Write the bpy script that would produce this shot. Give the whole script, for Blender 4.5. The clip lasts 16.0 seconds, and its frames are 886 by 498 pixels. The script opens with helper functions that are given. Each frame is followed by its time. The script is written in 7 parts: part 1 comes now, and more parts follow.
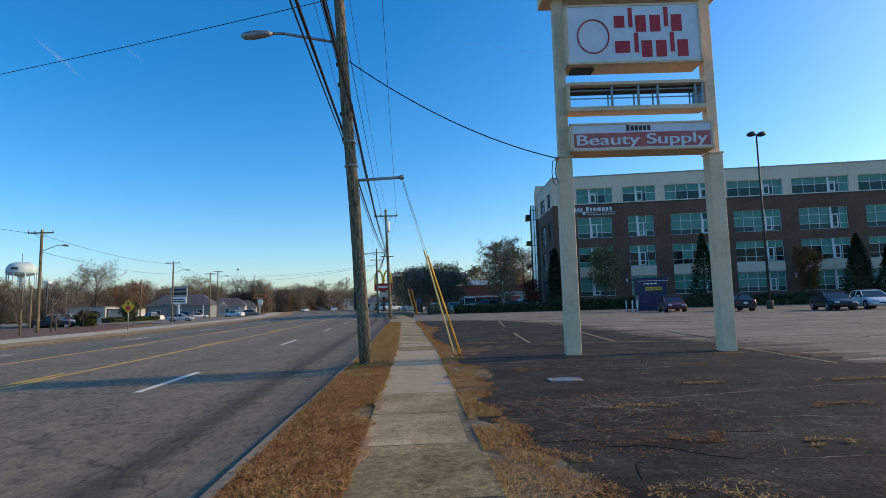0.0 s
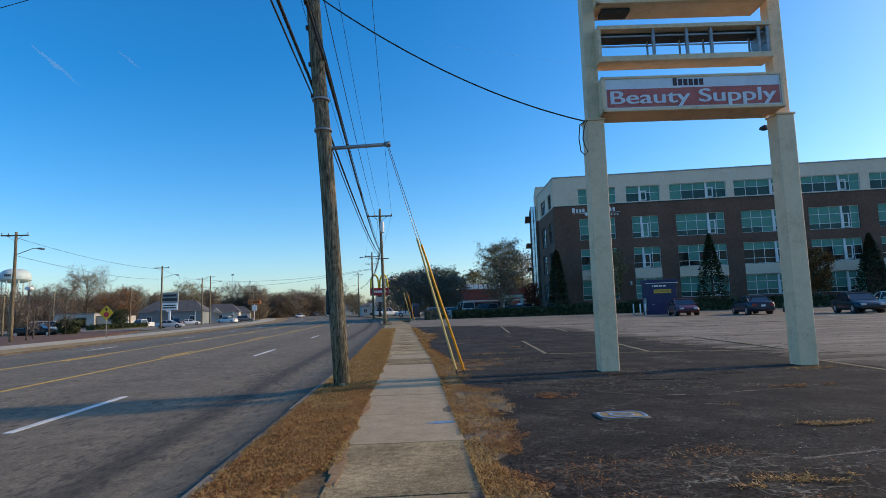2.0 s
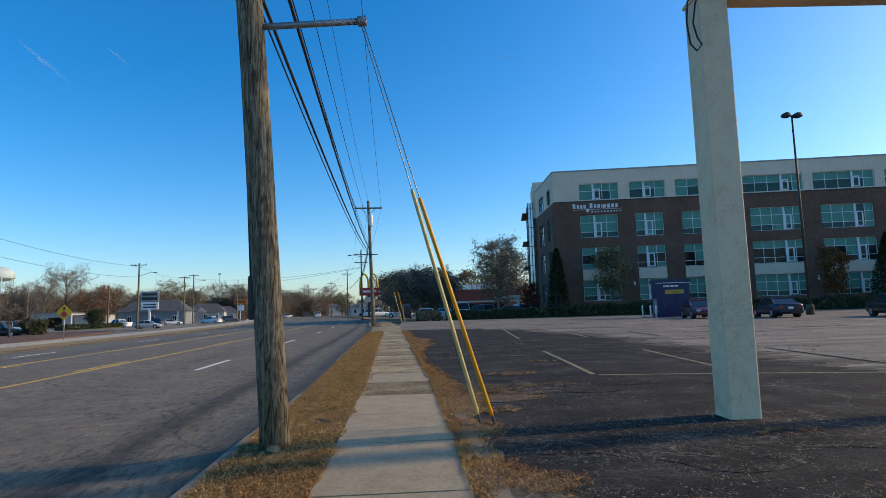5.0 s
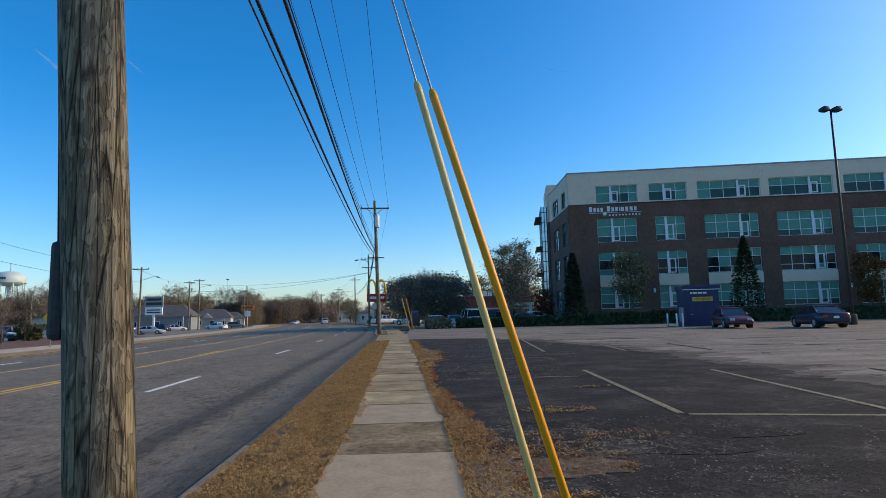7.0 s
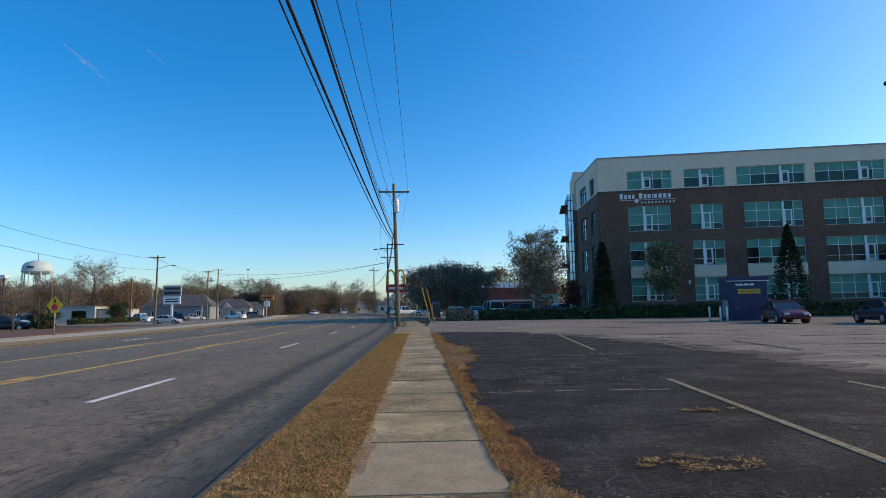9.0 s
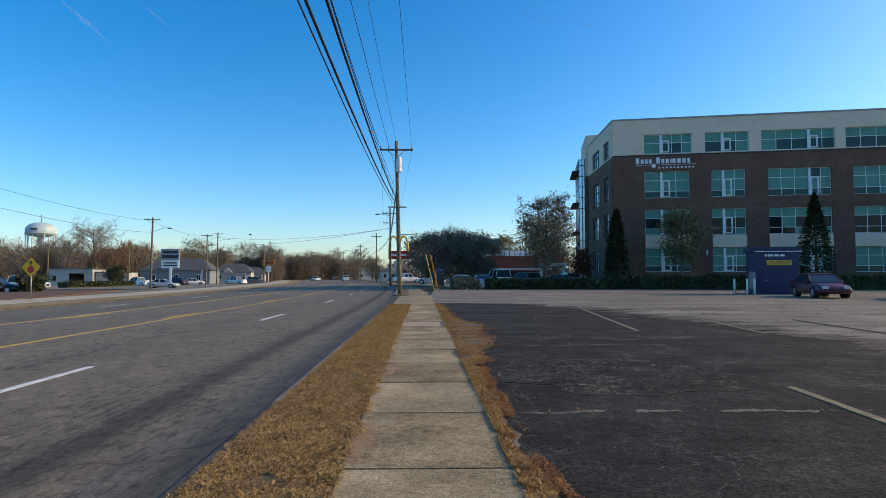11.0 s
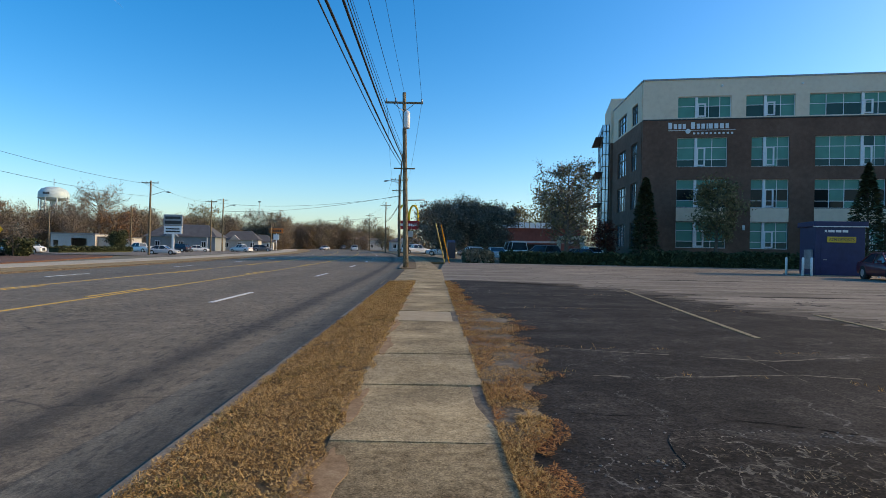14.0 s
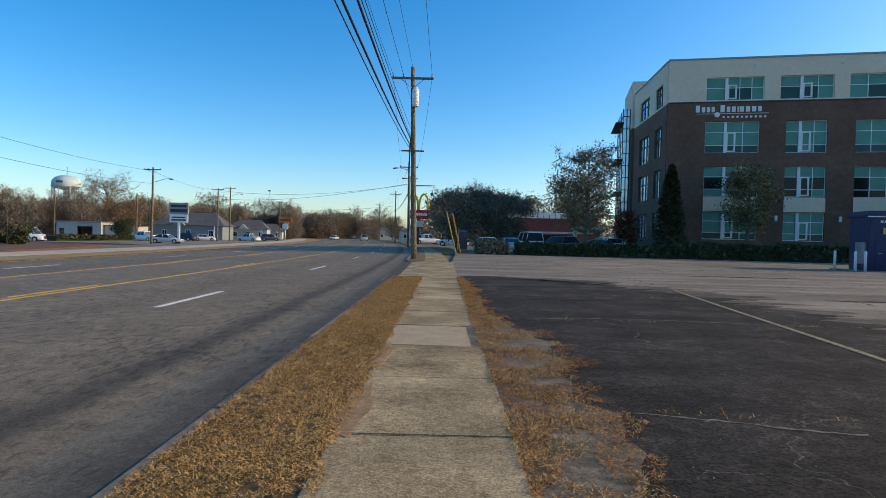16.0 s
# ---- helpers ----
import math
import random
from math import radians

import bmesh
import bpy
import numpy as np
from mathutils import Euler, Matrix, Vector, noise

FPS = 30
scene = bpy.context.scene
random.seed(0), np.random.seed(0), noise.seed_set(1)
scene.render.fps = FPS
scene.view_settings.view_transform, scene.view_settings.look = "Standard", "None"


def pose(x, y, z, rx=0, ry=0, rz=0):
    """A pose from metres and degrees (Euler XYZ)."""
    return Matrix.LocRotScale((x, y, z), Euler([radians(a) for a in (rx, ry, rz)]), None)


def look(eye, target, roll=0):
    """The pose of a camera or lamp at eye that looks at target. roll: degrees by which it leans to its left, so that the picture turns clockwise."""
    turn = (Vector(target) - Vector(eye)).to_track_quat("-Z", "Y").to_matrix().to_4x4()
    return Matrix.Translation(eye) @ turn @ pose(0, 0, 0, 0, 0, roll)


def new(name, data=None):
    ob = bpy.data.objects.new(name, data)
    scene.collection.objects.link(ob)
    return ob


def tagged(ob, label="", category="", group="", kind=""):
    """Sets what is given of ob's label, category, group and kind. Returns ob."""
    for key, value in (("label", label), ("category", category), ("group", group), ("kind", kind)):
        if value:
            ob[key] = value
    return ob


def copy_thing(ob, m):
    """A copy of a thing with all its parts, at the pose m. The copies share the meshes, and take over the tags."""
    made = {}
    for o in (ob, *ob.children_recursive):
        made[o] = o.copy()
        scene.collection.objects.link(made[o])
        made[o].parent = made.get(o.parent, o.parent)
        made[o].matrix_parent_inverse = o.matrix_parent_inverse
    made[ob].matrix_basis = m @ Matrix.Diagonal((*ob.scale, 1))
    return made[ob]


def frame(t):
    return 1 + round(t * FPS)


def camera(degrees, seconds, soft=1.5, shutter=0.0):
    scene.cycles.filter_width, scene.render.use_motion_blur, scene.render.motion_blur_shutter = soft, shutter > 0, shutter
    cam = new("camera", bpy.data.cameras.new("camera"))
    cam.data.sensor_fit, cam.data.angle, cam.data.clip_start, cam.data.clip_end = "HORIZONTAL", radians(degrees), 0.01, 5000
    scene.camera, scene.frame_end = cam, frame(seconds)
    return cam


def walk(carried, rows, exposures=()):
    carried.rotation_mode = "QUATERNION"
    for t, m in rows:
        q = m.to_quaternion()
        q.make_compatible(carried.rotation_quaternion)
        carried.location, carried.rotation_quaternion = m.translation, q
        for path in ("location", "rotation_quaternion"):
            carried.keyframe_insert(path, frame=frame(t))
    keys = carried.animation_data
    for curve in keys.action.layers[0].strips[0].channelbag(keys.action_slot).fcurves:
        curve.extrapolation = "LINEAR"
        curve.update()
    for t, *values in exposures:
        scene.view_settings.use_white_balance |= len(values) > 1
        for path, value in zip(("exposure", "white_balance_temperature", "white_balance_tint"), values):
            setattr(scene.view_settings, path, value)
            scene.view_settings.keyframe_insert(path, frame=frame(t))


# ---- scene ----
cam = camera(75.6, 16.0, 0.7)
PATH = [
    (0, (0.697, -0.173, 1.278), (0.843, 1.813, 1.469), -1.6),
    (0.5, (0.705, 0.536, 1.266), (0.853, 2.521, 1.462), -1.9),
    (1, (0.801, 1.249, 1.249), (0.951, 3.233, 1.451), -2.0),
    (1.5, (0.794, 2.017, 1.24), (0.948, 4.001, 1.441), -2.1),
    (2, (0.886, 2.774, 1.233), (1.042, 4.757, 1.441), -1.9),
    (2.5, (0.893, 3.531, 1.203), (1.058, 5.512, 1.419), -2.1),
    (3, (0.954, 4.291, 1.221), (1.117, 6.272, 1.436), -1.9),
    (3.5, (0.962, 5.037, 1.236), (1.134, 7.018, 1.447), -2.2),
    (4, (0.986, 5.776, 1.264), (1.147, 7.758, 1.47), -1.9),
    (4.2, (0.950, 6.134, 1.24), (1.140, 8.115, 1.445), -2.1),
    (6.3, (1.125, 9.200, 1.254), (1.293, 11.180, 1.481), -1.0),
    (6.5, (1.142, 9.640, 1.273), (1.311, 11.619, 1.503), -1.3),
    (7, (1.128, 10.378, 1.256), (1.283, 12.358, 1.491), -1.3),
    (7.5, (1.197, 11.169, 1.261), (1.332, 13.151, 1.497), -1.1),
    (8, (1.133, 11.952, 1.239), (1.243, 13.935, 1.475), -1.2),
    (8.5, (1.115, 12.728, 1.236), (1.214, 14.711, 1.474), -0.9),
    (9, (1.044, 13.510, 1.221), (1.131, 15.497, 1.429), -0.8),
    (11.3, (1.038, 17.168, 1.265), (1.103, 19.165, 1.345), 0.3),
    (11.5, (1.063, 17.480, 1.321), (1.116, 19.478, 1.39), 0.5),
    (12, (1.103, 18.274, 1.324), (1.148, 20.273, 1.376), 0.7),
    (12.5, (1.085, 19.061, 1.311), (1.120, 21.060, 1.35), 0.7),
    (13, (1.142, 19.827, 1.283), (1.179, 21.827, 1.305), 1.0),
    (13.5, (1.110, 20.578, 1.251), (1.146, 22.578, 1.26), 0.8),
    (14, (1.161, 21.377, 1.252), (1.197, 23.377, 1.248), 1.1),
    (14.5, (1.142, 22.163, 1.219), (1.182, 24.163, 1.208), 1.0),
    (15, (1.202, 22.962, 1.237), (1.234, 24.962, 1.215), 1.3),
    (15.5, (1.208, 23.746, 1.229), (1.225, 25.745, 1.199), 1.1),
    (16, (1.176, 24.501, 1.256), (1.175, 26.500, 1.217), 1.4),
]
walk(cam, [(t, look(eye, target, roll)) for t, eye, target, roll in PATH], [(0.0, 0.84, 8200, 10), (9.0, 0.82, 8050, 10), (12.0, 0.95, 8750, 10), (16.0, 0.95, 8950, 10)])

# ---- light ----
SUN_DIR = Vector((0.87, 0.085, 0.4)).normalized()      # towards the sun: low, square to the street from the right
world = bpy.data.worlds.new("sky")
scene.world = world
world.use_nodes = True
wn = world.node_tree.nodes
sky = wn.new("ShaderNodeTexSky")
sky.sky_type = 'NISHITA'
sky.sun_disc = False
sky.sun_elevation = math.asin(SUN_DIR.z)
sky.sun_rotation = math.atan2(SUN_DIR.x, SUN_DIR.y)
sky.altitude = 400
sky.air_density, sky.dust_density, sky.ozone_density = 1.0, 1.6, 6.0
wn["Background"].inputs["Strength"].default_value = 0.15
deep = wn.new("ShaderNodeHueSaturation")
deep.inputs["Saturation"].default_value = 1.3
deep.inputs["Hue"].default_value = 0.503
world.node_tree.links.new(sky.outputs[0], deep.inputs["Color"])
world.node_tree.links.new(deep.outputs[0], wn["Background"].inputs["Color"])
sun_data = bpy.data.lights.new("sun", 'SUN')
sun_data.energy, sun_data.angle, sun_data.color = 1.62, radians(2.2), (1.0, 0.8, 0.52)
sun = new("sun", sun_data)
sun.matrix_world = look(SUN_DIR * 60, (0, 0, 0))

# a contrail and two wisps of high cloud
VAPOUR = bpy.data.materials.new("thin ice cloud")
VAPOUR.use_nodes = True
vn, vk = VAPOUR.node_tree.nodes, VAPOUR.node_tree.links
vn["Principled BSDF"].inputs["Base Color"].default_value = (0.9, 0.9, 0.9, 1)
vn["Principled BSDF"].inputs["Roughness"].default_value = 1.0
torn = vn.new("ShaderNodeTexNoise")
torn.inputs["Scale"].default_value, torn.inputs["Detail"].default_value = 0.012, 6.0
vpos = vn.new("ShaderNodeNewGeometry")
vk.new(vpos.outputs["Position"], torn.inputs["Vector"])
veil = vn.new("ShaderNodeMapRange")
veil.inputs["From Min"].default_value, veil.inputs["From Max"].default_value = 0.35, 0.75
veil.inputs["To Min"].default_value, veil.inputs["To Max"].default_value = 0.02, 0.2
vk.new(torn.outputs["Fac"], veil.inputs["Value"])
vk.new(veil.outputs[0], vn["Principled BSDF"].inputs["Alpha"])
for name, label, a, b, wide in (("contrail", "thin white contrail high in the sky", (0.04, 0.898, 0.438), (0.31, 0.869, 0.384), 6.0),
                                ("cirrus", "faint wisp of high white cloud", (-0.492, 0.784, 0.378), (-0.448, 0.83, 0.334), 15.0), ("cirrus", "faint wisp of high white cloud", (-0.40, 0.83, 0.39), (-0.375, 0.85, 0.37), 10.0)):
    a, b = Vector(a) * 3200, Vector(b) * 3200
    side = (b - a).cross(a).normalized()
    bm = bmesh.new()
    rows = []
    for i in range(25):
        f = i / 24
        p, w = a.lerp(b, f), wide * math.sin(math.pi * (0.04 + 0.92 * f)) * (0.5 + 0.6 * abs(noise.noise(Vector((f * 7, wide, 0)))))
        drift = side * wide * 0.5 * noise.noise(Vector((f * 4, wide, 5)))
        rows.append((bm.verts.new(p + side * w + drift), bm.verts.new(p - side * w + drift)))
    for r, q in zip(rows, rows[1:]):
        bm.faces.new((r[0], r[1], q[1], q[0]))
    me = bpy.data.meshes.new(name)
    bm.to_mesh(me)
    bm.free()
    me.materials.append(VAPOUR)
    tagged(new(name, me), label, "cloud", "", "structure")

# ---- materials ----


def material(name, colours, rough=0.8, scale=4.0, fine=60.0, bump=0.2, metal=0.0, spread=0.0, island=0.0, coords="Object", spec=0.4, detail=6.0):
    """A procedural surface: a ramp through colours by coarse and fine noise, with fine relief.
    spread varies it from object to object, island from piece to piece of one mesh."""
    m = bpy.data.materials.new(name)
    m.use_nodes = True
    n, k = m.node_tree.nodes, m.node_tree.links
    b = n["Principled BSDF"]
    tc = n.new("ShaderNodeTexCoord")
    big, small, mid = n.new("ShaderNodeTexNoise"), n.new("ShaderNodeTexNoise"), n.new("ShaderNodeTexNoise")
    for node, s in ((big, scale), (small, fine), (mid, math.sqrt(scale * fine))):
        node.inputs["Scale"].default_value, node.inputs["Detail"].default_value = s, detail
        k.new(tc.outputs[coords], node.inputs["Vector"])
    add = n.new("ShaderNodeMath")
    add.operation = 'MULTIPLY_ADD'
    k.new(small.outputs["Fac"], add.inputs[0])
    add.inputs[1].default_value = 0.3
    half = n.new("ShaderNodeMath")
    half.operation = 'MULTIPLY'
    half.inputs[1].default_value = 0.35
    k.new(big.outputs["Fac"], half.inputs[0])
    third = n.new("ShaderNodeMath")
    third.operation = 'MULTIPLY_ADD'
    third.inputs[1].default_value = 0.35
    k.new(mid.outputs["Fac"], third.inputs[0])
    k.new(half.outputs[0], third.inputs[2])
    k.new(third.outputs[0], add.inputs[2])
    last = add.outputs[0]
    if spread or island:
        src = n.new("ShaderNodeNewGeometry") if island else n.new("ShaderNodeObjectInfo")
        out = src.outputs["Random Per Island"] if island else src.outputs["Random"]
        r = n.new("ShaderNodeMath")
        r.operation = 'MULTIPLY_ADD'
        k.new(out, r.inputs[0])
        r.inputs[1].default_value = spread or island
        r.inputs[2].default_value = -(spread or island) / 2
        plus = n.new("ShaderNodeMath")
        k.new(last, plus.inputs[0])
        k.new(r.outputs[0], plus.inputs[1])
        last = plus.outputs[0]
    ramp = n.new("ShaderNodeValToRGB")
    lo, hi = 0.34, 0.66
    els = ramp.color_ramp.elements
    while len(els) < len(colours):
        els.new(0.5)
    for i, c in enumerate(colours):
        els[i].position = lo + (hi - lo) * i / max(1, len(colours) - 1)
        els[i].color = (*c, 1)
    k.new(last, ramp.inputs[0])
    k.new(ramp.outputs[0], b.inputs["Base Color"])
    b.inputs["Roughness"].default_value, b.inputs["Metallic"].default_value = rough, metal
    b.inputs["Specular IOR Level"].default_value = spec
    if bump:
        bp = n.new("ShaderNodeBump")
        bp.inputs["Strength"].default_value, bp.inputs["Distance"].default_value = bump, 0.02
        k.new(last, bp.inputs["Height"])
        k.new(bp.outputs[0], b.inputs["Normal"])
    return m


def glass(name, colour, rough=0.06, spec=0.8, metal=0.0):
    m = bpy.data.materials.new(name)
    m.use_nodes = True
    n, k = m.node_tree.nodes, m.node_tree.links
    b = n["Principled BSDF"]
    tc, no = n.new("ShaderNodeTexCoord"), n.new("ShaderNodeTexNoise")
    no.inputs["Scale"].default_value = 0.8
    k.new(tc.outputs["Object"], no.inputs["Vector"])
    ramp = n.new("ShaderNodeValToRGB")
    ramp.color_ramp.elements[0].color = (*[c * 0.75 for c in colour], 1)
    ramp.color_ramp.elements[1].color = (*[c * 1.25 for c in colour], 1)
    k.new(no.outputs["Fac"], ramp.inputs[0])
    k.new(ramp.outputs[0], b.inputs["Base Color"])
    b.inputs["Roughness"].default_value, b.inputs["Metallic"].default_value = rough, metal
    b.inputs["Specular IOR Level"].default_value = spec
    return m


def road_material(name):
    """Worn asphalt: lane-long wheel tracks, a dark oily band and sealed cracks, along the mesh's own u (metres across) and v (metres along)."""
    m = material(name, [(0.092, 0.071, 0.046), (0.184, 0.143, 0.094), (0.28, 0.222, 0.148)], 0.85, 5.0, 130.0, 0.45, spec=0.35)
    n, k = m.node_tree.nodes, m.node_tree.links
    uv = n.new("ShaderNodeUVMap")
    sep = n.new("ShaderNodeSeparateXYZ")
    k.new(uv.outputs[0], sep.inputs[0])
    wob = n.new("ShaderNodeTexNoise")
    wob.inputs["Scale"].default_value = 0.25
    k.new(uv.outputs[0], wob.inputs["Vector"])
    sx = n.new("ShaderNodeMath")
    sx.operation = 'MULTIPLY_ADD'
    sx.inputs[1].default_value = 0.22
    k.new(wob.outputs["Fac"], sx.inputs[0])
    k.new(sep.outputs[0], sx.inputs[2])
    band = n.new("ShaderNodeValToRGB")           # across the road, 0 at the far kerb and 1 at the near one
    rng = n.new("ShaderNodeMapRange")
    rng.inputs["From Min"].default_value, rng.inputs["From Max"].default_value = -20.6, 0.0
    k.new(sx.outputs[0], rng.inputs["Value"])
    k.new(rng.outputs[0], band.inputs[0])
    els = band.color_ramp.elements
    lanes = [(-20.6, 0.8), (-19.5, 1.0), (-16.5, 1.12), (-13, 0.95), (-10, 1.1), (-8, 0.98), (-6, 1.12), (-5, 0.92), (-3.6, 1.0), (-2.4, 0.98), (-2.02, 0.74), (-1.88, 0.42), (-1.7, 0.4), (-1.5, 0.9), (-1.0, 0.95), (-0.72, 0.5)]
    marks = [((x + 20.71) / 20.6, v) for x, v in lanes]
    while len(els) < len(marks):
        els.new(0.5)
    for e, (p, v) in zip(els, marks):
        e.position, e.color = p, (v / 2, v / 2, v / 2, 1)
    mix = n.new("ShaderNodeVectorMath")
    mix.operation = 'MULTIPLY'
    sc = n.new("ShaderNodeVectorMath")
    sc.operation = 'SCALE'
    sc.inputs["Scale"].default_value = 2.0
    k.new(band.outputs[0], sc.inputs[0])
    b = n["Principled BSDF"]
    old = b.inputs["Base Color"].links[0].from_socket
    k.new(old, mix.inputs[0])
    k.new(sc.outputs[0], mix.inputs[1])
    # scuffs and pits, drawn out along the lanes, thickest where the near lane carries its wheels
    pit = n.new("ShaderNodeMapping")
    pit.inputs["Scale"].default_value = (13.0, 3.6, 1.0)
    k.new(uv.outputs[0], pit.inputs[0])
    pn = n.new("ShaderNodeTexNoise")
    pn.inputs["Scale"].default_value, pn.inputs["Detail"].default_value = 1.0, 5.0
    k.new(pit.outputs[0], pn.inputs["Vector"])
    wear = n.new("ShaderNodeTexNoise")
    wear.inputs["Scale"].default_value = 0.3
    k.new(uv.outputs[0], wear.inputs["Vector"])
    lane = n.new("ShaderNodeMath")
    lane.operation = 'PINGPONG'
    lane.inputs[1].default_value = 1.9
    k.new(sep.outputs[0], lane.inputs[0])
    both = n.new("ShaderNodeMath")
    both.operation = 'MULTIPLY_ADD'
    both.inputs[1].default_value = 0.035
    k.new(lane.outputs[0], both.inputs[0])
    k.new(pn.outputs["Fac"], both.inputs[2])
    more = n.new("ShaderNodeMath")
    more.operation = 'MULTIPLY_ADD'
    more.inputs[1].default_value = 0.25
    k.new(wear.outputs["Fac"], more.inputs[0])
    k.new(both.outputs[0], more.inputs[2])
    pits = n.new("ShaderNodeMapRange")
    pits.inputs["From Min"].default_value, pits.inputs["From Max"].default_value = 0.71, 0.79
    pits.inputs["To Min"].default_value, pits.inputs["To Max"].default_value = 1.0, 0.58
    k.new(more.outputs[0], pits.inputs["Value"])
    pm = n.new("ShaderNodeVectorMath")
    pm.operation = 'SCALE'
    k.new(mix.outputs[0], pm.inputs[0])
    k.new(pits.outputs[0], pm.inputs["Scale"])
    # sealed cracks
    vo = n.new("ShaderNodeTexVoronoi")
    vo.feature = 'DISTANCE_TO_EDGE'
    vo.inputs["Scale"].default_value = 0.22
    dis = n.new("ShaderNodeTexNoise")
    dis.inputs["Scale"].default_value = 1.2
    k.new(uv.outputs[0], dis.inputs["Vector"])
    va = n.new("ShaderNodeVectorMath")
    k.new(uv.outputs[0], va.inputs[0])
    k.new(dis.outputs["Color"], va.inputs[1])
    k.new(va.outputs[0], vo.inputs["Vector"])
    cr = n.new("ShaderNodeValToRGB")
    cr.color_ramp.elements[0].position, cr.color_ramp.elements[0].color = 0.0, (0.45, 0.45, 0.45, 1)
    cr.color_ramp.elements[1].position, cr.color_ramp.elements[1].color = 0.006, (1, 1, 1, 1)
    k.new(vo.outputs["Distance"], cr.inputs[0])
    mix2 = n.new("ShaderNodeVectorMath")
    mix2.operation = 'MULTIPLY'
    k.new(pm.outputs[0], mix2.inputs[0])
    k.new(cr.outputs[0], mix2.inputs[1])
    k.new(mix2.outputs[0], b.inputs["Base Color"])
    return m


def cracked(name, colours, crack, cell, width, bump=0.5, fine=45.0, scale=0.5):
    """Old asphalt whose cracks show in a colour of their own."""
    m = material(name, colours, 0.95, scale, fine, bump, spec=0.15)
    n, k = m.node_tree.nodes, m.node_tree.links
    b = n["Principled BSDF"]
    tc = n.new("ShaderNodeTexCoord")
    dis = n.new("ShaderNodeTexNoise")
    dis.inputs["Scale"].default_value, dis.inputs["Detail"].default_value = 1.5, 8
    k.new(tc.outputs["Object"], dis.inputs["Vector"])
    va = n.new("ShaderNodeVectorMath")
    k.new(tc.outputs["Object"], va.inputs[0])
    k.new(dis.outputs["Color"], va.inputs[1])
    vo = n.new("ShaderNodeTexVoronoi")
    vo.feature = 'DISTANCE_TO_EDGE'
    vo.inputs["Scale"].default_value = cell
    k.new(va.outputs[0], vo.inputs["Vector"])
    wide = n.new("ShaderNodeTexNoise")
    wide.inputs["Scale"].default_value = 0.35
    k.new(tc.outputs["Object"], wide.inputs["Vector"])
    mask = n.new("ShaderNodeMapRange")
    mask.inputs["From Min"].default_value, mask.inputs["From Max"].default_value = 0.42, 0.62
    k.new(wide.outputs["Fac"], mask.inputs["Value"])
    wid = n.new("ShaderNodeMath")
    wid.operation = 'MULTIPLY'
    wid.inputs[1].default_value = width
    k.new(mask.outputs[0], wid.inputs[0])
    less = n.new("ShaderNodeMath")
    less.operation = 'LESS_THAN'
    k.new(vo.outputs["Distance"], less.inputs[0])
    k.new(wid.outputs[0], less.inputs[1])
    mx = n.new("ShaderNodeMix")
    mx.data_type = 'RGBA'
    mp = n.new("ShaderNodeMapping")              # worn streaks along the rows of stalls
    mp.inputs["Scale"].default_value = (0.14, 1.1, 1.0)
    k.new(tc.outputs["Object"], mp.inputs[0])
    row = n.new("ShaderNodeTexNoise")
    row.inputs["Scale"].default_value, row.inputs["Detail"].default_value = 1.0, 5.0
    k.new(mp.outputs[0], row.inputs["Vector"])
    rr = n.new("ShaderNodeMapRange")
    rr.inputs["From Min"].default_value, rr.inputs["From Max"].default_value = 0.3, 0.7
    rr.inputs["To Min"].default_value, rr.inputs["To Max"].default_value = 0.68, 1.32
    k.new(row.outputs["Fac"], rr.inputs["Value"])
    sk = n.new("ShaderNodeVectorMath")
    sk.operation = 'SCALE'
    k.new(b.inputs["Base Color"].links[0].from_socket, sk.inputs[0])
    k.new(rr.outputs[0], sk.inputs["Scale"])
    old = sk.outputs[0]
    k.new(less.outputs[0], mx.inputs["Factor"])
    k.new(old, mx.inputs[6])
    mx.inputs[7].default_value = (*crack, 1)
    k.new(mx.outputs[2], b.inputs["Base Color"])
    return m


ASPHALT = road_material("worn road asphalt")
LOT_LIGHT = cracked("grey old asphalt", [(0.13, 0.109, 0.085), (0.215, 0.182, 0.143), (0.31, 0.265, 0.21)], (0.05, 0.045, 0.04), 0.3, 0.008)
LOT_DARK = cracked("dark sealed asphalt", [(0.015, 0.0132, 0.011), (0.032, 0.028, 0.0235), (0.068, 0.0595, 0.049)], (0.09, 0.084, 0.073), 0.5, 0.006, 0.9, 40.0, 1.4)
LOT_MID = cracked("half worn sealed asphalt", [(0.055, 0.046, 0.036), (0.105, 0.089, 0.07), (0.18, 0.153, 0.122)], (0.04, 0.036, 0.03), 0.4, 0.006)
LOT_CRUMBLE = cracked("crumbling asphalt", [(0.008, 0.0068, 0.0055), (0.022, 0.0185, 0.015), (0.09, 0.077, 0.06)], (0.11, 0.1, 0.08), 2.2, 0.02, 0.5, 60.0, 1.5)
CONCRETE = material("weathered concrete", [(0.13, 0.087, 0.042), (0.33, 0.246, 0.136), (0.49, 0.377, 0.222)], 0.95, 1.6, 110.0, 0.5, spread=0.14, spec=0.2)
# brighter than CONCRETE: the far pavement's sunlit look is put into the colour
CONCRETE_PALE = material("sunlit pale worn concrete", [(0.32, 0.26, 0.18), (0.48, 0.4, 0.29), (0.6, 0.51, 0.38)], 0.95, 0.5, 20.0, 0.2, spec=0.2)
CONCRETE_DARK = material("stained kerb concrete", [(0.06, 0.045, 0.03), (0.17, 0.13, 0.088), (0.3, 0.24, 0.17)], 0.9, 2.5, 50.0, 0.5, spread=0.2)
SOIL = material("dry soil and straw", [(0.055, 0.033, 0.014), (0.15, 0.092, 0.039), (0.3, 0.19, 0.085)], 0.95, 6.0, 90.0, 0.8)
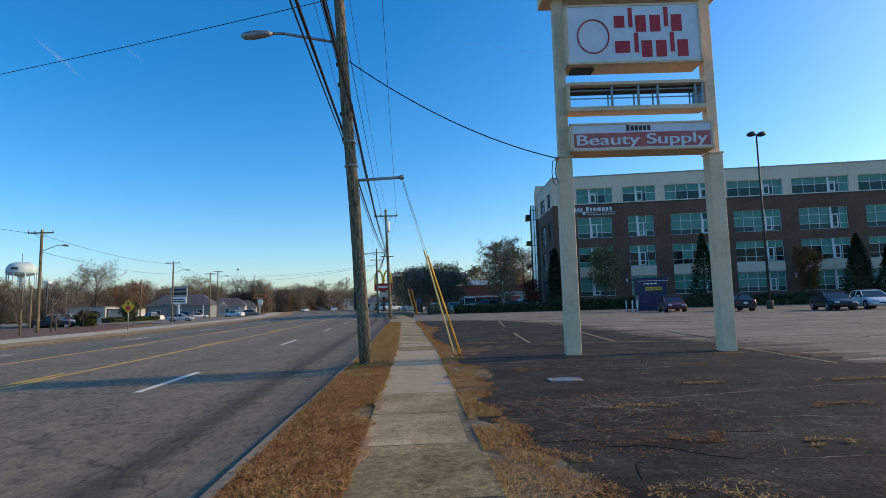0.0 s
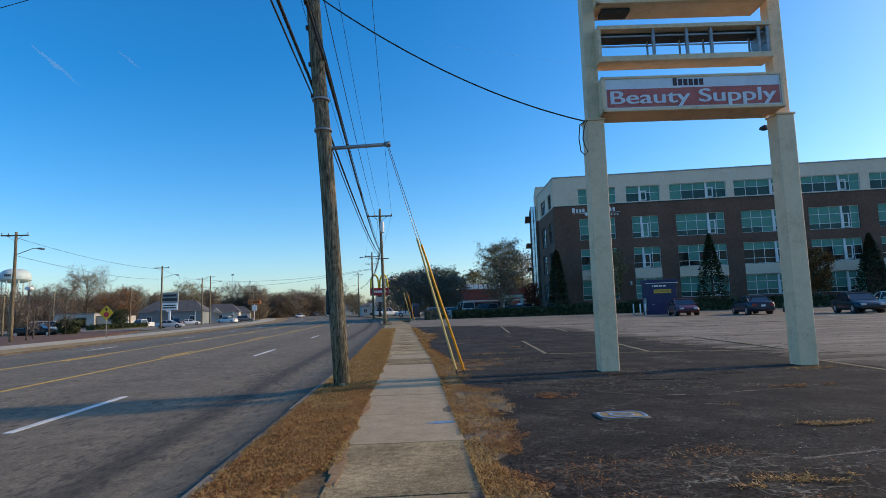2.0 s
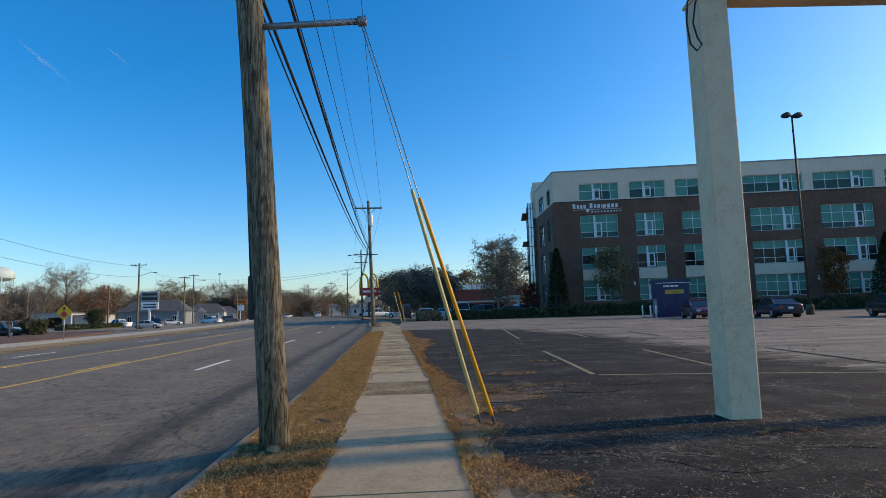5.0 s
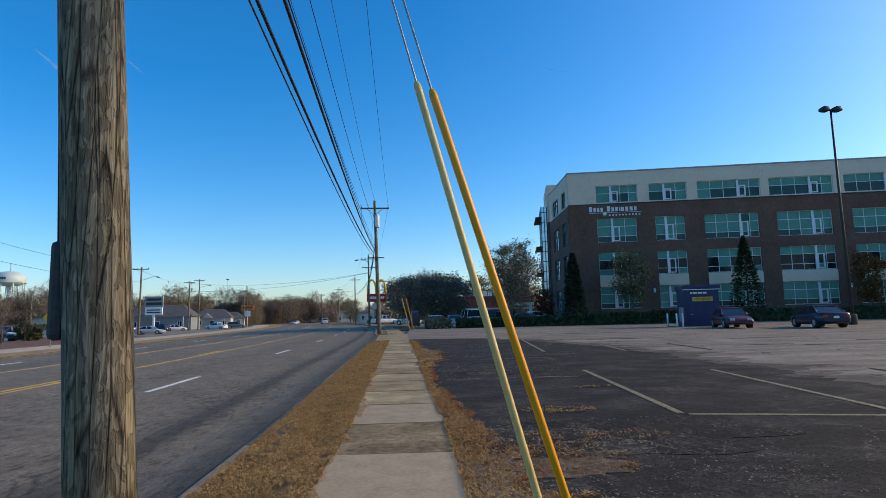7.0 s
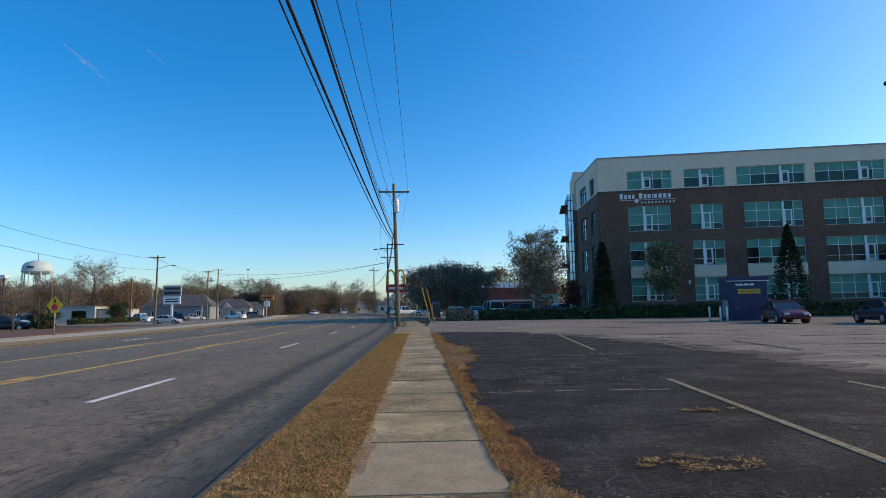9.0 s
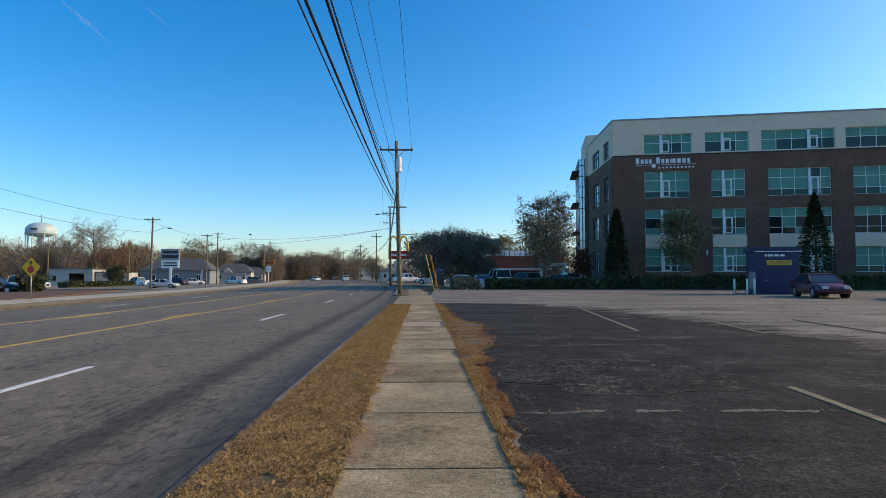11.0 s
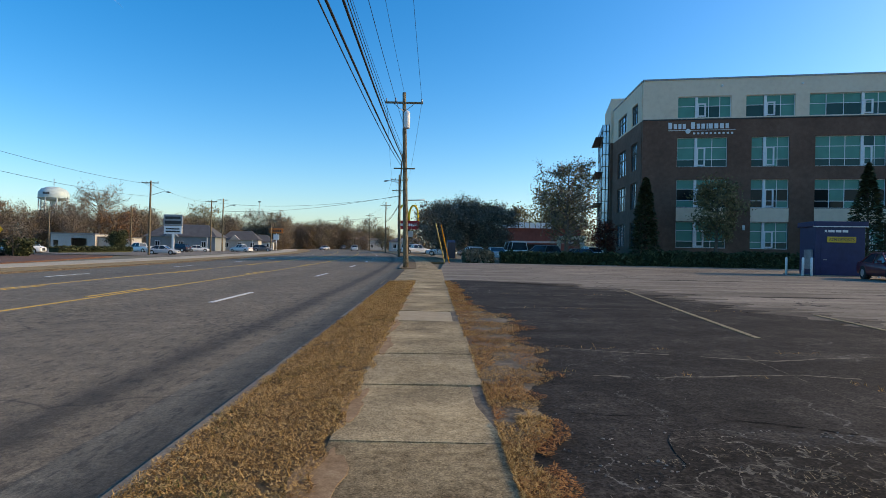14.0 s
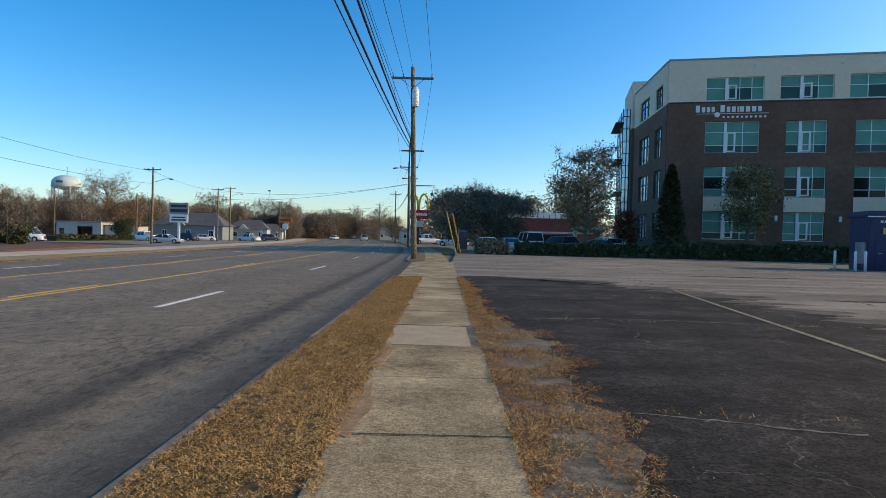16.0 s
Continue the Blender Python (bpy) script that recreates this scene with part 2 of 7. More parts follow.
FAR_GRASS = material("tawny mown winter grass", [(0.17, 0.105, 0.04), (0.3, 0.195, 0.08), (0.42, 0.29, 0.13)], 0.95, 1.2, 30.0, 0.6)
EARTH = material("distant dry ground", [(0.1, 0.085, 0.05), (0.17, 0.14, 0.085), (0.22, 0.18, 0.11)], 0.95, 0.08, 3.0, 0.3)
MULCH = material("red brown pine mulch", [(0.08, 0.035, 0.02), (0.15, 0.07, 0.04), (0.2, 0.11, 0.06)], 0.95, 1.0, 20.0, 0.6)
GRASS = material("dead grass blades", [(0.135, 0.065, 0.021), (0.43, 0.23, 0.07), (0.7, 0.43, 0.165)], 0.9, 1.6, 20.0, 0.0, island=0.55, spec=0.15)
STRAW = material("fallen brown leaves and straw", [(0.14, 0.05, 0.018), (0.34, 0.14, 0.045), (0.48, 0.24, 0.09)], 0.9, 0.7, 20.0, 0.0, island=0.5, spec=0.15)
WEED = material("olive weeds", [(0.06, 0.07, 0.02), (0.12, 0.13, 0.035), (0.24, 0.19, 0.06)], 0.9, 1.5, 20.0, 0.0, island=0.5, spec=0.15)
WHITE_LINE = material("worn white road paint", [(0.35, 0.35, 0.34), (0.6, 0.6, 0.58), (0.75, 0.75, 0.73)], 0.7, 3.0, 60.0, 0.2)
YELLOW_LINE = material("worn yellow road paint", [(0.28, 0.18, 0.04), (0.5, 0.31, 0.05), (0.6, 0.38, 0.06)], 0.7, 3.0, 60.0, 0.2)
FADED_LINE = material("faded cream stall paint", [(0.03, 0.026, 0.02), (0.22, 0.17, 0.085), (0.42, 0.33, 0.17)], 0.8, 9.0, 60.0, 0.2)
BLUE_PAINT = material("blue spray paint", [(0.1, 0.17, 0.25), (0.13, 0.26, 0.42), (0.3, 0.36, 0.4)], 0.8, 5.0, 70.0, 0.2)
BRICK = material("dark brown brick", [(0.105, 0.05, 0.033), (0.165, 0.08, 0.053), (0.23, 0.118, 0.081)], 0.9, 0.4, 14.0, 0.3)
STUCCO = material("cream stucco", [(0.68, 0.5, 0.36), (0.79, 0.6, 0.44), (0.83, 0.66, 0.5)], 0.9, 0.3, 20.0, 0.15)
TEAL = glass("teal window glass", (0.07, 0.28, 0.21), 0.3, 0.25)
DEEP_TEAL = glass("deep teal window glass", (0.022, 0.075, 0.064), 0.2, 0.25)
DARKGLASS = glass("dark window glass", (0.01, 0.014, 0.014), 0.15, 0.25)
# pale blue metallic base: brightness of the reflected sky is put into the colour
SKYGLASS = glass("glass tinted pale for sky reflection", (0.55, 0.68, 0.74), 0.22, 0.9, 0.85)
WHITE_FRAME = material("white painted metal", [(0.62, 0.62, 0.6), (0.75, 0.75, 0.73), (0.8, 0.8, 0.78)], 0.5, 1.0, 30.0, 0.05)
GREY_METAL = material("galvanised metal", [(0.2, 0.2, 0.2), (0.3, 0.3, 0.3), (0.4, 0.4, 0.4)], 0.5, 3.0, 40.0, 0.1, metal=0.6)
DARK_METAL = material("dark painted metal", [(0.02, 0.02, 0.02), (0.04, 0.04, 0.04), (0.07, 0.065, 0.06)], 0.6, 3.0, 40.0, 0.1, metal=0.2)
CREAM_STEEL = material("chalky cream painted steel", [(0.56, 0.39, 0.23), (0.78, 0.56, 0.36), (0.83, 0.62, 0.42)], 0.7, 1.2, 30.0, 0.15)
SIGN_WHITE = material("white acrylic sign face", [(0.6, 0.62, 0.64), (0.7, 0.72, 0.74), (0.74, 0.76, 0.78)], 0.4, 0.6, 10.0, 0.0)
SIGN_RED = material("faded red sign vinyl", [(0.46, 0.085, 0.07), (0.58, 0.13, 0.105), (0.63, 0.17, 0.14)], 0.5, 1.0, 20.0, 0.0)
LETTER_RED = material("red sign letters", [(0.45, 0.02, 0.03), (0.55, 0.035, 0.04), (0.6, 0.05, 0.05)], 0.5, 1.0, 20.0, 0.0)
LETTER_DARK = material("dark brown letters", [(0.06, 0.03, 0.03), (0.1, 0.05, 0.05)], 0.6, 1.0, 20.0, 0.0)
WOOD = material("weathered pole timber", [(0.018, 0.013, 0.008), (0.145, 0.116, 0.076), (0.235, 0.19, 0.128), (0.37, 0.305, 0.208)], 0.95, 24.0, 150.0, 1.0, spec=0.15)
CABLE = material("black cable sheath", [(0.01, 0.01, 0.012), (0.025, 0.025, 0.03)], 0.6, 5.0, 40.0, 0.0)
GUARD_YELLOW = material("yellow plastic guy guard", [(0.72, 0.24, 0.004), (0.84, 0.31, 0.006), (0.86, 0.34, 0.012)], 0.45, 1.5, 20.0, 0.05)
GUARD_PALE = material("sun faded yellow guy guard", [(0.54, 0.37, 0.12), (0.66, 0.47, 0.17), (0.72, 0.54, 0.23)], 0.5, 1.5, 20.0, 0.05)


def pole_wood(m):
    """Weathered sapwood that has flaked off in long scabs over darker wood, with drying cracks along the pole."""
    n, k = m.node_tree.nodes, m.node_tree.links
    b = n["Principled BSDF"]
    tc = [x for x in n if x.type == 'TEX_COORD'][0]

    def stretched(z):
        mp = n.new("ShaderNodeMapping")
        mp.inputs["Scale"].default_value = (1, 1, z)
        k.new(tc.outputs["Object"], mp.inputs[0])
        return mp.outputs[0]

    scab = n.new("ShaderNodeTexNoise")
    scab.inputs["Scale"].default_value, scab.inputs["Detail"].default_value, scab.inputs["Distortion"].default_value = 24.0, 4.0, 0.8
    k.new(stretched(0.3), scab.inputs["Vector"])
    step = n.new("ShaderNodeMapRange")
    step.inputs["From Min"].default_value, step.inputs["From Max"].default_value = 0.47, 0.52
    k.new(scab.outputs["Fac"], step.inputs["Value"])
    vo = n.new("ShaderNodeTexVoronoi")
    vo.feature = 'DISTANCE_TO_EDGE'
    vo.inputs["Scale"].default_value = 17.0
    k.new(stretched(0.05), vo.inputs["Vector"])
    split = n.new("ShaderNodeMapRange")
    split.inputs["From Min"].default_value, split.inputs["From Max"].default_value = 0.0, 0.05
    k.new(vo.outputs["Distance"], split.inputs["Value"])
    tone = n.new("ShaderNodeMapRange")
    tone.inputs["To Min"].default_value, tone.inputs["To Max"].default_value = 0.82, 1.32
    k.new(step.outputs[0], tone.inputs["Value"])
    dark = n.new("ShaderNodeMapRange")
    dark.inputs["To Min"].default_value, dark.inputs["To Max"].default_value = 0.22, 1.0
    k.new(split.outputs[0], dark.inputs["Value"])
    mul = n.new("ShaderNodeMath")
    mul.operation = 'MULTIPLY'
    k.new(tone.outputs[0], mul.inputs[0])
    k.new(dark.outputs[0], mul.inputs[1])
    sc = n.new("ShaderNodeVectorMath")
    sc.operation = 'SCALE'
    k.new(b.inputs["Base Color"].links[0].from_socket, sc.inputs[0])
    k.new(mul.outputs[0], sc.inputs["Scale"])
    k.new(sc.outputs[0], b.inputs["Base Color"])
    rise = n.new("ShaderNodeMath")
    k.new(step.outputs[0], rise.inputs[0])
    k.new(split.outputs[0], rise.inputs[1])
    bp = n.new("ShaderNodeBump")
    bp.inputs["Strength"].default_value, bp.inputs["Distance"].default_value = 0.9, 0.008
    k.new(rise.outputs[0], bp.inputs["Height"])
    k.new(b.inputs["Normal"].links[0].from_socket, bp.inputs["Normal"])
    k.new(bp.outputs[0], b.inputs["Normal"])


def grain_wood(m):
    """Stretches the timber's grain along the pole."""
    n, k = m.node_tree.nodes, m.node_tree.links
    mp = n.new("ShaderNodeMapping")
    mp.inputs["Scale"].default_value = (1, 1, 0.07)
    tc = [x for x in n if x.type == 'TEX_COORD'][0]
    k.new(tc.outputs["Object"], mp.inputs[0])
    for x in n:
        if x.type == 'TEX_NOISE':
            k.new(mp.outputs[0], x.inputs["Vector"])


grain_wood(WOOD)
pole_wood(WOOD)


def aggregate(m, cell, low, high, patch=0.0):
    """Single stones in the surface, each with a tone of its own, and darker worn patches, laid out over the whole place."""
    n, k = m.node_tree.nodes, m.node_tree.links
    b = n["Principled BSDF"]
    geo = n.new("ShaderNodeNewGeometry")
    for tc in [x for x in n if x.type == 'TEX_COORD']:
        for link in list(tc.outputs["Object"].links):
            k.new(geo.outputs["Position"], link.to_socket)
    vo = n.new("ShaderNodeTexVoronoi")
    vo.inputs["Scale"].default_value = cell
    k.new(geo.outputs["Position"], vo.inputs["Vector"])
    sep = n.new("ShaderNodeSeparateColor")
    k.new(vo.outputs["Color"], sep.inputs[0])
    tone = n.new("ShaderNodeMapRange")
    tone.inputs["To Min"].default_value, tone.inputs["To Max"].default_value = low, high
    k.new(sep.outputs[0], tone.inputs["Value"])
    last = tone.outputs[0]
    if patch:
        no = n.new("ShaderNodeTexNoise")
        no.inputs["Scale"].default_value, no.inputs["Detail"].default_value = 1.1, 5.0
        k.new(geo.outputs["Position"], no.inputs["Vector"])
        pr = n.new("ShaderNodeMapRange")
        pr.inputs["From Min"].default_value, pr.inputs["From Max"].default_value = 0.42, 0.62
        pr.inputs["To Min"].default_value, pr.inputs["To Max"].default_value = 1.0 - patch, 1.0 + patch * 0.5
        k.new(no.outputs["Fac"], pr.inputs["Value"])
        mul = n.new("ShaderNodeMath")
        mul.operation = 'MULTIPLY'
        k.new(last, mul.inputs[0])
        k.new(pr.outputs[0], mul.inputs[1])
        last = mul.outputs[0]
    sc = n.new("ShaderNodeVectorMath")
    sc.operation = 'SCALE'
    k.new(b.inputs["Base Color"].links[0].from_socket, sc.inputs[0])
    k.new(last, sc.inputs["Scale"])
    k.new(sc.outputs[0], b.inputs["Base Color"])


aggregate(CONCRETE, 95.0, 0.62, 1.38, 0.26)
aggregate(LOT_DARK, 60.0, 0.5, 1.6, 0.3)
aggregate(ASPHALT, 75.0, 0.72, 1.28, 0.1)
aggregate(LOT_CRUMBLE, 45.0, 0.4, 2.0, 0.3)

# ---- mesh helpers ----


def box(bm, x0, x1, y0, y1, z0, z1, m=None, bevel=0.0):
    vs = [bm.verts.new(Vector((x, y, z)) if m is None else m @ Vector((x, y, z))) for z in (z0, z1) for y in (y0, y1) for x in (x0, x1)]
    fs = [bm.faces.new([vs[i] for i in f]) for f in ((0, 2, 3, 1), (4, 5, 7, 6), (0, 1, 5, 4), (2, 6, 7, 3), (0, 4, 6, 2), (1, 3, 7, 5))]
    if bevel:
        es = list({e for f in fs for e in f.edges})
        bmesh.ops.bevel(bm, geom=es, offset=bevel, segments=2, affect='EDGES', profile=0.5)
    return bm


def tube(bm, pts, radii, n=10, caps=True):
    """A round tube through pts."""
    pts = [Vector(p) for p in pts]
    if not hasattr(radii, "__len__"):
        radii = [radii] * len(pts)
    rings = []
    for i, p in enumerate(pts):
        d = (pts[min(i + 1, len(pts) - 1)] - pts[max(i - 1, 0)]).normalized()
        a = d.orthogonal().normalized() if i == 0 else (rings_a - d * rings_a.dot(d)).normalized()
        rings_a = a
        b = d.cross(a)
        rings.append([bm.verts.new(p + (a * math.cos(2 * math.pi * j / n) + b * math.sin(2 * math.pi * j / n)) * radii[i]) for j in range(n)])
    for r, s in zip(rings, rings[1:]):
        for j in range(n):
            f = bm.faces.new((r[j], r[(j + 1) % n], s[(j + 1) % n], s[j]))
            f.smooth = True
    if caps:
        bm.faces.new(rings[0][::-1])
        bm.faces.new(rings[-1])
    return bm


def prism(bm, pts, z0, z1, m=None):
    """An upright prism on a plan polygon."""
    lo = [bm.verts.new(Vector((x, y, z0)) if m is None else m @ Vector((x, y, z0))) for x, y in pts]
    hi = [bm.verts.new(Vector((x, y, z1)) if m is None else m @ Vector((x, y, z1))) for x, y in pts]
    k = len(pts)
    for i in range(k):
        bm.faces.new((lo[i], lo[(i + 1) % k], hi[(i + 1) % k], hi[i]))
    bm.faces.new(hi)
    bm.faces.new(lo[::-1])
    return bm


def finish(name, bm, mat):
    bmesh.ops.recalc_face_normals(bm, faces=bm.faces)
    me = bpy.data.meshes.new(name)
    bm.to_mesh(me)
    bm.free()
    me.materials.append(mat)
    return me


def part(name, bm, mat, parent, label=""):
    ob = new(name, finish(name, bm, mat))
    if parent is not None:
        ob.parent = parent
    return tagged(ob, label) if label else ob


def setting(name, bm, mat, label, category, kind="structure"):
    return tagged(part(name, bm, mat, None), label, category, "", kind)


def thing(name, label, category, m=None, group=""):
    ob = new(name)
    ob.empty_display_size = 0.2
    if m is not None:
        ob.matrix_basis = m
    return tagged(ob, label, category, group)


def shared(name, me, parent, m):
    """One more object on a mesh that is there already."""
    ob = new(name, me)
    ob.parent = parent
    ob.matrix_basis = m
    return ob


def raw(name, verts, faces, mat, smooth=False):
    me = bpy.data.meshes.new(name)
    me.from_pydata([tuple(v) for v in verts], [], faces)
    me.materials.append(mat)
    if smooth:
        me.polygons.foreach_set("use_smooth", [True] * len(me.polygons))
    me.update()
    return new(name, me)


def text_mesh(name, words, size, depth, mat, parent, m, width=None, label=""):
    """Letters of the built-in font as a mesh, lying in the local xz plane and facing -y."""
    cu = bpy.data.curves.new(name, 'FONT')
    cu.body, cu.size, cu.extrude, cu.align_x = words, size, depth, 'LEFT'
    tmp = new(name + "_curve", cu)
    dg = bpy.context.evaluated_depsgraph_get()
    me = bpy.data.meshes.new_from_object(tmp.evaluated_get(dg))
    bpy.data.objects.remove(tmp)
    xs = [v.co.x for v in me.vertices]
    k = width / (max(xs) - min(xs)) if width else 1.0
    x0 = min(xs)
    for v in me.vertices:
        v.co = Vector(((v.co.x - x0) * k, -v.co.z, v.co.y))
    me.materials.clear()
    me.materials.append(mat)
    ob = new(name, me)
    ob.parent = parent
    ob.matrix_basis = m
    return tagged(ob, label) if label else ob


def bend(y):
    """How far the street has swung to the left at y metres along it."""
    return -max(0.0, y - 40.0) ** 2 / 1400.0 if y < 330 else -max(0.0, 290.0) ** 2 / 1400.0 - (y - 330) * 0.414


# ---- ground, road and pavements ----


def fall(x):
    """The far half of the street and the land beyond it fall gently away."""
    return -0.02 * min(max(0.0, -8.0 - x), 12.6) - 0.015 * min(max(0.0, -20.6 - x), 45.0)


STEPS = [-45 + 5 * i for i in range(18)] + [45 + 4 * i for i in range(90)]
bm = bmesh.new()
cols = [-2000, -600, -65, -40, -20.6, -14, -8, -0.7, 60, 600, 2000]
grid = [[bm.verts.new((x + bend(y) * (abs(x) < 100), y, -0.19 + fall(x) * (abs(x) < 100) - 0.8 * (x < -100))) for x in cols] for y in [-400] + STEPS + [500, 900, 3000]]
for r, q in zip(grid, grid[1:]):
    for i in range(len(cols) - 1):
        bm.faces.new((r[i], r[i + 1], q[i + 1], q[i]))
setting("ground", bm, EARTH, "dry winter ground reaching to the horizon", "ground")

def left_edge(y):
    """The pavement's edge towards the road."""
    return 0.53 - max(0.0, 17.0 - y) * 0.021


def road_edge(y):
    """Where the near kerb meets the road."""
    return -0.5 - max(0.0, 17.0 - y) * 0.021


def strip(bm, a, b, z0, z1, y0, y1, z1b=None):
    """A ribbon that follows the street between offsets a and b, which may be functions of y; z1b: the height at b."""
    ys = [y0] + [y for y in STEPS if y0 < y < y1] + [y1]
    fa, fb = (a if callable(a) else lambda y: a), (b if callable(b) else lambda y: b)
    zb = z1 if z1b is None else z1b
    rows = [[bm.verts.new((x + bend(y), y, z + fall(x))) for x, z in ((fa(y), z1), (fb(y), zb), (fb(y), z0), (fa(y), z0))] for y in ys]
    lay = bm.loops.layers.uv.verify()
    for r, s, ya, yb in zip(rows, rows[1:], ys, ys[1:]):
        f = bm.faces.new((r[0], r[1], s[1], s[0]))
        for lp, c in zip(f.loops, ((fa(ya), ya), (fb(ya), ya), (fb(yb), yb), (fa(yb), yb))):
            lp[lay].uv = c
        bm.faces.new((r[1], r[2], s[2], s[1]))
        bm.faces.new((r[3], r[0], s[0], s[3]))
    bm.faces.new(rows[0][::-1])
    bm.faces.new(rows[-1])
    return bm


bm = bmesh.new()
for a, b in ((-18.6, -16.5), (-16.5, -12.2), (-12.2, -8), (-8, -1.2)):
    strip(bm, a, b, -0.5, -0.13, -45, 400)
strip(bm, -1.2, -0.3, -0.5, -0.13, -45, 400, -0.035)
setting("road", bm, ASPHALT, "worn grey five-lane asphalt road with dark oily wheel band", "road")
for a, b, y0, y1 in ((lambda y: road_edge(y) + 0.1, lambda y: left_edge(y) + 0.03, -45, 42.9), (-0.57, 0.35, 55.2, 96), (-0.57, 0.3, 101, 300)):
    setting("verge_near", strip(bmesh.new(), a, b, -0.4, -0.04 if y0 < 0 else -0.012, y0, y1, -0.012), SOIL, "strip of dry soil under dead grass beside the kerb", "verge")
setting("verge_far", strip(bmesh.new(), -22.5, -18.78, -0.6, -0.05, -45, 300), FAR_GRASS, "narrow dry grass strip between far kerb and pavement", "verge")
setting("pavement_far", strip(bmesh.new(), -27.5, -22.5, -0.6, -0.04, -45, 330), CONCRETE_PALE, "pale concrete pavement across the road", "pavement")
setting("kerb_far", strip(bmesh.new(), -18.78, -18.6, -0.5, -0.045, -45, 330), CONCRETE_DARK, "low concrete kerb across the road", "kerb")
# painted lines
WHITE = setting("lane_line_white", strip(bmesh.new(), -4.07, -3.95, -0.13, -0.124, 34.83, 37.88), WHITE_LINE, "worn white dashes between the traffic lanes", "road marking")


def mark(x, w, y0, y1, mat, parent):
    part("dash", strip(bmesh.new(), x - w / 2, x + w / 2, -0.13, -0.124, y0, y1), mat, parent)


for i in range(-5, 22):
    y = 34.83 + 12.19 * i
    if i:
        mark(-4.01, 0.12, y, y + 3.05, WHITE_LINE, WHITE)
    mark(-14.9, 0.12, y - 1.6, y + 1.45, WHITE_LINE, WHITE)
YELLOW = setting("lane_line_yellow", strip(bmesh.new(), -7.2, -7.09, -0.13, -0.124, -45, 330), YELLOW_LINE, "worn yellow centre turn lane lines, solid and broken", "road marking")
part("line", strip(bmesh.new(), -11.6, -11.47, -0.13, -0.124, -45, 330), YELLOW_LINE, YELLOW)
for i in range(-5, 20):
    y = 35.7 + 12.19 * i
    mark(-7.42, 0.11, y, y + 3.05, YELLOW_LINE, YELLOW)
    mark(-11.2, 0.11, y + 1.0, y + 4.05, YELLOW_LINE, YELLOW)

# car park
bm = bmesh.new()
prism(bm, [(0.9, -40), (75, -40), (75, 66), (21.5, 71.5), (2.2, 71.5), (1.64, 55), (1.45, 20)], -0.5, -0.02)
setting("car_park", bm, LOT_LIGHT, "grey weathered asphalt car park", "car park")


def blotch(cx, cy, rx, ry, n=40, rough=0.25, seed=0):
    """An uneven closed outline."""
    return [(cx + rx * k * math.cos(a), cy + ry * k * math.sin(a)) for a in [2 * math.pi * i / n for i in range(n)]
            for k in [1 + rough * noise.noise(Vector((math.cos(a) * 2.3, math.sin(a) * 2.3, seed * 7.1)))]]


edge = [(0.9, -30), (9.3, -30), (9.1, 8), (9.2, 14), (9.0, 18), (8.9, 24), (9.0, 29), (8.5, 33), (7.8, 37), (6.6, 40.5), (4.7, 42.6), (1.75, 44), (1.5, 20), (1.3, 8)]
fine_edge = []
for (xa, ya), (xb, yb) in zip(edge, edge[1:]):
    for i in range(40):
        s = i / 40
        x, y = xa + (xb - xa) * s, ya + (yb - ya) * s
        fine_edge.append((x + (0.6 * noise.noise(Vector((x, y * 0.6, 3))) + 0.9 * noise.noise(Vector((x, y * 2.6, 7))) if xa > 2.5 else 0), y + 0.5 * noise.noise(Vector((x * 1.5, y, 9)))))
fine_edge.append(edge[-1])
bm = bmesh.new()
worn = [(x + max(0.0, 0.9 + 1.3 * noise.noise(Vector((x, y * 1.3, 13))) + 1.2 * noise.noise(Vector((x, y * 4.1, 17)))) * min(1.0, max(0.0, (x - 2.5) / 3.0)), y + 0.6 * min(1.0, max(0.0, (x - 2.0) / 2.0)) * (y > 30)) for x, y in fine_edge]
prism(bm, worn, -0.03, -0.014)
setting("car_park_worn", bm, LOT_MID, "half worn sealant along the edge of the dark asphalt", "car park")
bm = bmesh.new()
prism(bm, fine_edge, -0.03, -0.008)
setting("car_park_sealed", bm, LOT_DARK, "dark sealed asphalt with pale weedy cracks", "car park")
for i, (cx, cy, rx, ry) in enumerate(((4.2, 12.6, 2.4, 1.0), (3.0, 6.2, 1.3, 1.5), (3.4, 16.4, 1.7, 0.9), (3.4, 23.9, 1.4, 1.2), (2.6, 3.0, 1.0, 1.2))):
    bm = bmesh.new()
    prism(bm, blotch(cx, cy, rx, ry, 60, 0.5, i), -0.02, -0.003)
    setting("broken_asphalt", bm, LOT_CRUMBLE, "crumbling broken asphalt patch with gravel", "car park")


def stall_line(pts, w=0.1):
    bm = bmesh.new()
    for (xa, ya), (xb, yb) in zip(pts, pts[1:]):
        d = Vector((xb - xa, yb - ya)).normalized() * w / 2
        prism(bm, [(xa + d.y, ya - d.x), (xb + d.y, yb - d.x), (xb - d.y, yb + d.x), (xa - d.y, ya + d.x)], -0.008, 0.001)
    return setting("stall_line", bm, FADED_LINE, "faded cream parking stall line", "road marking")


for pts in ([(4.6, 17.45), (4.72, 18.5), (5.22, 23.1)], [(4.66, 17.35), (7.05, 16.75), (9.7, 16.0)], [(7.1, 16.9), (7.8, 22.4)], [(9.05, 13.9), (8.62, 9.9)],
            [(6.03, 29.8), (6.74, 35.1), (7.42, 40.0)], [(8.62, 29.1), (9.2, 33.2)], [(11.3, 28.6), (11.9, 33.0)], [(10.2, 16.1), (10.9, 21.8)]):
    stall_line(pts)

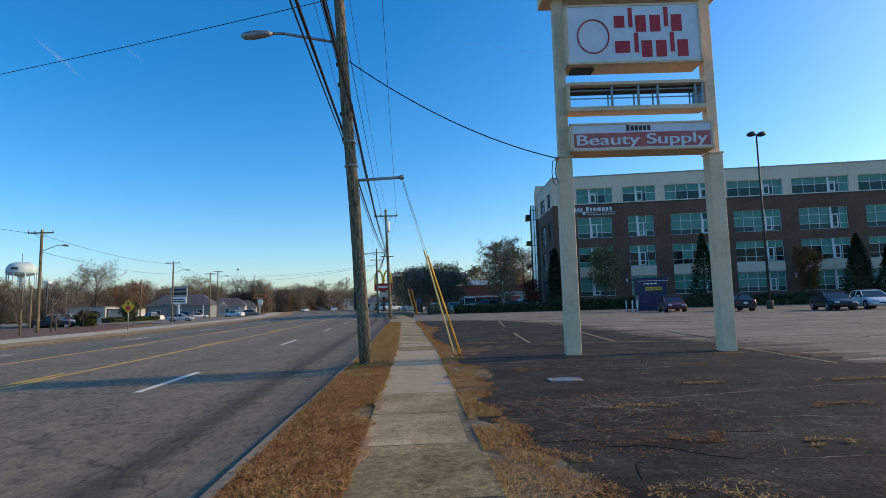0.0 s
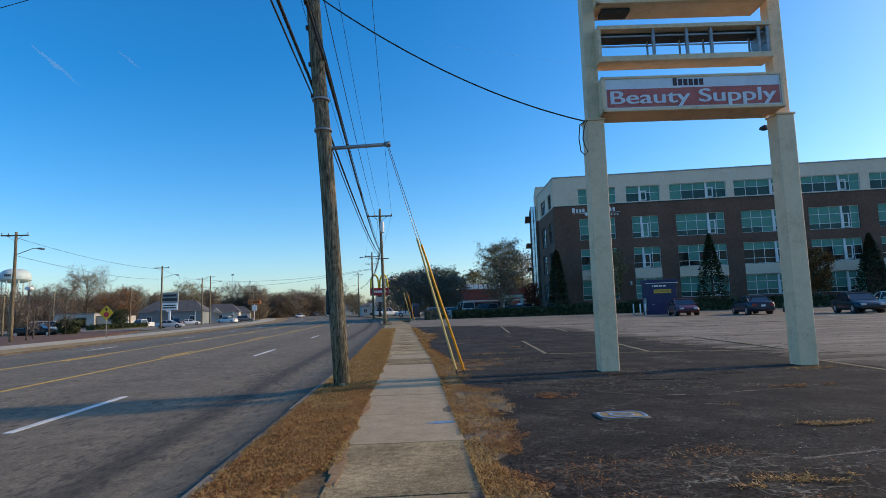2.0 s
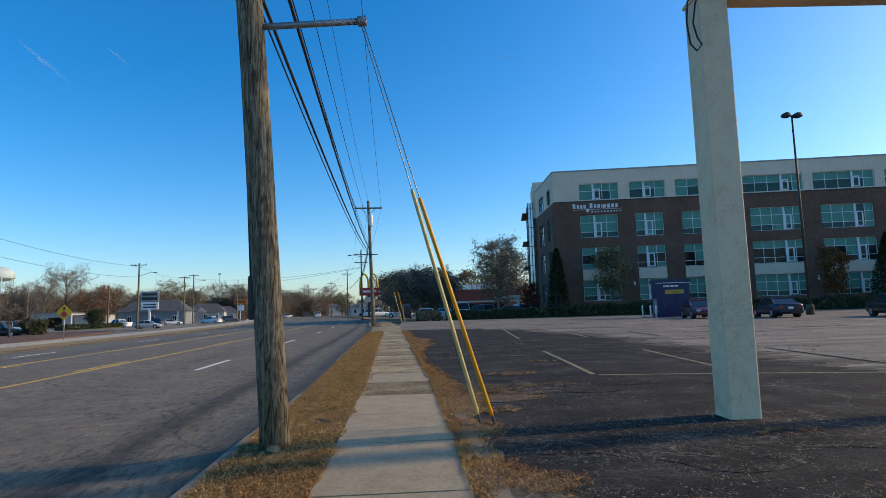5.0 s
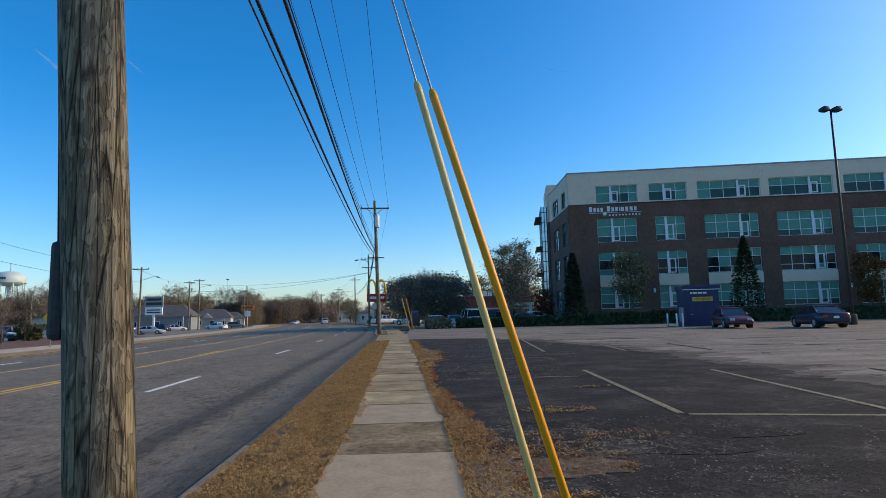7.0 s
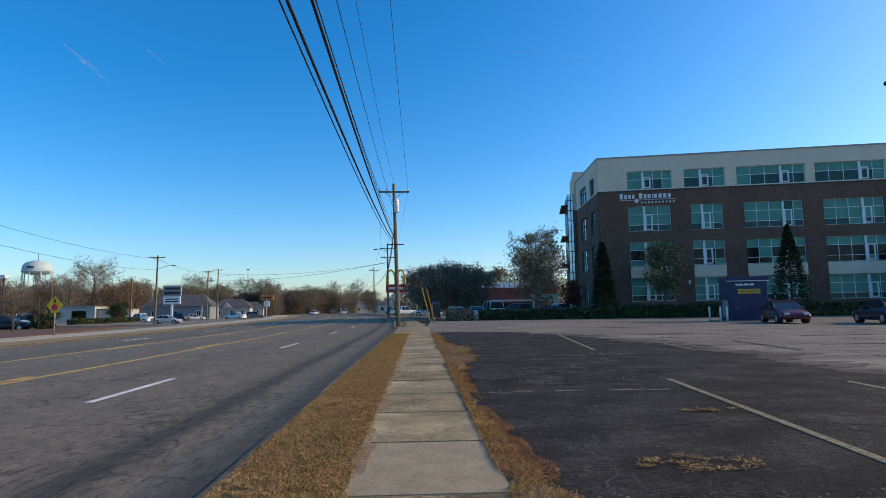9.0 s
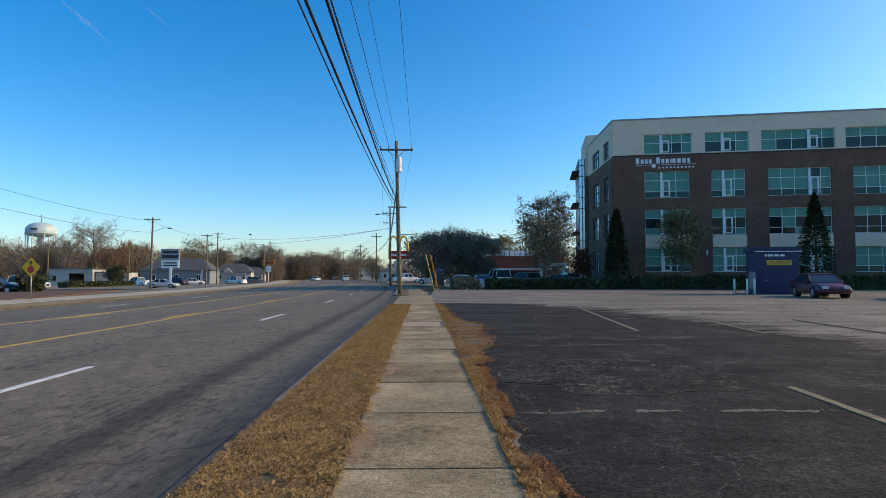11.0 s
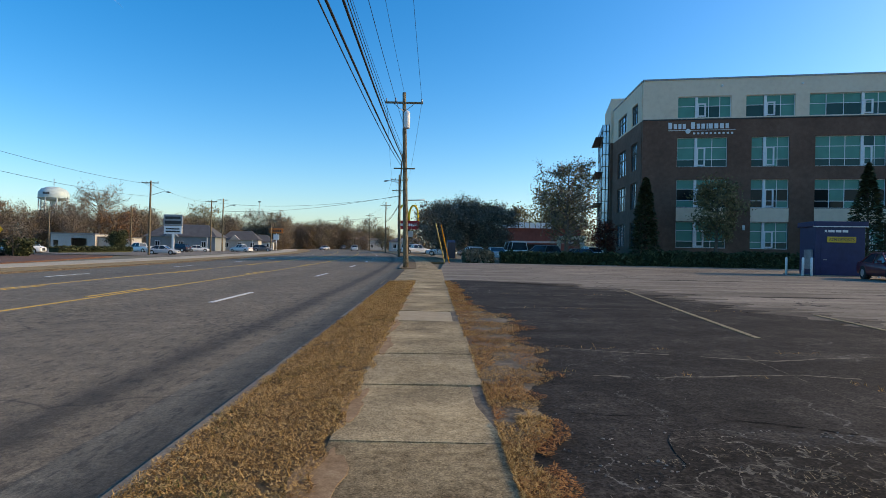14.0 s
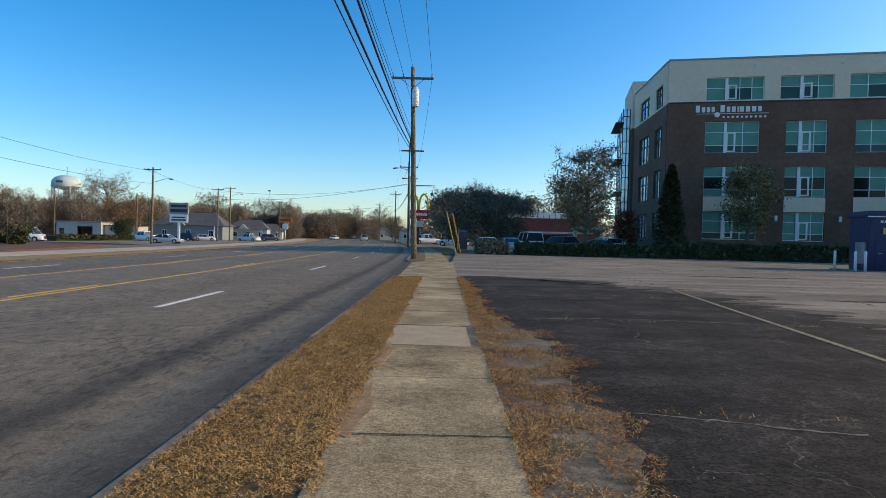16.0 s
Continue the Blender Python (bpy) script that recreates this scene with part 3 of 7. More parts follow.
# pavement of single slabs
PAVE = setting("pavement_near", strip(bmesh.new(), 0.1, 1.6, -0.4, -0.035, -45, 43.0), SOIL, "bedding under the concrete pavement slabs", "pavement")
bm = bmesh.new()
box(bm, -0.57, 0.57, -0.757, 0.757, -0.12, 0.0)
bmesh.ops.bevel(bm, geom=[e for e in bm.edges if all(v.co.z > -0.01 for v in e.verts)], offset=0.008, segments=2, affect='EDGES')
SLAB = finish("slab", bm, CONCRETE)
SLAB_NEW = SLAB.copy()
SLAB_NEW.materials.clear()
SLAB_NEW.materials.append(material("newer pale concrete", [(0.23, 0.168, 0.098), (0.37, 0.282, 0.172), (0.46, 0.36, 0.23)], 0.9, 4.0, 160.0, 0.3, spread=0.05))
for i in range(-23, 13):
    y = 23.52 + 1.524 * (i + 0.5)
    me = SLAB_NEW if i in (-10, -9, -8, -7, -6, -4, 5) else SLAB
    shared("slab", me, PAVE, pose(1.085 - max(0.0, 17.0 - y) * 0.021 + random.uniform(-0.012, 0.012), y, random.uniform(-0.004, 0.004), random.uniform(-0.25, 0.25), random.uniform(-0.4, 0.4), random.uniform(-0.3, 0.3) - (1.2 if y < 17 else 0)))
# driveway apron, joined flush with the road
bm = bmesh.new()
prism(bm, [(-0.7, 41.9), (0.3, 42.95), (1.66, 43.35), (1.7, 54.8), (0.3, 55.0), (-0.7, 55.9)], -0.4, -0.012)
bm.verts.ensure_lookup_table()
for v in bm.verts:
    if v.co.x < -0.3 and v.co.z > -0.1:
        v.co.z = -0.075
setting("driveway_apron", bm, CONCRETE, "concrete driveway apron dipping to the road", "driveway")
PAVE2 = setting("pavement_beyond", strip(bmesh.new(), 0.36, 1.66, -0.4, -0.004, 55.0, 300), CONCRETE, "concrete pavement beyond the driveway", "pavement")
setting("verge_beyond", strip(bmesh.new(), 1.66, 4.2, -0.4, -0.014, 71.5, 300), SOIL, "dry verge beyond the car park", "verge")
# kerb stones
KERB = setting("kerb_near", strip(bmesh.new(), lambda y: road_edge(y) + 0.005, lambda y: road_edge(y) + 0.1, -0.5, -0.05, -45, 41.8), CONCRETE_DARK, "stained concrete kerb along the dead grass", "kerb")
bm = bmesh.new()
box(bm, -0.055, 0.055, -1.49, 1.49, -0.2, 0.0, None, 0.015)
STONE = finish("kerb_stone", bm, CONCRETE_DARK)
for i in range(-14, 14):
    shared("kerb_stone", STONE, KERB, pose(road_edge(0.2 + 3.0 * i) + 0.055, 0.2 + 3.0 * i, random.uniform(-0.042, -0.03), random.uniform(-0.2, 0.2), random.uniform(-2, 2), random.uniform(-0.3, 0.3) - (1.2 if 3 * i < 17 else 0)))
for y0, y1 in ((56, 95), (102, 300)):
    setting("kerb_near", strip(bmesh.new(), -0.7, -0.57, -0.5, 0.0, y0, y1), CONCRETE_DARK, "stained concrete kerb beyond the driveway", "kerb")

# ---- hospital office building ----
BLD = thing("office_building", "four-storey dark brick and cream stucco medical office building", "building", pose(22.68, 80.2, 0, 0, 0, -11.71))
LONG = 78.0
bays = [(3.4, 8.2, 5.1, 8.5, 3.4), (10.45, 13.95, 11.57, 14.4, 9.88), (16.25, 22.5, 20.3, 23.0, 15.66)]
bays += [(24.6 + 8.45 * i, 30.8 + 8.45 * i, 28.55 + 8.45 * i, 31.25 + 8.45 * i, 24.0 + 8.45 * i) for i in range(6)]
ROWS_Z = [(1.75, 4.42), (5.86, 8.72), (10.0, 13.0), (15.02, 17.18)]


def wall_with_holes(bm, length, z0, z1, holes, thick):
    """A wall along x from 0 to length at y 0 to thick, pierced by holes (x0, x1, z0, z1): one closed mesh."""
    xs = sorted({0.0, length, *[h[0] for h in holes], *[h[1] for h in holes]})
    zs = sorted({z0, z1, *[min(max(h[2], z0), z1) for h in holes], *[min(max(h[3], z0), z1) for h in holes]})
    nx, nz = len(xs) - 1, len(zs) - 1
    solid = {(i, k): not any(h[0] < (xs[i] + xs[i + 1]) / 2 < h[1] and h[2] < (zs[k] + zs[k + 1]) / 2 < h[3] for h in holes) for i in range(nx) for k in range(nz)}
    made = {}

    def vert(i, k, side):
        if (i, k, side) not in made:
            made[i, k, side] = bm.verts.new((xs[i], thick * side, zs[k]))
        return made[i, k, side]
    for (i, k), s in solid.items():
        if not s:
            continue
        for side in (0, 1):
            bm.faces.new([vert(*c, side) for c in ((i, k), (i + 1, k), (i + 1, k + 1), (i, k + 1))])
        for (di, dk), (a, b) in (((-1, 0), ((i, k), (i, k + 1))), ((1, 0), ((i + 1, k), (i + 1, k + 1))), ((0, -1), ((i, k), (i + 1, k))), ((0, 1), ((i, k + 1), (i + 1, k + 1)))):
            if not solid.get((i + di, k + dk), False):
                bm.faces.new((vert(*a, 0), vert(*b, 0), vert(*b, 1), vert(*a, 1)))
    return bm


def window_unit(parent, x0, x1, z0, z1, mull, m, row):
    """A wide window: teal panes behind a grid of slim bars with one broad white mullion and a small opening light."""
    win = part("window", box(bmesh.new(), x0 - 0.0, x1 + 0.0, 0.3, 0.34, z0, z1, m), DARKGLASS, parent)
    cuts = [x0]
    left = max(1, round((mull - x0) / 1.35))
    cuts += [x0 + (mull - x0) * (i + 1) / left for i in range(left)]
    right = max(1, round((x1 - mull - 0.25) / 1.2))
    rs = [mull + 0.25 + (x1 - mull - 0.25) * i / right for i in range(right + 1)]
    h = z1 - z0
    zc = [z0, z0 + h * 0.25, z0 + h * 0.66, z1] if row < 3 else [z0, z0 + h * 0.55, z1]
    k = 0
    for seq in (cuts, rs):
        for xa, xb in zip(seq, seq[1:]):
            for j, (za, zb) in enumerate(zip(zc, zc[1:])):
                k += 1
                dark = (j == 0) or (row == 3 and j == 0) or (row == 1 and j < 2) or random.random() < 0.03
                mt = (DARKGLASS if row == 1 else DEEP_TEAL) if dark and random.random() < 0.85 else TEAL
                part("pane", box(bmesh.new(), xa + 0.03, xb - 0.03, 0.24, 0.26, za + 0.03, zb - 0.03, m), mt, win)
    bm = bmesh.new()
    for x in cuts[1:-1] + rs[1:-1]:
        box(bm, x - 0.03, x + 0.03, 0.2, 0.28, z0, z1, m)
    for z in zc[1:-1]:
        box(bm, x0, x1, 0.205, 0.275, z - 0.03, z + 0.03, m)
    for x in (x0, x1 - 0.06):
        box(bm, x, x + 0.06, 0.19, 0.28, z0, z1, m)
    for z in (z0, z1 - 0.06):
        box(bm, x0, x1, 0.195, 0.27, z, z + 0.06, m)
    part("frame", bm, WHITE_FRAME, win)
    part("mullion", box(bmesh.new(), mull, mull + 0.25, 0.12, 0.3, z0, z1, m), WHITE_FRAME, win)
    bm = bmesh.new()
    za, zb = (z0 + 0.12, z0 + h * 0.62)
    for a, b, c, d in ((mull + 0.25, mull + 0.36, za, zb), (mull + 0.9, mull + 1.05, za, zb), (mull + 0.25, mull + 1.05, za, za + 0.12), (mull + 0.25, mull + 1.05, zb, zb + 0.14)):
        box(bm, a, b, 0.15, 0.27, c, d, m)
    part("opening_light", bm, WHITE_FRAME, win)


ident = Matrix.Identity(4)
holes = []
for a, b, mul, b4, a4 in bays:
    for r, (z0, z1) in enumerate(ROWS_Z):
        holes.append((a4 if r == 3 else a, b4 if r == 3 else b, z0, z1, mul, r))
part("wall", wall_with_holes(bmesh.new(), LONG, -0.5, 14.85, [h for h in holes if h[5] < 3], 0.4), BRICK, BLD, "dark brown brick lower walls")
part("upper_wall", wall_with_holes(bmesh.new(), LONG, 14.85, 18.9, [h for h in holes if h[5] == 3], 0.4), STUCCO, BLD, "cream stucco top storey")
bm = bmesh.new()
box(bm, -0.02, LONG, -0.05, 0.42, 14.78, 14.9)
part("band", bm, DARK_METAL, BLD)
bm = bmesh.new()
box(bm, -0.08, LONG + 0.05, -0.08, 0.5, 18.9, 19.05)
part("coping", bm, GREY_METAL, BLD)
for x0, x1, z0, z1, mul, r in holes:
    window_unit(BLD, x0, x1, z0, z1, mul, ident, r)
for i, (a, b, mul, b4, a4) in enumerate(bays):
    part("spandrel", box(bmesh.new(), a, b, -0.03, 0.1, 4.46, 5.82), STUCCO, BLD, "cream panel between windows")
# flank towards the street, set slightly out of square
SIDE = 13.0
FL = pose(-1.63, 12.93, 0, 0, 0, -82.8)
fh = []
for a, b in ((SIDE - 4.4, SIDE - 1.9), (SIDE - 10.5, SIDE - 6.6)):
    for r, (z0, z1) in enumerate(ROWS_Z):
        fh.append((a, b, z0, z1, r))
bm = wall_with_holes(bmesh.new(), SIDE - 0.4, -0.5, 14.85, [h for h in fh if h[4] < 3], 0.4)
bmesh.ops.transform(bm, matrix=FL, verts=bm.verts)
part("wall", bm, BRICK, BLD, "dark brick flank wall")
bm = wall_with_holes(bmesh.new(), SIDE - 0.4, 14.85, 18.9, [h for h in fh if h[4] == 3], 0.4)
bmesh.ops.transform(bm, matrix=FL, verts=bm.verts)
part("upper_wall", bm, STUCCO, BLD)
part("coping", box(bmesh.new(), 0, SIDE - 0.5, -0.08, 0.45, 18.9, 19.05, FL), GREY_METAL, BLD)
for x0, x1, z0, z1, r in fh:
    # panes get their bright sky look from the pale glass colour
    win = part("window", box(bmesh.new(), x0, x1, 0.22, 0.26, z0, z1, FL), SKYGLASS, BLD, "window tinted pale for the bright sky it reflects")
    bm = bmesh.new()
    for i in range(4):
        x = x0 + (x1 - x0 - 0.1) * i / 3
        box(bm, x, x + 0.1, 0.14, 0.24, z0, z1, FL)
    for z in (z0, z0 + (z1 - z0) * 0.62, z1 - 0.1):
        box(bm, x0, x1, 0.145, 0.235, z, z + 0.1, FL)
    part("frame", bm, DARK_METAL, win)
# taller rear wing with a glazed stair bay and awnings
part("rear_wing", box(bmesh.new(), -1.9, 12, 13.3, 22, -0.5, 15.0), BRICK, BLD)
part("rear_wing_top", box(bmesh.new(), -1.92, 12, 13.28, 22, 15.0, 20.6), STUCCO, BLD, "cream stepped upper wing")
# sky brightness of the stair glass lies in its pale colour too
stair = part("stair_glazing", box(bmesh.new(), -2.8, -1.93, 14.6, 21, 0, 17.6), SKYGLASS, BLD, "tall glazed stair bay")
bm = bmesh.new()
for i in range(12):
    box(bm, -2.84, -1.95, 14.56, 21.04, 0.2 + 1.5 * i - 0.05, 0.2 + 1.5 * i + 0.05)
for x, y in ((-2.85, 14.55), (-2.4, 14.55), (-2.03, 14.55), (-2.85, 16.7), (-2.85, 18.8), (-2.85, 20.95)):
    box(bm, x, x + 0.1, y, y + 0.1, 0, 17.6)
part("frame", bm, DARK_METAL, stair)
for z in (7.3, 11.3, 15.8):
    part("awning", box(bmesh.new(), -3.7, -2.7, 14.2, 21.4, z, z + 0.16, None, 0.03), DARK_METAL, BLD, "dark projecting awning")
part("roof", box(bmesh.new(), 0.4, LONG, 0.42, 13.2, 18.2, 18.4), GREY_METAL, BLD)
part("back_wall", box(bmesh.new(), 12.1, LONG, 13.2, 13.6, -0.5, 18.9), BRICK, BLD)
part("end_wall", box(bmesh.new(), LONG - 0.41, LONG - 0.01, 0.41, 13.18, -0.5, 18.88), BRICK, BLD)
part("roof_unit", box(bmesh.new(), 27.5, 31.5, 9, 12, 18.4, 20.9, None, 0.05), DARK_METAL, BLD)
for x in (7.6, 15.0, 23.5, 39.8):
    bm = tube(bmesh.new(), [(x, -0.02, 18.2), (x, -0.16, 18.15)], [0.12, 0.1], 10)
    part("scupper", bm, WHITE_FRAME, BLD)
# name letters over the first bay: lines of plain cream blocks
bm = bmesh.new()
x = 2.5
for w, h in ((0.5, 0.72), (0.42, 0.55), (0.4, 0.55), (0.4, 0.55), (0.35, 0), (0.52, 0.72), (0.42, 0.55), (0.46, 0.55), (0.2, 0.55), (0.5, 0.55), (0.5, 0.55), (0.5, 0.55), (0.42, 0.55)):
    if h:
        box(bm, x, x + w * 0.7, -0.1, -0.004, 13.88, 13.88 + h * 0.9)
    x += w * 1.06
box(bm, 2.5, 8.9, -0.08, -0.004, 13.7, 13.745)
for i in range(10):
    box(bm, 4.9 + 0.4 * i, 5.1 + 0.4 * i, -0.06, -0.004, 13.32, 13.5)
tube(bm, [(4.4, -0.004, 13.62), (4.4, -0.12, 13.62)], 0.24, 16)
part("wall_letters", bm, WHITE_FRAME, BLD, "pale metal letter bars and round emblem")
for x in (9.7, 15.1, 31.9):
    part("wall_lamp", box(bmesh.new(), x, x + 0.22, -0.22, -0.004, 3.6, 4.1, None, 0.03), WHITE_FRAME, BLD)

# ---- pylon sign ----
PY = thing("pylon_sign", "tall cream steel pylon sign with weathered shop panels", "sign", pose(4.71, 13.28, 0, 0, 0, -4.3))
W = 3.64
for x in (0.0, W):
    part("pole", box(bmesh.new(), x - 0.17, x + 0.17, -0.17, 0.17, -0.2, 4.717, None, 0.015), CREAM_STEEL, PY)
    part("pole_cap", box(bmesh.new(), x - 0.19, x + 0.19, -0.19, 0.19, 4.717, 4.759, None, 0.01), CREAM_STEEL, PY)
    part("upper_pole", box(bmesh.new(), x - 0.125, x + 0.125, -0.125, 0.125, 4.759, 8.755, None, 0.012), CREAM_STEEL, PY)
part("top_cabinet", box(bmesh.new(), -0.4, W + 0.4, -0.45, 0.45, 8.755, 9.888, None, 0.03), CREAM_STEEL, PY)


def cabinet(name, z0, z1, label, end):
    """A lit shop panel in a steel case: pressed rim, recessed white face, screw caps."""
    body = part(name, box(bmesh.new(), 0.1, end, -0.3, 0.3, z0, z1, None, 0.02), CREAM_STEEL, PY, label)
    bm = bmesh.new()
    for xa, xb, za, zb in ((0.1, end, z0, z0 + 0.06), (0.1, end, z1 - 0.05, z1), (0.1, 0.17, z0, z1), (end - 0.07, end, z0, z1)):
        box(bm, xa, xb, -0.385, -0.302, za, zb, None, 0.008)
    part("rim", bm, CREAM_STEEL, body)
    part("face", box(bmesh.new(), 0.17, end - 0.07, -0.365, -0.303, z0 + 0.06, z1 - 0.05), SIGN_WHITE, body)
    return body


big = cabinet("sign_cabinet", 6.942, 8.446, "white lit shop panel with red shapes", W - 0.22)
for zz, ws in ((7.849, (0.3, 0.12, 0.3, 0.3, 0.12, 0.3)), (7.210, (0.42, 0.12, 0.3, 0.3, 0.12, 0.3))):
    x = 1.3
    for i, w in enumerate(ws):
        up = 0.2 if w == 0.12 else 0.0
        dn = 0.12 if i in (2, 3, 5) else 0.0
        part("red_shape", box(bmesh.new(), x, x + w * 0.86, -0.374, -0.366, zz - dn, zz + 0.3 + up, None, 0.003), LETTER_RED, big)
        x += w + 0.05
bm = bmesh.new()
ring = [(0.78 + 0.38 * math.cos(a), -0.371, 7.643 + 0.42 * math.sin(a)) for a in [2 * math.pi * i / 32 for i in range(33)]]
tube(bm, ring, 0.018, 6)
part("red_outline", bm, LETTER_RED, big)
low = cabinet("sign_cabinet", 4.800, 5.480, "lower shop panel with faded red band", W - 0.1)
part("red_band", box(bmesh.new(), 0.19, W - 0.19, -0.372, -0.366, 4.882, 5.232), SIGN_RED, low)
text_mesh("lettering", "Beauty Supply", 0.36, 0.004, SIGN_WHITE, low, pose(0.25, -0.378, 4.944), 3.11, "white raised words")
text_mesh("lettering", "Beauty Supply", 0.36, 0.004, SIGN_WHITE, low, pose(0.268, -0.379, 4.947), 3.11)
bm = bmesh.new()
for i in range(6):
    box(bm, 1.45 + 0.1 * i, 1.45 + 0.1 * i + 0.075, -0.372, -0.366, 5.274, 5.397 if i else 5.418)
part("name_bar", bm, LETTER_DARK, low)
fr = part("empty_cabinet", box(bmesh.new(), 0.1, W - 0.22, -0.34, 0.28, 6.44, 6.52, None, 0.01), CREAM_STEEL, PY, "empty sign frame with open bars")
part("bottom_tray", box(bmesh.new(), 0.1, W - 0.2, -0.34, 0.1, 5.80, 5.91, None, 0.01), CREAM_STEEL, fr)
part("side_plate", box(bmesh.new(), 0.1, 0.16, -0.33, 0.26, 5.912, 6.438), CREAM_STEEL, fr)
part("side_plate", box(bmesh.new(), W - 0.3, W - 0.24, -0.3, 0.24, 5.912, 6.438), GREY_METAL, fr)
for x in (1.18, 1.82, 2.29, 3.2):
    part("upright", box(bmesh.new(), x - 0.025, x + 0.025, -0.3, -0.25, 5.912, 6.438), GREY_METAL, fr)
    part("rear_upright", box(bmesh.new(), x - 0.015, x + 0.015, 0.04, 0.07, 5.912, 6.438), GREY_METAL, fr)
for z in (6.13, 6.33):
    part("tie_bar", box(bmesh.new(), 0.17, W - 0.31, -0.26, -0.235, z - 0.012, z + 0.012), GREY_METAL, fr)
part("lamp_tray", box(bmesh.new(), 0.17, W - 0.31, -0.15, 0.2, 6.37, 6.435, None, 0.01), DARK_METAL, fr)
part("ballast", box(bmesh.new(), 0.25, 0.8, -0.2, 0.1, 6.860, 6.937, None, 0.01), DARK_METAL, big)

# ---- utility poles, cables and guys ----


def utility_pole(base, top, r0, r1, label, arms=(), lean_seed=1):
    """A timber pole; arms are (height, half width, offset)."""
    p = thing("utility_pole", label, "utility pole", pose(*base), "street utility poles")
    d = Vector(top) - Vector(base)
    pts = [d * (i / 10) + Vector((0.03 * noise.noise(Vector((i * 0.5, lean_seed, 1))), 0.03 * noise.noise(Vector((i * 0.5, lean_seed, 5))), 0)) for i in range(11)]
    pts[0] -= Vector((0, 0, 0.3))
    part("shaft", tube(bmesh.new(), pts, [r0 + (r1 - r0) * i / 10 for i in range(11)], 16), WOOD, p)
    for h, hw, off in arms:
        c = d * (h / d.z) + Vector((off, 0, 0))
        arm = part("crossarm", box(bmesh.new(), c.x - hw, c.x + hw, c.y - r1 - 0.12, c.y - r1 - 0.02, h - 0.06, h + 0.06, None, 0.01), WOOD, p)
        bm = bmesh.new()
        for s in (-1, 1):
            tube(bm, [(c.x + s * hw * 0.55, c.y - r1 - 0.1, h - 0.06), (c.x, c.y - r1, h - 0.55)], 0.02, 6)
        part("brace", bm, GREY_METAL, arm)
        for x in (-hw + 0.08, -hw * 0.45, hw - 0.08):
            part("insulator", tube(bmesh.new(), [(c.x + x, c.y - r1 - 0.07, h + 0.05), (c.x + x, c.y - r1 - 0.07, h + 0.12), (c.x + x, c.y - r1 - 0.07, h + 0.16), (c.x + x, c.y - r1 - 0.07, h + 0.26)], [0.02, 0.06, 0.035, 0.05], 8), GREY_METAL, arm)
    return p, d


def street_lamp_arm(p, at, reach, rise=0.25):
    """A curved bracket with a cobra-head lantern."""
    x, y, z = at
    s = 1 if reach > 0 else -1
    pts = [(x, y, z), (x + reach * 0.35, y, z + rise * 0.5), (x + reach * 0.7, y, z + rise), (x + reach * 0.88, y, z + rise)]
    arm = part("lamp_arm", tube(bmesh.new(), pts, 0.035, 8), GREY_METAL, p)
    bm = bmesh.new()
    hx, hz = x + reach, z + rise - 0.04
    tube(bm, [(hx - 0.35 * s, y, hz + 0.03), (hx - 0.22 * s, y, hz + 0.03), (hx + 0.05 * s, y, hz), (hx + 0.3 * s, y, hz - 0.03), (hx + 0.38 * s, y, hz - 0.03)], [0.04, 0.08, 0.11, 0.09, 0.03], 12)
    head = part("lantern", bm, GREY_METAL, arm)
    return arm


P1, D1 = utility_pole((-0.14, 13.1, -0.03), (-0.9, 12.9, 12.2), 0.145, 0.11, "leaning weathered timber utility pole in the dead grass", ((11.4, 1.2, 0),), 1)
street_lamp_arm(P1, (-0.45, -0.1, 7.53), -1.98, 0.24)
for h in (4.56, 5.13):
    c = D1 * (h / D1.z)
    part("steel_band", tube(bmesh.new(), [(c.x, c.y, h - 0.02), (c.x, c.y, h + 0.02)], 0.16, 16), GREY_METAL, P1)
c = D1 * (4.22 / D1.z)
part("guy_strut", tube(bmesh.new(), [(c.x, c.y, 4.22), (0.88, -0.15, 4.27)], 0.035, 8), GREY_METAL, P1)
part("strut_cap", tube(bmesh.new(), [(0.84, -0.14, 4.27), (0.93, -0.15, 4.275)], 0.055, 8), GREY_METAL, P1)
for h in (5.2, 5.8, 6.5, 7.0):
    c = D1 * (h / D1.z)
    part("cable_clamp", box(bmesh.new(), c.x - 0.17, c.x - 0.1, c.y - 0.06, c.y + 0.04, h - 0.035, h + 0.035, None, 0.012), DARK_METAL, P1)
part("ground_box", box(bmesh.new(), -0.27, -0.2, -0.1, 0.06, 1.22, 1.66, None, 0.025), DARK_METAL, P1, "long black moulding on the pole")
part("riser_cable", tube(bmesh.new(), [(-0.245, -0.05, 1.6), (-0.28, -0.07, 2.6), (-0.36, -0.1, 4.2), (-0.44, -0.12, 5.6)], 0.014, 6), CABLE, P1)

P2, D2 = utility_pole((-0.5, 57.2, -0.03), (-0.8, 57.1, 10.9), 0.17, 0.11, "timber utility pole with crossarm and transformer on a kerbed island", ((10.25, 1.18, 0.0),), 2)
tr = part("transformer", tube(bmesh.new(), [(-0.1, -0.3, 8.65), (-0.1, -0.3, 8.7), (-0.1, -0.3, 9.6), (-0.1, -0.3, 9.75)], [0.18, 0.2, 0.2, 0.1], 14), WHITE_FRAME, P2, "pale grey pole transformer")
part("side_arm", box(bmesh.new(), -0.85, 0.45, -0.2, -0.12, 6.14, 6.22, None, 0.01), WOOD, P2)
part("guy_strut", tube(bmesh.new(), [(-0.1, 0, 4.22), (1.1, 0, 4.26)], 0.035, 8), GREY_METAL, P2)
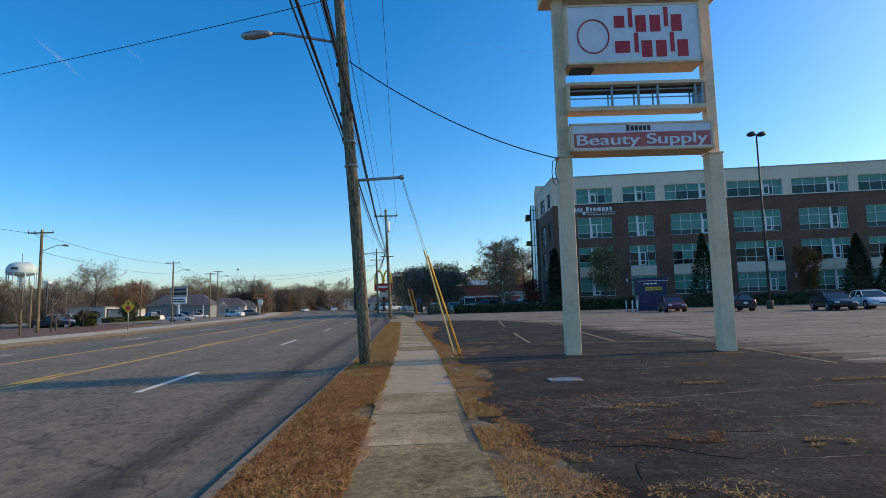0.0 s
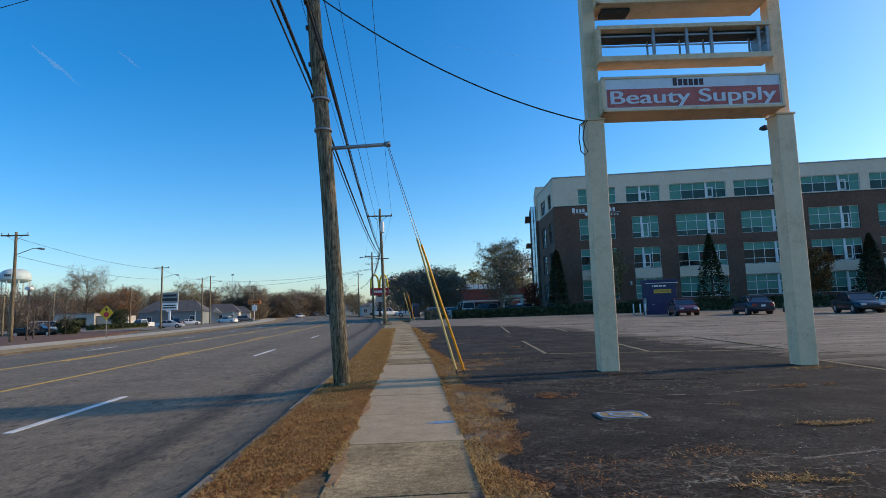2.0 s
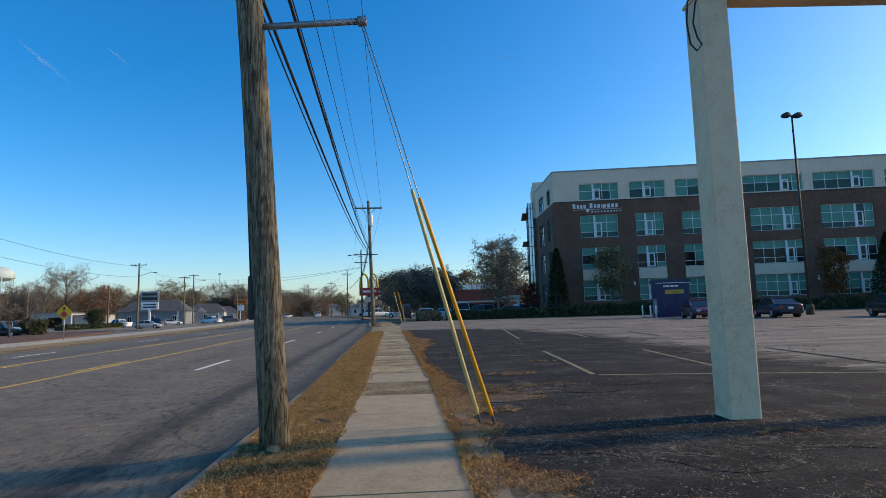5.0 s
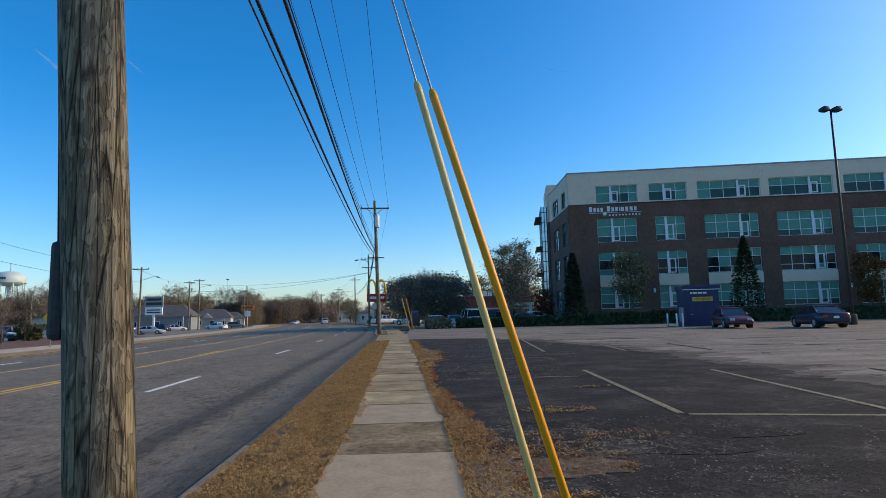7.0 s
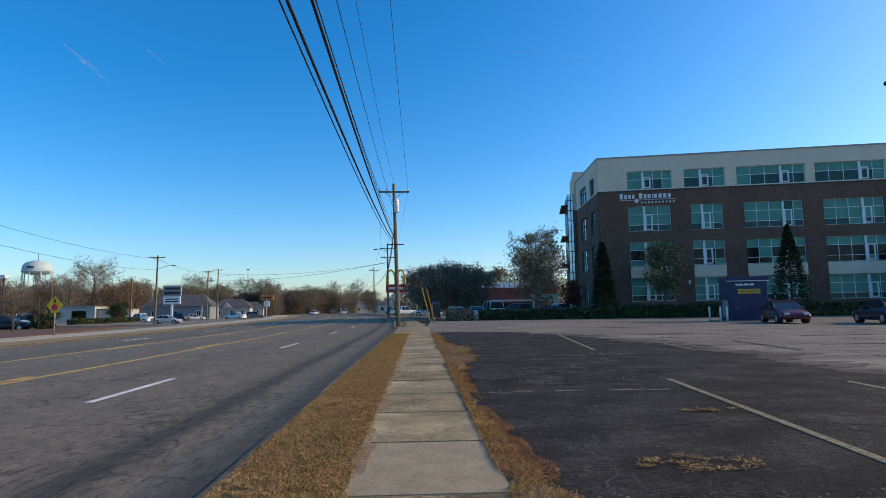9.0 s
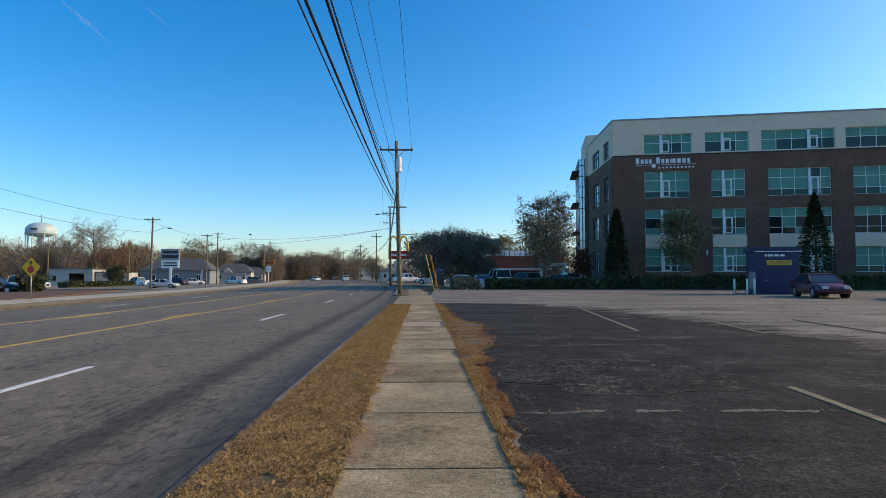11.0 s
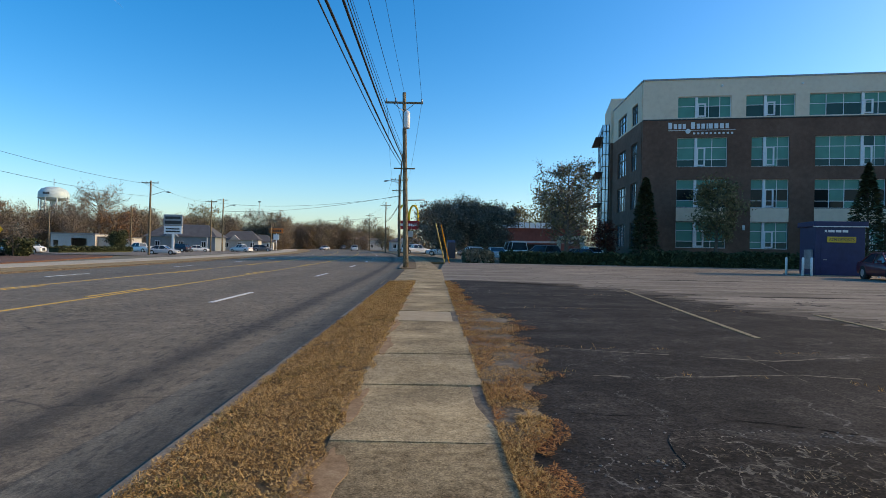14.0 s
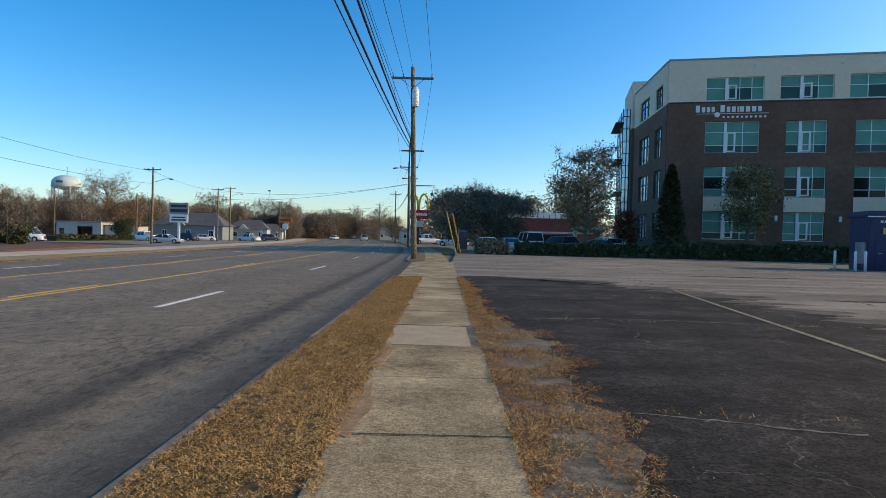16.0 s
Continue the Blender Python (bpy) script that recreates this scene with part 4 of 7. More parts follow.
for h in (6.4, 6.9, 7.3):
    part("cable_clamp", box(bmesh.new(), -0.32, -0.1, -0.1, 0.08, h - 0.08, h + 0.08, None, 0.02), DARK_METAL, P2)
more = [(101, -0.9), (112, -0.4), (150, -0.8), (195, -0.8), (240, -0.8), (285, -0.8)]
for i, (y, off) in enumerate(more):
    x = bend(y) + off
    q, dq = utility_pole((x, y, -0.05), (x - 0.1, y, 11.3 if i != 1 else 10.6), 0.16, 0.11, "distant timber utility pole along the street", ((10.6 if i != 1 else 10.2, 1.2, 0.0),), 3 + i)
    if i == 0:
        street_lamp_arm(q, (0, 0, 10.2), -1.9, 0.3)


def cable(name, a, b, sag, r, label, group="overhead cables", n=24):
    a, b = Vector(a), Vector(b)
    pts = [a.lerp(b, i / n) - Vector((0, 0, sag * 4 * (i / n) * (1 - i / n))) for i in range(n + 1)]
    me = finish(name, tube(bmesh.new(), pts, r, 6), CABLE)
    return tagged(new(name, me), label, "cable", group)


def at1(h, dx=0.0, dy=0.0):
    p = Vector((-0.14, 13.1, 0)) + D1 * (h / D1.z)
    return (p.x + dx, p.y + dy, h)


def at2(h, dx=0.0, dy=0.0):
    p = Vector((-0.5, 57.2, 0)) + D2 * (h / D2.z)
    return (p.x + dx, p.y + dy, h)


SPANS = [(5.22, -0.16, 6.3, -0.2, 0.55, 0.014, "black telephone cable"), (5.5, -0.17, 6.55, -0.2, 0.5, 0.028, "thick black telephone cable bundle"),
         (5.85, 0.12, 6.85, -0.15, 0.5, 0.03, "thick black telephone cable bundle"), (6.0, 0.13, 7.0, -0.14, 0.45, 0.012, "thin black cable"),
         (6.9, -0.12, 7.4, -0.12, 0.5, 0.01, "thin black cable"), (7.6, 0.12, 8.4, 0.1, 0.6, 0.01, "thin black cable"),
         (11.5, -1.1, 10.4, -1.1, 0.7, 0.009, "bare power line"), (11.5, 1.1, 10.4, 1.1, 0.6, 0.009, "bare power line"), (12.2, 0.0, 10.9, 0.0, 0.7, 0.009, "bare power line")]
for h1, x1, h2, x2, sag, r, lab in SPANS:
    cable("overhead_cable", at1(h1, x1), at2(h2, x2), sag, r, lab + " strung between poles")
    cable("overhead_cable", (-0.3 + x1, -31, h1 + 0.6), at1(h1, x1), sag, r, lab + " strung between poles")
    q = Vector((bend(101) - 0.9, 101, 0))
    cable("overhead_cable", at2(h2, x2), (q.x + x2, 101, h2 + 0.3), sag, r, lab + " strung between poles", n=14)
    for (ya, oa), (yb, ob_) in ((more[0], more[2]), (more[2], more[3]), (more[3], more[4])):
        if r < 0.01 or r > 0.02:
            cable("overhead_cable", (bend(ya) + oa + x2, ya, h2 + 0.3), (bend(yb) + ob_ + x2, yb, h2 + 0.3), sag, r, lab + " strung between poles", n=8)
# service drop to the pylon sign and its hanging loop
cable("service_cable", at1(7.05, 0.14), (4.5, 13.12, 4.7), 0.3, 0.013, "black service cable from pole to sign", "service cables")
bm = bmesh.new()
tube(bm, [(4.5, 13.12, 4.7), (4.38, 13.08, 4.62), (4.34, 13.06, 4.35), (4.36, 13.05, 4.1), (4.43, 13.05, 4.02), (4.5, 13.06, 4.1), (4.46, 13.07, 4.18), (4.42, 13.07, 4.35), (4.47, 13.08, 4.6), (4.54, 13.1, 4.72)], 0.01, 6)
tagged(new("cable_loop", finish("cable_loop", bm, CABLE)), "slack black cable loop hanging on the sign", "cable", "service cables")
cable("service_cable", at1(8.6, -0.1), (-33, 27.4, 9.6), 0.25, 0.01, "thin black cable crossing the road", "service cables")
cable("service_cable", (bend(112) - 0.5, 112, 9.3), (-47, 146, 10.2), 1.2, 0.02, "thin cable crossing the road", "service cables")
cable("service_cable", (bend(101) - 0.9, 101, 8.4), (-47, 146, 8.4), 1.0, 0.02, "thin cable crossing the road", "service cables")
cable("service_cable", (bend(150) - 0.8, 150, 8.0), (-49, 158.6, 7.6), 1.0, 0.02, "thin cable crossing the road", "service cables")

# guy wires with yellow guards


def guy(foot, gtop, anchor, mat, label, r=0.02):
    """A guard-clad wire from its foot to the guard's top, and bare from there to the anchor."""
    g = thing("guy_wire", label, "guy wire", pose(*foot), "guy wires")
    f = Vector(foot)
    t, a = Vector(gtop) - f, Vector(anchor) - f
    u = t.normalized()
    part("wire", tube(bmesh.new(), [u * -0.15, t, a], 0.006, 6), GREY_METAL, g)
    part("guard", tube(bmesh.new(), [u * 0.12, u * 0.16, t - u * 0.03, t], [r * 0.8, r, r, r * 0.7], 12), mat, g)
    part("anchor_rod", tube(bmesh.new(), [u * -0.2, u * 0.16], 0.014, 6), DARK_METAL, g)
    return g


guy((1.93, 13.51, -0.01), (1.24, 13.46, 2.57), (0.72, 12.95, 4.25), GUARD_PALE, "guy wire in a sun-faded yellow plastic guard", 0.021)
guy((2.07, 13.4, -0.01), (1.31, 13.23, 2.43), (0.74, 12.93, 4.26), GUARD_YELLOW, "guy wire in a bright yellow plastic guard", 0.022)
guy((2.15, 66.4, -0.02), (1.35, 64.6, 3.1), (0.53, 57.2, 4.26), GUARD_PALE, "distant guy wire in a faded yellow guard", 0.04)
guy((2.5, 66.2, -0.02), (1.75, 64.3, 3.0), (0.53, 57.2, 4.3), GUARD_YELLOW, "distant guy wire in an orange-yellow guard", 0.04)

# ---- trees and hedges ----
BARK = material("grey brown bark", [(0.06, 0.045, 0.035), (0.11, 0.085, 0.065), (0.17, 0.14, 0.11)], 0.95, 4.0, 30.0, 0.5)
LEAF_DARK = material("dark evergreen leaves", [(0.026, 0.034, 0.014), (0.052, 0.064, 0.028), (0.09, 0.1, 0.048)], 0.8, 0.4, 10.0, 0.0, island=0.4, spec=0.2)
LEAF_BROWN = material("dull brown winter leaves", [(0.13, 0.095, 0.062), (0.23, 0.17, 0.112), (0.33, 0.25, 0.17)], 0.85, 0.4, 10.0, 0.0, island=0.4, spec=0.2)
LEAF_OLIVE = material("olive thinning leaves", [(0.085, 0.072, 0.034), (0.17, 0.14, 0.066), (0.29, 0.23, 0.115)], 0.85, 0.4, 10.0, 0.0, island=0.4, spec=0.2)
LEAF_RUST = material("rust orange autumn leaves", [(0.12, 0.04, 0.015), (0.2, 0.08, 0.025), (0.28, 0.13, 0.04)], 0.85, 0.4, 10.0, 0.0, island=0.4, spec=0.2)
LEAF_PLUM = material("dull plum brown winter leaves", [(0.13, 0.085, 0.06), (0.24, 0.16, 0.115), (0.36, 0.26, 0.19)], 0.85, 0.4, 10.0, 0.0, island=0.4, spec=0.2)
LEAF_RED = material("dark red autumn leaves", [(0.09, 0.018, 0.012), (0.15, 0.03, 0.018), (0.2, 0.06, 0.03)], 0.85, 0.4, 10.0, 0.0, island=0.4, spec=0.2)
TWIG = material("pale bare twigs", [(0.12, 0.095, 0.075), (0.2, 0.16, 0.13), (0.28, 0.235, 0.19)], 0.9, 1.0, 10.0, 0.0, island=0.3, spec=0.2)


def leaf_cloud(rng, tips, count, spread, size, long=1.0):
    """Small bent leaf pairs strewn round the tips: verts and faces."""
    vs, fs = [], []
    for _ in range(count):
        t = tips[rng.integers(len(tips))]
        p = np.array(t) + rng.normal(0, spread, 3) * np.array((1, 1, 0.8))
        a = rng.normal(0, 1, 3)
        a /= np.linalg.norm(a) + 1e-6
        b = np.cross(a, rng.normal(0, 1, 3))
        b /= np.linalg.norm(b) + 1e-6
        s = size * rng.uniform(0.6, 1.4)
        i = len(vs)
        vs += [p - a * s * long, p + b * s * 0.6, p + a * s * long, p - b * s * 0.6]
        fs += [(i, i + 1, i + 2), (i, i + 2, i + 3)]
    return vs, fs


def limbs(bm, rng, height, radius, clear, n_limbs, levels=2, up=0.6, crown=1.0):
    """A tapered trunk with forking limbs; returns the tips."""
    pts = [(0, 0, -0.2)]
    x = y = 0.0
    for i in range(1, 7):
        x, y = x + rng.normal(0, 0.02 * height / 6), y + rng.normal(0, 0.02 * height / 6)
        pts.append((x, y, height * 0.92 * i / 6))
    r0 = 0.02 * height + 0.03
    tube(bm, pts, [r0 * (1 - 0.85 * i / 6) for i in range(7)], 8)
    tips = [pts[-1]]
    for k in range(n_limbs):
        f = clear + (1 - clear) * (k + 0.5) / n_limbs * 0.9
        z = height * 0.92 * f
        j = min(5, int(f * 6))
        s = f * 6 - j
        base = Vector(pts[j]).lerp(Vector(pts[j + 1]), s)
        a = k * 2.4 + rng.uniform(-0.4, 0.4)
        reach = radius * crown * (1.05 - 0.75 * abs(f - 0.5 * (1 + clear)) / (0.5 * (1 - clear) + 0.01) * 0.6) * rng.uniform(0.75, 1.1)
        end = base + Vector((math.cos(a) * reach, math.sin(a) * reach, reach * up * rng.uniform(0.6, 1.2)))
        if end.z > height:
            end.z = height * rng.uniform(0.93, 1.0)
        mid = base.lerp(end, 0.5) + Vector((rng.normal(0, 0.05), rng.normal(0, 0.05), 0.06 * reach))
        tube(bm, [base, mid, end], [r0 * 0.4 * (1 - 0.6 * f), r0 * 0.22, 0.012], 5, False)
        tips += [tuple(mid.lerp(end, 0.5)), tuple(end), tuple(mid)]
        for q in range(levels):
            st = mid.lerp(end, rng.uniform(0.0, 0.8))
            e2 = st + Vector(rng.normal(0, 1, 3)).normalized() * reach * 0.45 + Vector((0, 0, reach * 0.15))
            tube(bm, [st, st.lerp(e2, 0.5) + Vector((0, 0, 0.04)), e2], [0.025, 0.015, 0.006], 4, False)
            tips += [tuple(e2), tuple(st.lerp(e2, 0.5))]
    return tips


def tree(label, x, y, height, radius, leaf, count, size, seed, clear=0.25, n_limbs=16, up=0.6, base=0.0, spread=0.16, group="", twigs=0, levels=3):
    rng = np.random.default_rng(seed)
    t = thing("tree", label, "tree", pose(x, y, base), group)
    bm = bmesh.new()
    tips = limbs(bm, rng, height, radius, clear, n_limbs, levels, up)
    part("trunk", bm, BARK, t)
    if count:
        vs, fs = leaf_cloud(rng, tips, count, spread * radius, size)
        c = raw("crown", vs, fs, leaf)
        c.parent = t
        tagged(c, kind="stuff")
    if twigs:
        vs, fs = [], []
        for _ in range(twigs):
            p = np.array(tips[rng.integers(len(tips))])
            d = rng.normal(0, 1, 3) + np.array((0, 0, 0.7))
            d = d / np.linalg.norm(d) * radius * rng.uniform(0.1, 0.35)
            w = rng.normal(0, 1, 3) * 0.014
            i = len(vs)
            vs += [p - w, p + w, p + d]
            fs.append((i, i + 1, i + 2))
        c = raw("twig_spray", vs, fs, TWIG)
        c.parent = t
        tagged(c, kind="stuff")
    return t


def conifer(label, x, y, height, radius, seed, base=0.0, count=5200, power=0.8):
    """A dense evergreen: whorls of drooping sprays round a trunk, with an uneven outline."""
    rng = np.random.default_rng(seed)
    t = thing("conifer", label, "tree", pose(x, y, base))
    part("trunk", tube(bmesh.new(), [(0, 0, -0.2), (0, 0, height * 0.5), (0, 0, height * 0.97)], [0.14, 0.09, 0.01], 8), BARK, t)
    vs, fs = [], []
    for _ in range(count):
        f = rng.uniform(0.02, 1) ** 0.85
        r = radius * (1 - f) ** power * (0.5 + 0.5 * min(1, f * 9)) * rng.uniform(0.55, 1.08)
        a = rng.uniform(0, 2 * math.pi)
        r *= 1 + 0.22 * noise.noise(Vector((math.cos(a) * 2, math.sin(a) * 2, f * 7 + seed)))
        p = np.array((math.cos(a) * r, math.sin(a) * r, f * height))
        d = np.array((math.cos(a), math.sin(a), rng.uniform(-0.5, 0.5)))
        w = np.cross(d, (0, 0, 1)) + rng.normal(0, 0.4, 3)
        s = rng.uniform(0.1, 0.26)
        i = len(vs)
        vs += [p - d * s, p + w * s * 0.4, p + d * s, p - w * s * 0.4]
        fs += [(i, i + 1, i + 2), (i, i + 2, i + 3)]
    c = raw("crown", vs, fs, LEAF_DARK)
    c.parent = t
    tagged(c, kind="stuff")
    return t


def hedge(label, pts, height, depth, seed, count_per_m=420, leaf=None):
    """A clipped hedge along a line: leaves in a box-like cloud over dark stems."""
    rng = np.random.default_rng(seed)
    vs, fs = [], []
    for (xa, ya), (xb, yb) in zip(pts, pts[1:]):
        ln = math.hypot(xb - xa, yb - ya)
        d = np.array(((xb - xa) / ln, (yb - ya) / ln, 0))
        nrm = np.array((-d[1], d[0], 0))
        for _ in range(int(ln * count_per_m)):
            s = rng.uniform(0, ln)
            h = height * (0.88 + 0.2 * noise.noise(Vector((s * 0.5 + xa, seed, 0))))
            side = rng.integers(3)
            if side == 0:
                off, z = -depth / 2 + rng.normal(0, 0.07), rng.uniform(0.05, h)
            else:
                off, z = rng.uniform(-depth / 2, depth / 2), h + rng.normal(0, 0.05)
            p = np.array((xa, ya, 0)) + d * s + nrm * off + np.array((0, 0, z))
            a = rng.normal(0, 1, 3)
            b = rng.normal(0, 1, 3)
            k = rng.uniform(0.05, 0.11)
            i = len(vs)
            vs += [p - a * k, p + b * k, p + a * k, p - b * k]
            fs += [(i, i + 1, i + 2), (i, i + 2, i + 3)]
    ob = tagged(raw("hedge", vs, fs, leaf or LEAF_DARK), label, "hedge")
    bm = bmesh.new()
    for (xa, ya), (xb, yb) in zip(pts, pts[1:]):
        ln = math.hypot(xb - xa, yb - ya)
        m = pose((xa + xb) / 2, (ya + yb) / 2, 0, 0, 0, math.degrees(math.atan2(yb - ya, xb - xa)))
        box(bm, -ln / 2, ln / 2, -depth * 0.42, depth * 0.42, -0.2, height * 0.8, m)
    part("core", bm, LEAF_DARK, ob)
    return ob


hedge("low clipped dark green hedge along the car park edge", [(7.4, 74), (20.5, 74.2)], 1.0, 1.2, 1)
hedge("dark green hedge below the office building", [(20.8, 74.3), (34, 71.9), (48, 69.3), (70, 65.0)], 1.35, 1.3, 2, 300)
hedge("low dark shrubs along the mulch bed across the road", [(-44.5, 91), (-43.0, 97), (-42.6, 104)], 0.45, 1.6, 4, 300)
hedge("rounded brown-green shrubs at the car park corner", [(4.0, 73.4), (6.6, 73.8)], 1.1, 1.6, 3, 420, LEAF_BROWN)
tree("tall oak with thinning olive leaves behind the hedge", 14.0, 76.0, 10.2, 3.0, LEAF_OLIVE, 4200, 0.1, 11, 0.16, 30, 0.5, 0, 0.12, "", 4600)
conifer("narrow dark evergreen at the corner of the brick building", 21.4, 75.6, 8.3, 1.5, 21, power=0.6)
tree("young tree with olive and gold leaves before the windows", 28.0, 75.0, 8.6, 2.1, LEAF_OLIVE, 7000, 0.1, 12, 0.28, 24, 0.5, 0, 0.15)
conifer("pointed dark evergreen by the brick wall", 40.2, 72.0, 9.6, 2.2, 22)
tree("small tree with rust orange leaves by the wall", 52.9, 69.9, 7.4, 1.5, LEAF_RUST, 5200, 0.11, 13, 0.2, 18, 0.8, 0, 0.2)
conifer("broad dark evergreen by the brick wall", 58.8, 68.6, 8.8, 2.4, 23)
conifer("broad dark evergreen by the brick wall", 62.4, 67.6, 7.9, 2.2, 24)
tree("small dark red shrub tree below the flank wall", 19.6, 82, 4.2, 1.4, LEAF_RED, 2500, 0.1, 14, 0.2, 12, 0.7, 0, 0.2)
for i, (x, y, h, r) in enumerate(((2.6, 90, 6.2, 2.6), (5.8, 93, 7.0, 3.0), (8.6, 92, 6.2, 2.6), (4.2, 101, 7.2, 3.2))):
    tree("crowded low tree with dull brown winter leaves", x, y, h, r, LEAF_PLUM, 9000, 0.1, 30 + i, 0.1, 26, 0.6, 0, 0.16, "trees behind the hedge", 6000)
for i, (x, y, h, r, lf) in enumerate(((6, 158, 11, 4, LEAF_OLIVE), (14, 162, 13, 4.2, LEAF_DARK), (22, 160, 11, 3.6, LEAF_OLIVE), (28, 150, 15, 5, LEAF_OLIVE), (34, 155, 16, 5, LEAF_BROWN), (1, 150, 9, 4, LEAF_BROWN), (33, 165, 12, 3.6, LEAF_BROWN))):
    tree("distant tree behind the low shops", x, y, h, r, lf, 3600, 0.24, 40 + i, 0.2, 18, 0.6, 0, 0.2, "distant trees", 300)

# line of winter woods across the road: a few trees, copied
kinds = [tree("bare grey winter tree in the far woods", -95, 176, 13, 4.5, TWIG, 900, 0.1, 60, 0.12, 26, 0.8, -1.0, 0.2, "far woods", 4200, 4),
         tree("brown winter tree in the far woods", -80, 182, 11.5, 4.8, LEAF_BROWN, 6000, 0.15, 61, 0.03, 24, 0.6, -1.0, 0.15, "far woods", 2600),
         tree("olive winter tree in the far woods", -64, 186, 12.5, 4.6, LEAF_OLIVE, 4200, 0.15, 62, 0.1, 24, 0.6, -1.0, 0.15, "far woods", 3000),
         tree("rusty winter tree in the far woods", -110, 178, 11, 4.4, LEAF_BROWN, 3200, 0.14, 63, 0.03, 24, 0.6, -1.0, 0.15, "far woods", 4200)]
rng = np.random.default_rng(5)
for i in range(170):
    s = i / 169
    src = kinds[int(rng.choice(4, p=(0.3, 0.3, 0.12, 0.28)))]
    x, y = -172 + 148 * s ** 0.9 + rng.normal(0, 2.5), 158 + 130 * s ** 1.6 + rng.uniform(-6, 34)
    copy_thing(src, pose(x, y, -1.0, 0, 0, rng.uniform(0, 360)) @ Matrix.Scale(rng.choice((0.72, 0.84, 0.95, 1.15), p=(0.3, 0.35, 0.27, 0.08)) * rng.uniform(0.92, 1.08), 4))
for i in range(26):
    src = kinds[int(rng.integers(1, 4))]
    y = 230 + rng.uniform(0, 170)
    copy_thing(src, pose(bend(y) + rng.choice((-42, 16)) + rng.normal(0, 6), y, -0.6, 0, 0, rng.uniform(0, 360)) @ Matrix.Scale(rng.uniform(0.5, 0.75), 4))
for i in range(34):
    src = kinds[int(rng.integers(1, 4))]
    y = 430 + rng.uniform(0, 60)
    copy_thing(src, pose(bend(430) - 95 + 190 * i / 33 + rng.normal(0, 3), y, -0.6, 0, 0, rng.uniform(0, 360)) @ Matrix.Scale(rng.uniform(0.55, 0.85), 4))
for i in range(22):
    src = kinds[int(rng.integers(1, 4))]
    copy_thing(src, pose(40 + 7 * i + rng.normal(0, 2), 158 + rng.uniform(-8, 25), -0.3, 0, 0, rng.uniform(0, 360)) @ Matrix.Scale(rng.uniform(0.7, 1.0), 4))
tree("spreading tree with dull red-brown leaves beside the white shed", -65, 142, 8.6, 4.3, LEAF_RUST, 3000, 0.13, 71, 0.3, 22, 0.35, -0.9, 0.15, "", 2600)
tree("tall bare spreading tree above the far woods", -97, 191, 17.2, 7.0, TWIG, 0, 0.1, 72, 0.3, 34, 0.7, -1.0, 0.16, "", 6500, 5)
for i, (x, y, h, r) in enumerate(((-43.6, 84, 1.6, 1.3), (-62.5, 138, 3.6, 1.7))):
    tree("rounded dark evergreen shrub across the road", x, y, h, r, LEAF_DARK, 6500, 0.13, 74 + i, 0.02, 26, 0.7, -0.6, 0.17, "evergreen shrubs")
for i, (x, y) in enumerate(((-35.5, 62), (-38.5, 68), (-41, 75), (-33.5, 54), (-43.5, 83))):
    tree("small bare multi-stemmed tree in a mulch bed", x, y, 3.6, 1.3, TWIG, 0, 0.1, 80 + i, 0.1, 14, 1.3, -0.55, 0.2, "bare trees in the mulch bed", 500, 3)

# brush that closes the woods near the ground
vs, fs = [], []
for i in range(30000):
    s = rng.uniform(0, 1)
    x, y = -178 + 152 * s ** 0.9, 156 + 130 * s ** 1.6 + rng.uniform(-4, 30)
    hmax = 4.6 + 1.8 * noise.noise(Vector((x * 0.12, y * 0.05, 2)))
    p = np.array((x, y, -1.0 + rng.uniform(0, 1) ** 1.2 * hmax))
    a, b = rng.normal(0, 0.2, 3), rng.normal(0, 0.2, 3)
    k = len(vs)
    vs += [p - a, p + b, p + a]
    fs.append((k, k + 1, k + 2))
for i in range(16000):
    x, y = rng.uniform(-6, 75), 172 + rng.uniform(0, 14)
    p = np.array((x, y, -0.3 + rng.uniform(0, 1) * (5.5 + 2.5 * noise.noise(Vector((x * 0.1, 4, 2))))))
    a, b = rng.normal(0, 0.25, 3), rng.normal(0, 0.25, 3)
    k = len(vs)
    vs += [p - a, p + b, p + a]
    fs.append((k, k + 1, k + 2))
tagged(raw("undergrowth", vs, fs, LEAF_BROWN), "brown winter brush below the far woods", "brush", "", "stuff")

# ---- vehicles ----
TYRE = material("black tyre rubber", [(0.015, 0.015, 0.015), (0.03, 0.03, 0.03)], 0.85, 8.0, 60.0, 0.1)
RIM = material("silver alloy rim", [(0.4, 0.4, 0.41), (0.55, 0.55, 0.56)], 0.35, 5.0, 40.0, 0.0, metal=0.8)
CAR_GLASS = glass("tinted car glass", (0.02, 0.025, 0.028), 0.04, 0.8)
LIGHT_GLASS = glass("clear lamp glass", (0.5, 0.5, 0.5), 0.1, 0.8)
TAIL_RED = glass("red lamp glass", (0.35, 0.02, 0.02), 0.15, 0.6)


def paint(name, c):
    m = material(name, [tuple(v * 0.92 for v in c), c, tuple(min(1, v * 1.06) for v in c)], 0.35, 1.5, 20.0, 0.0, spec=0.4)
    m.node_tree.nodes["Principled BSDF"].inputs["Coat Weight"].default_value = 0.25
    return m


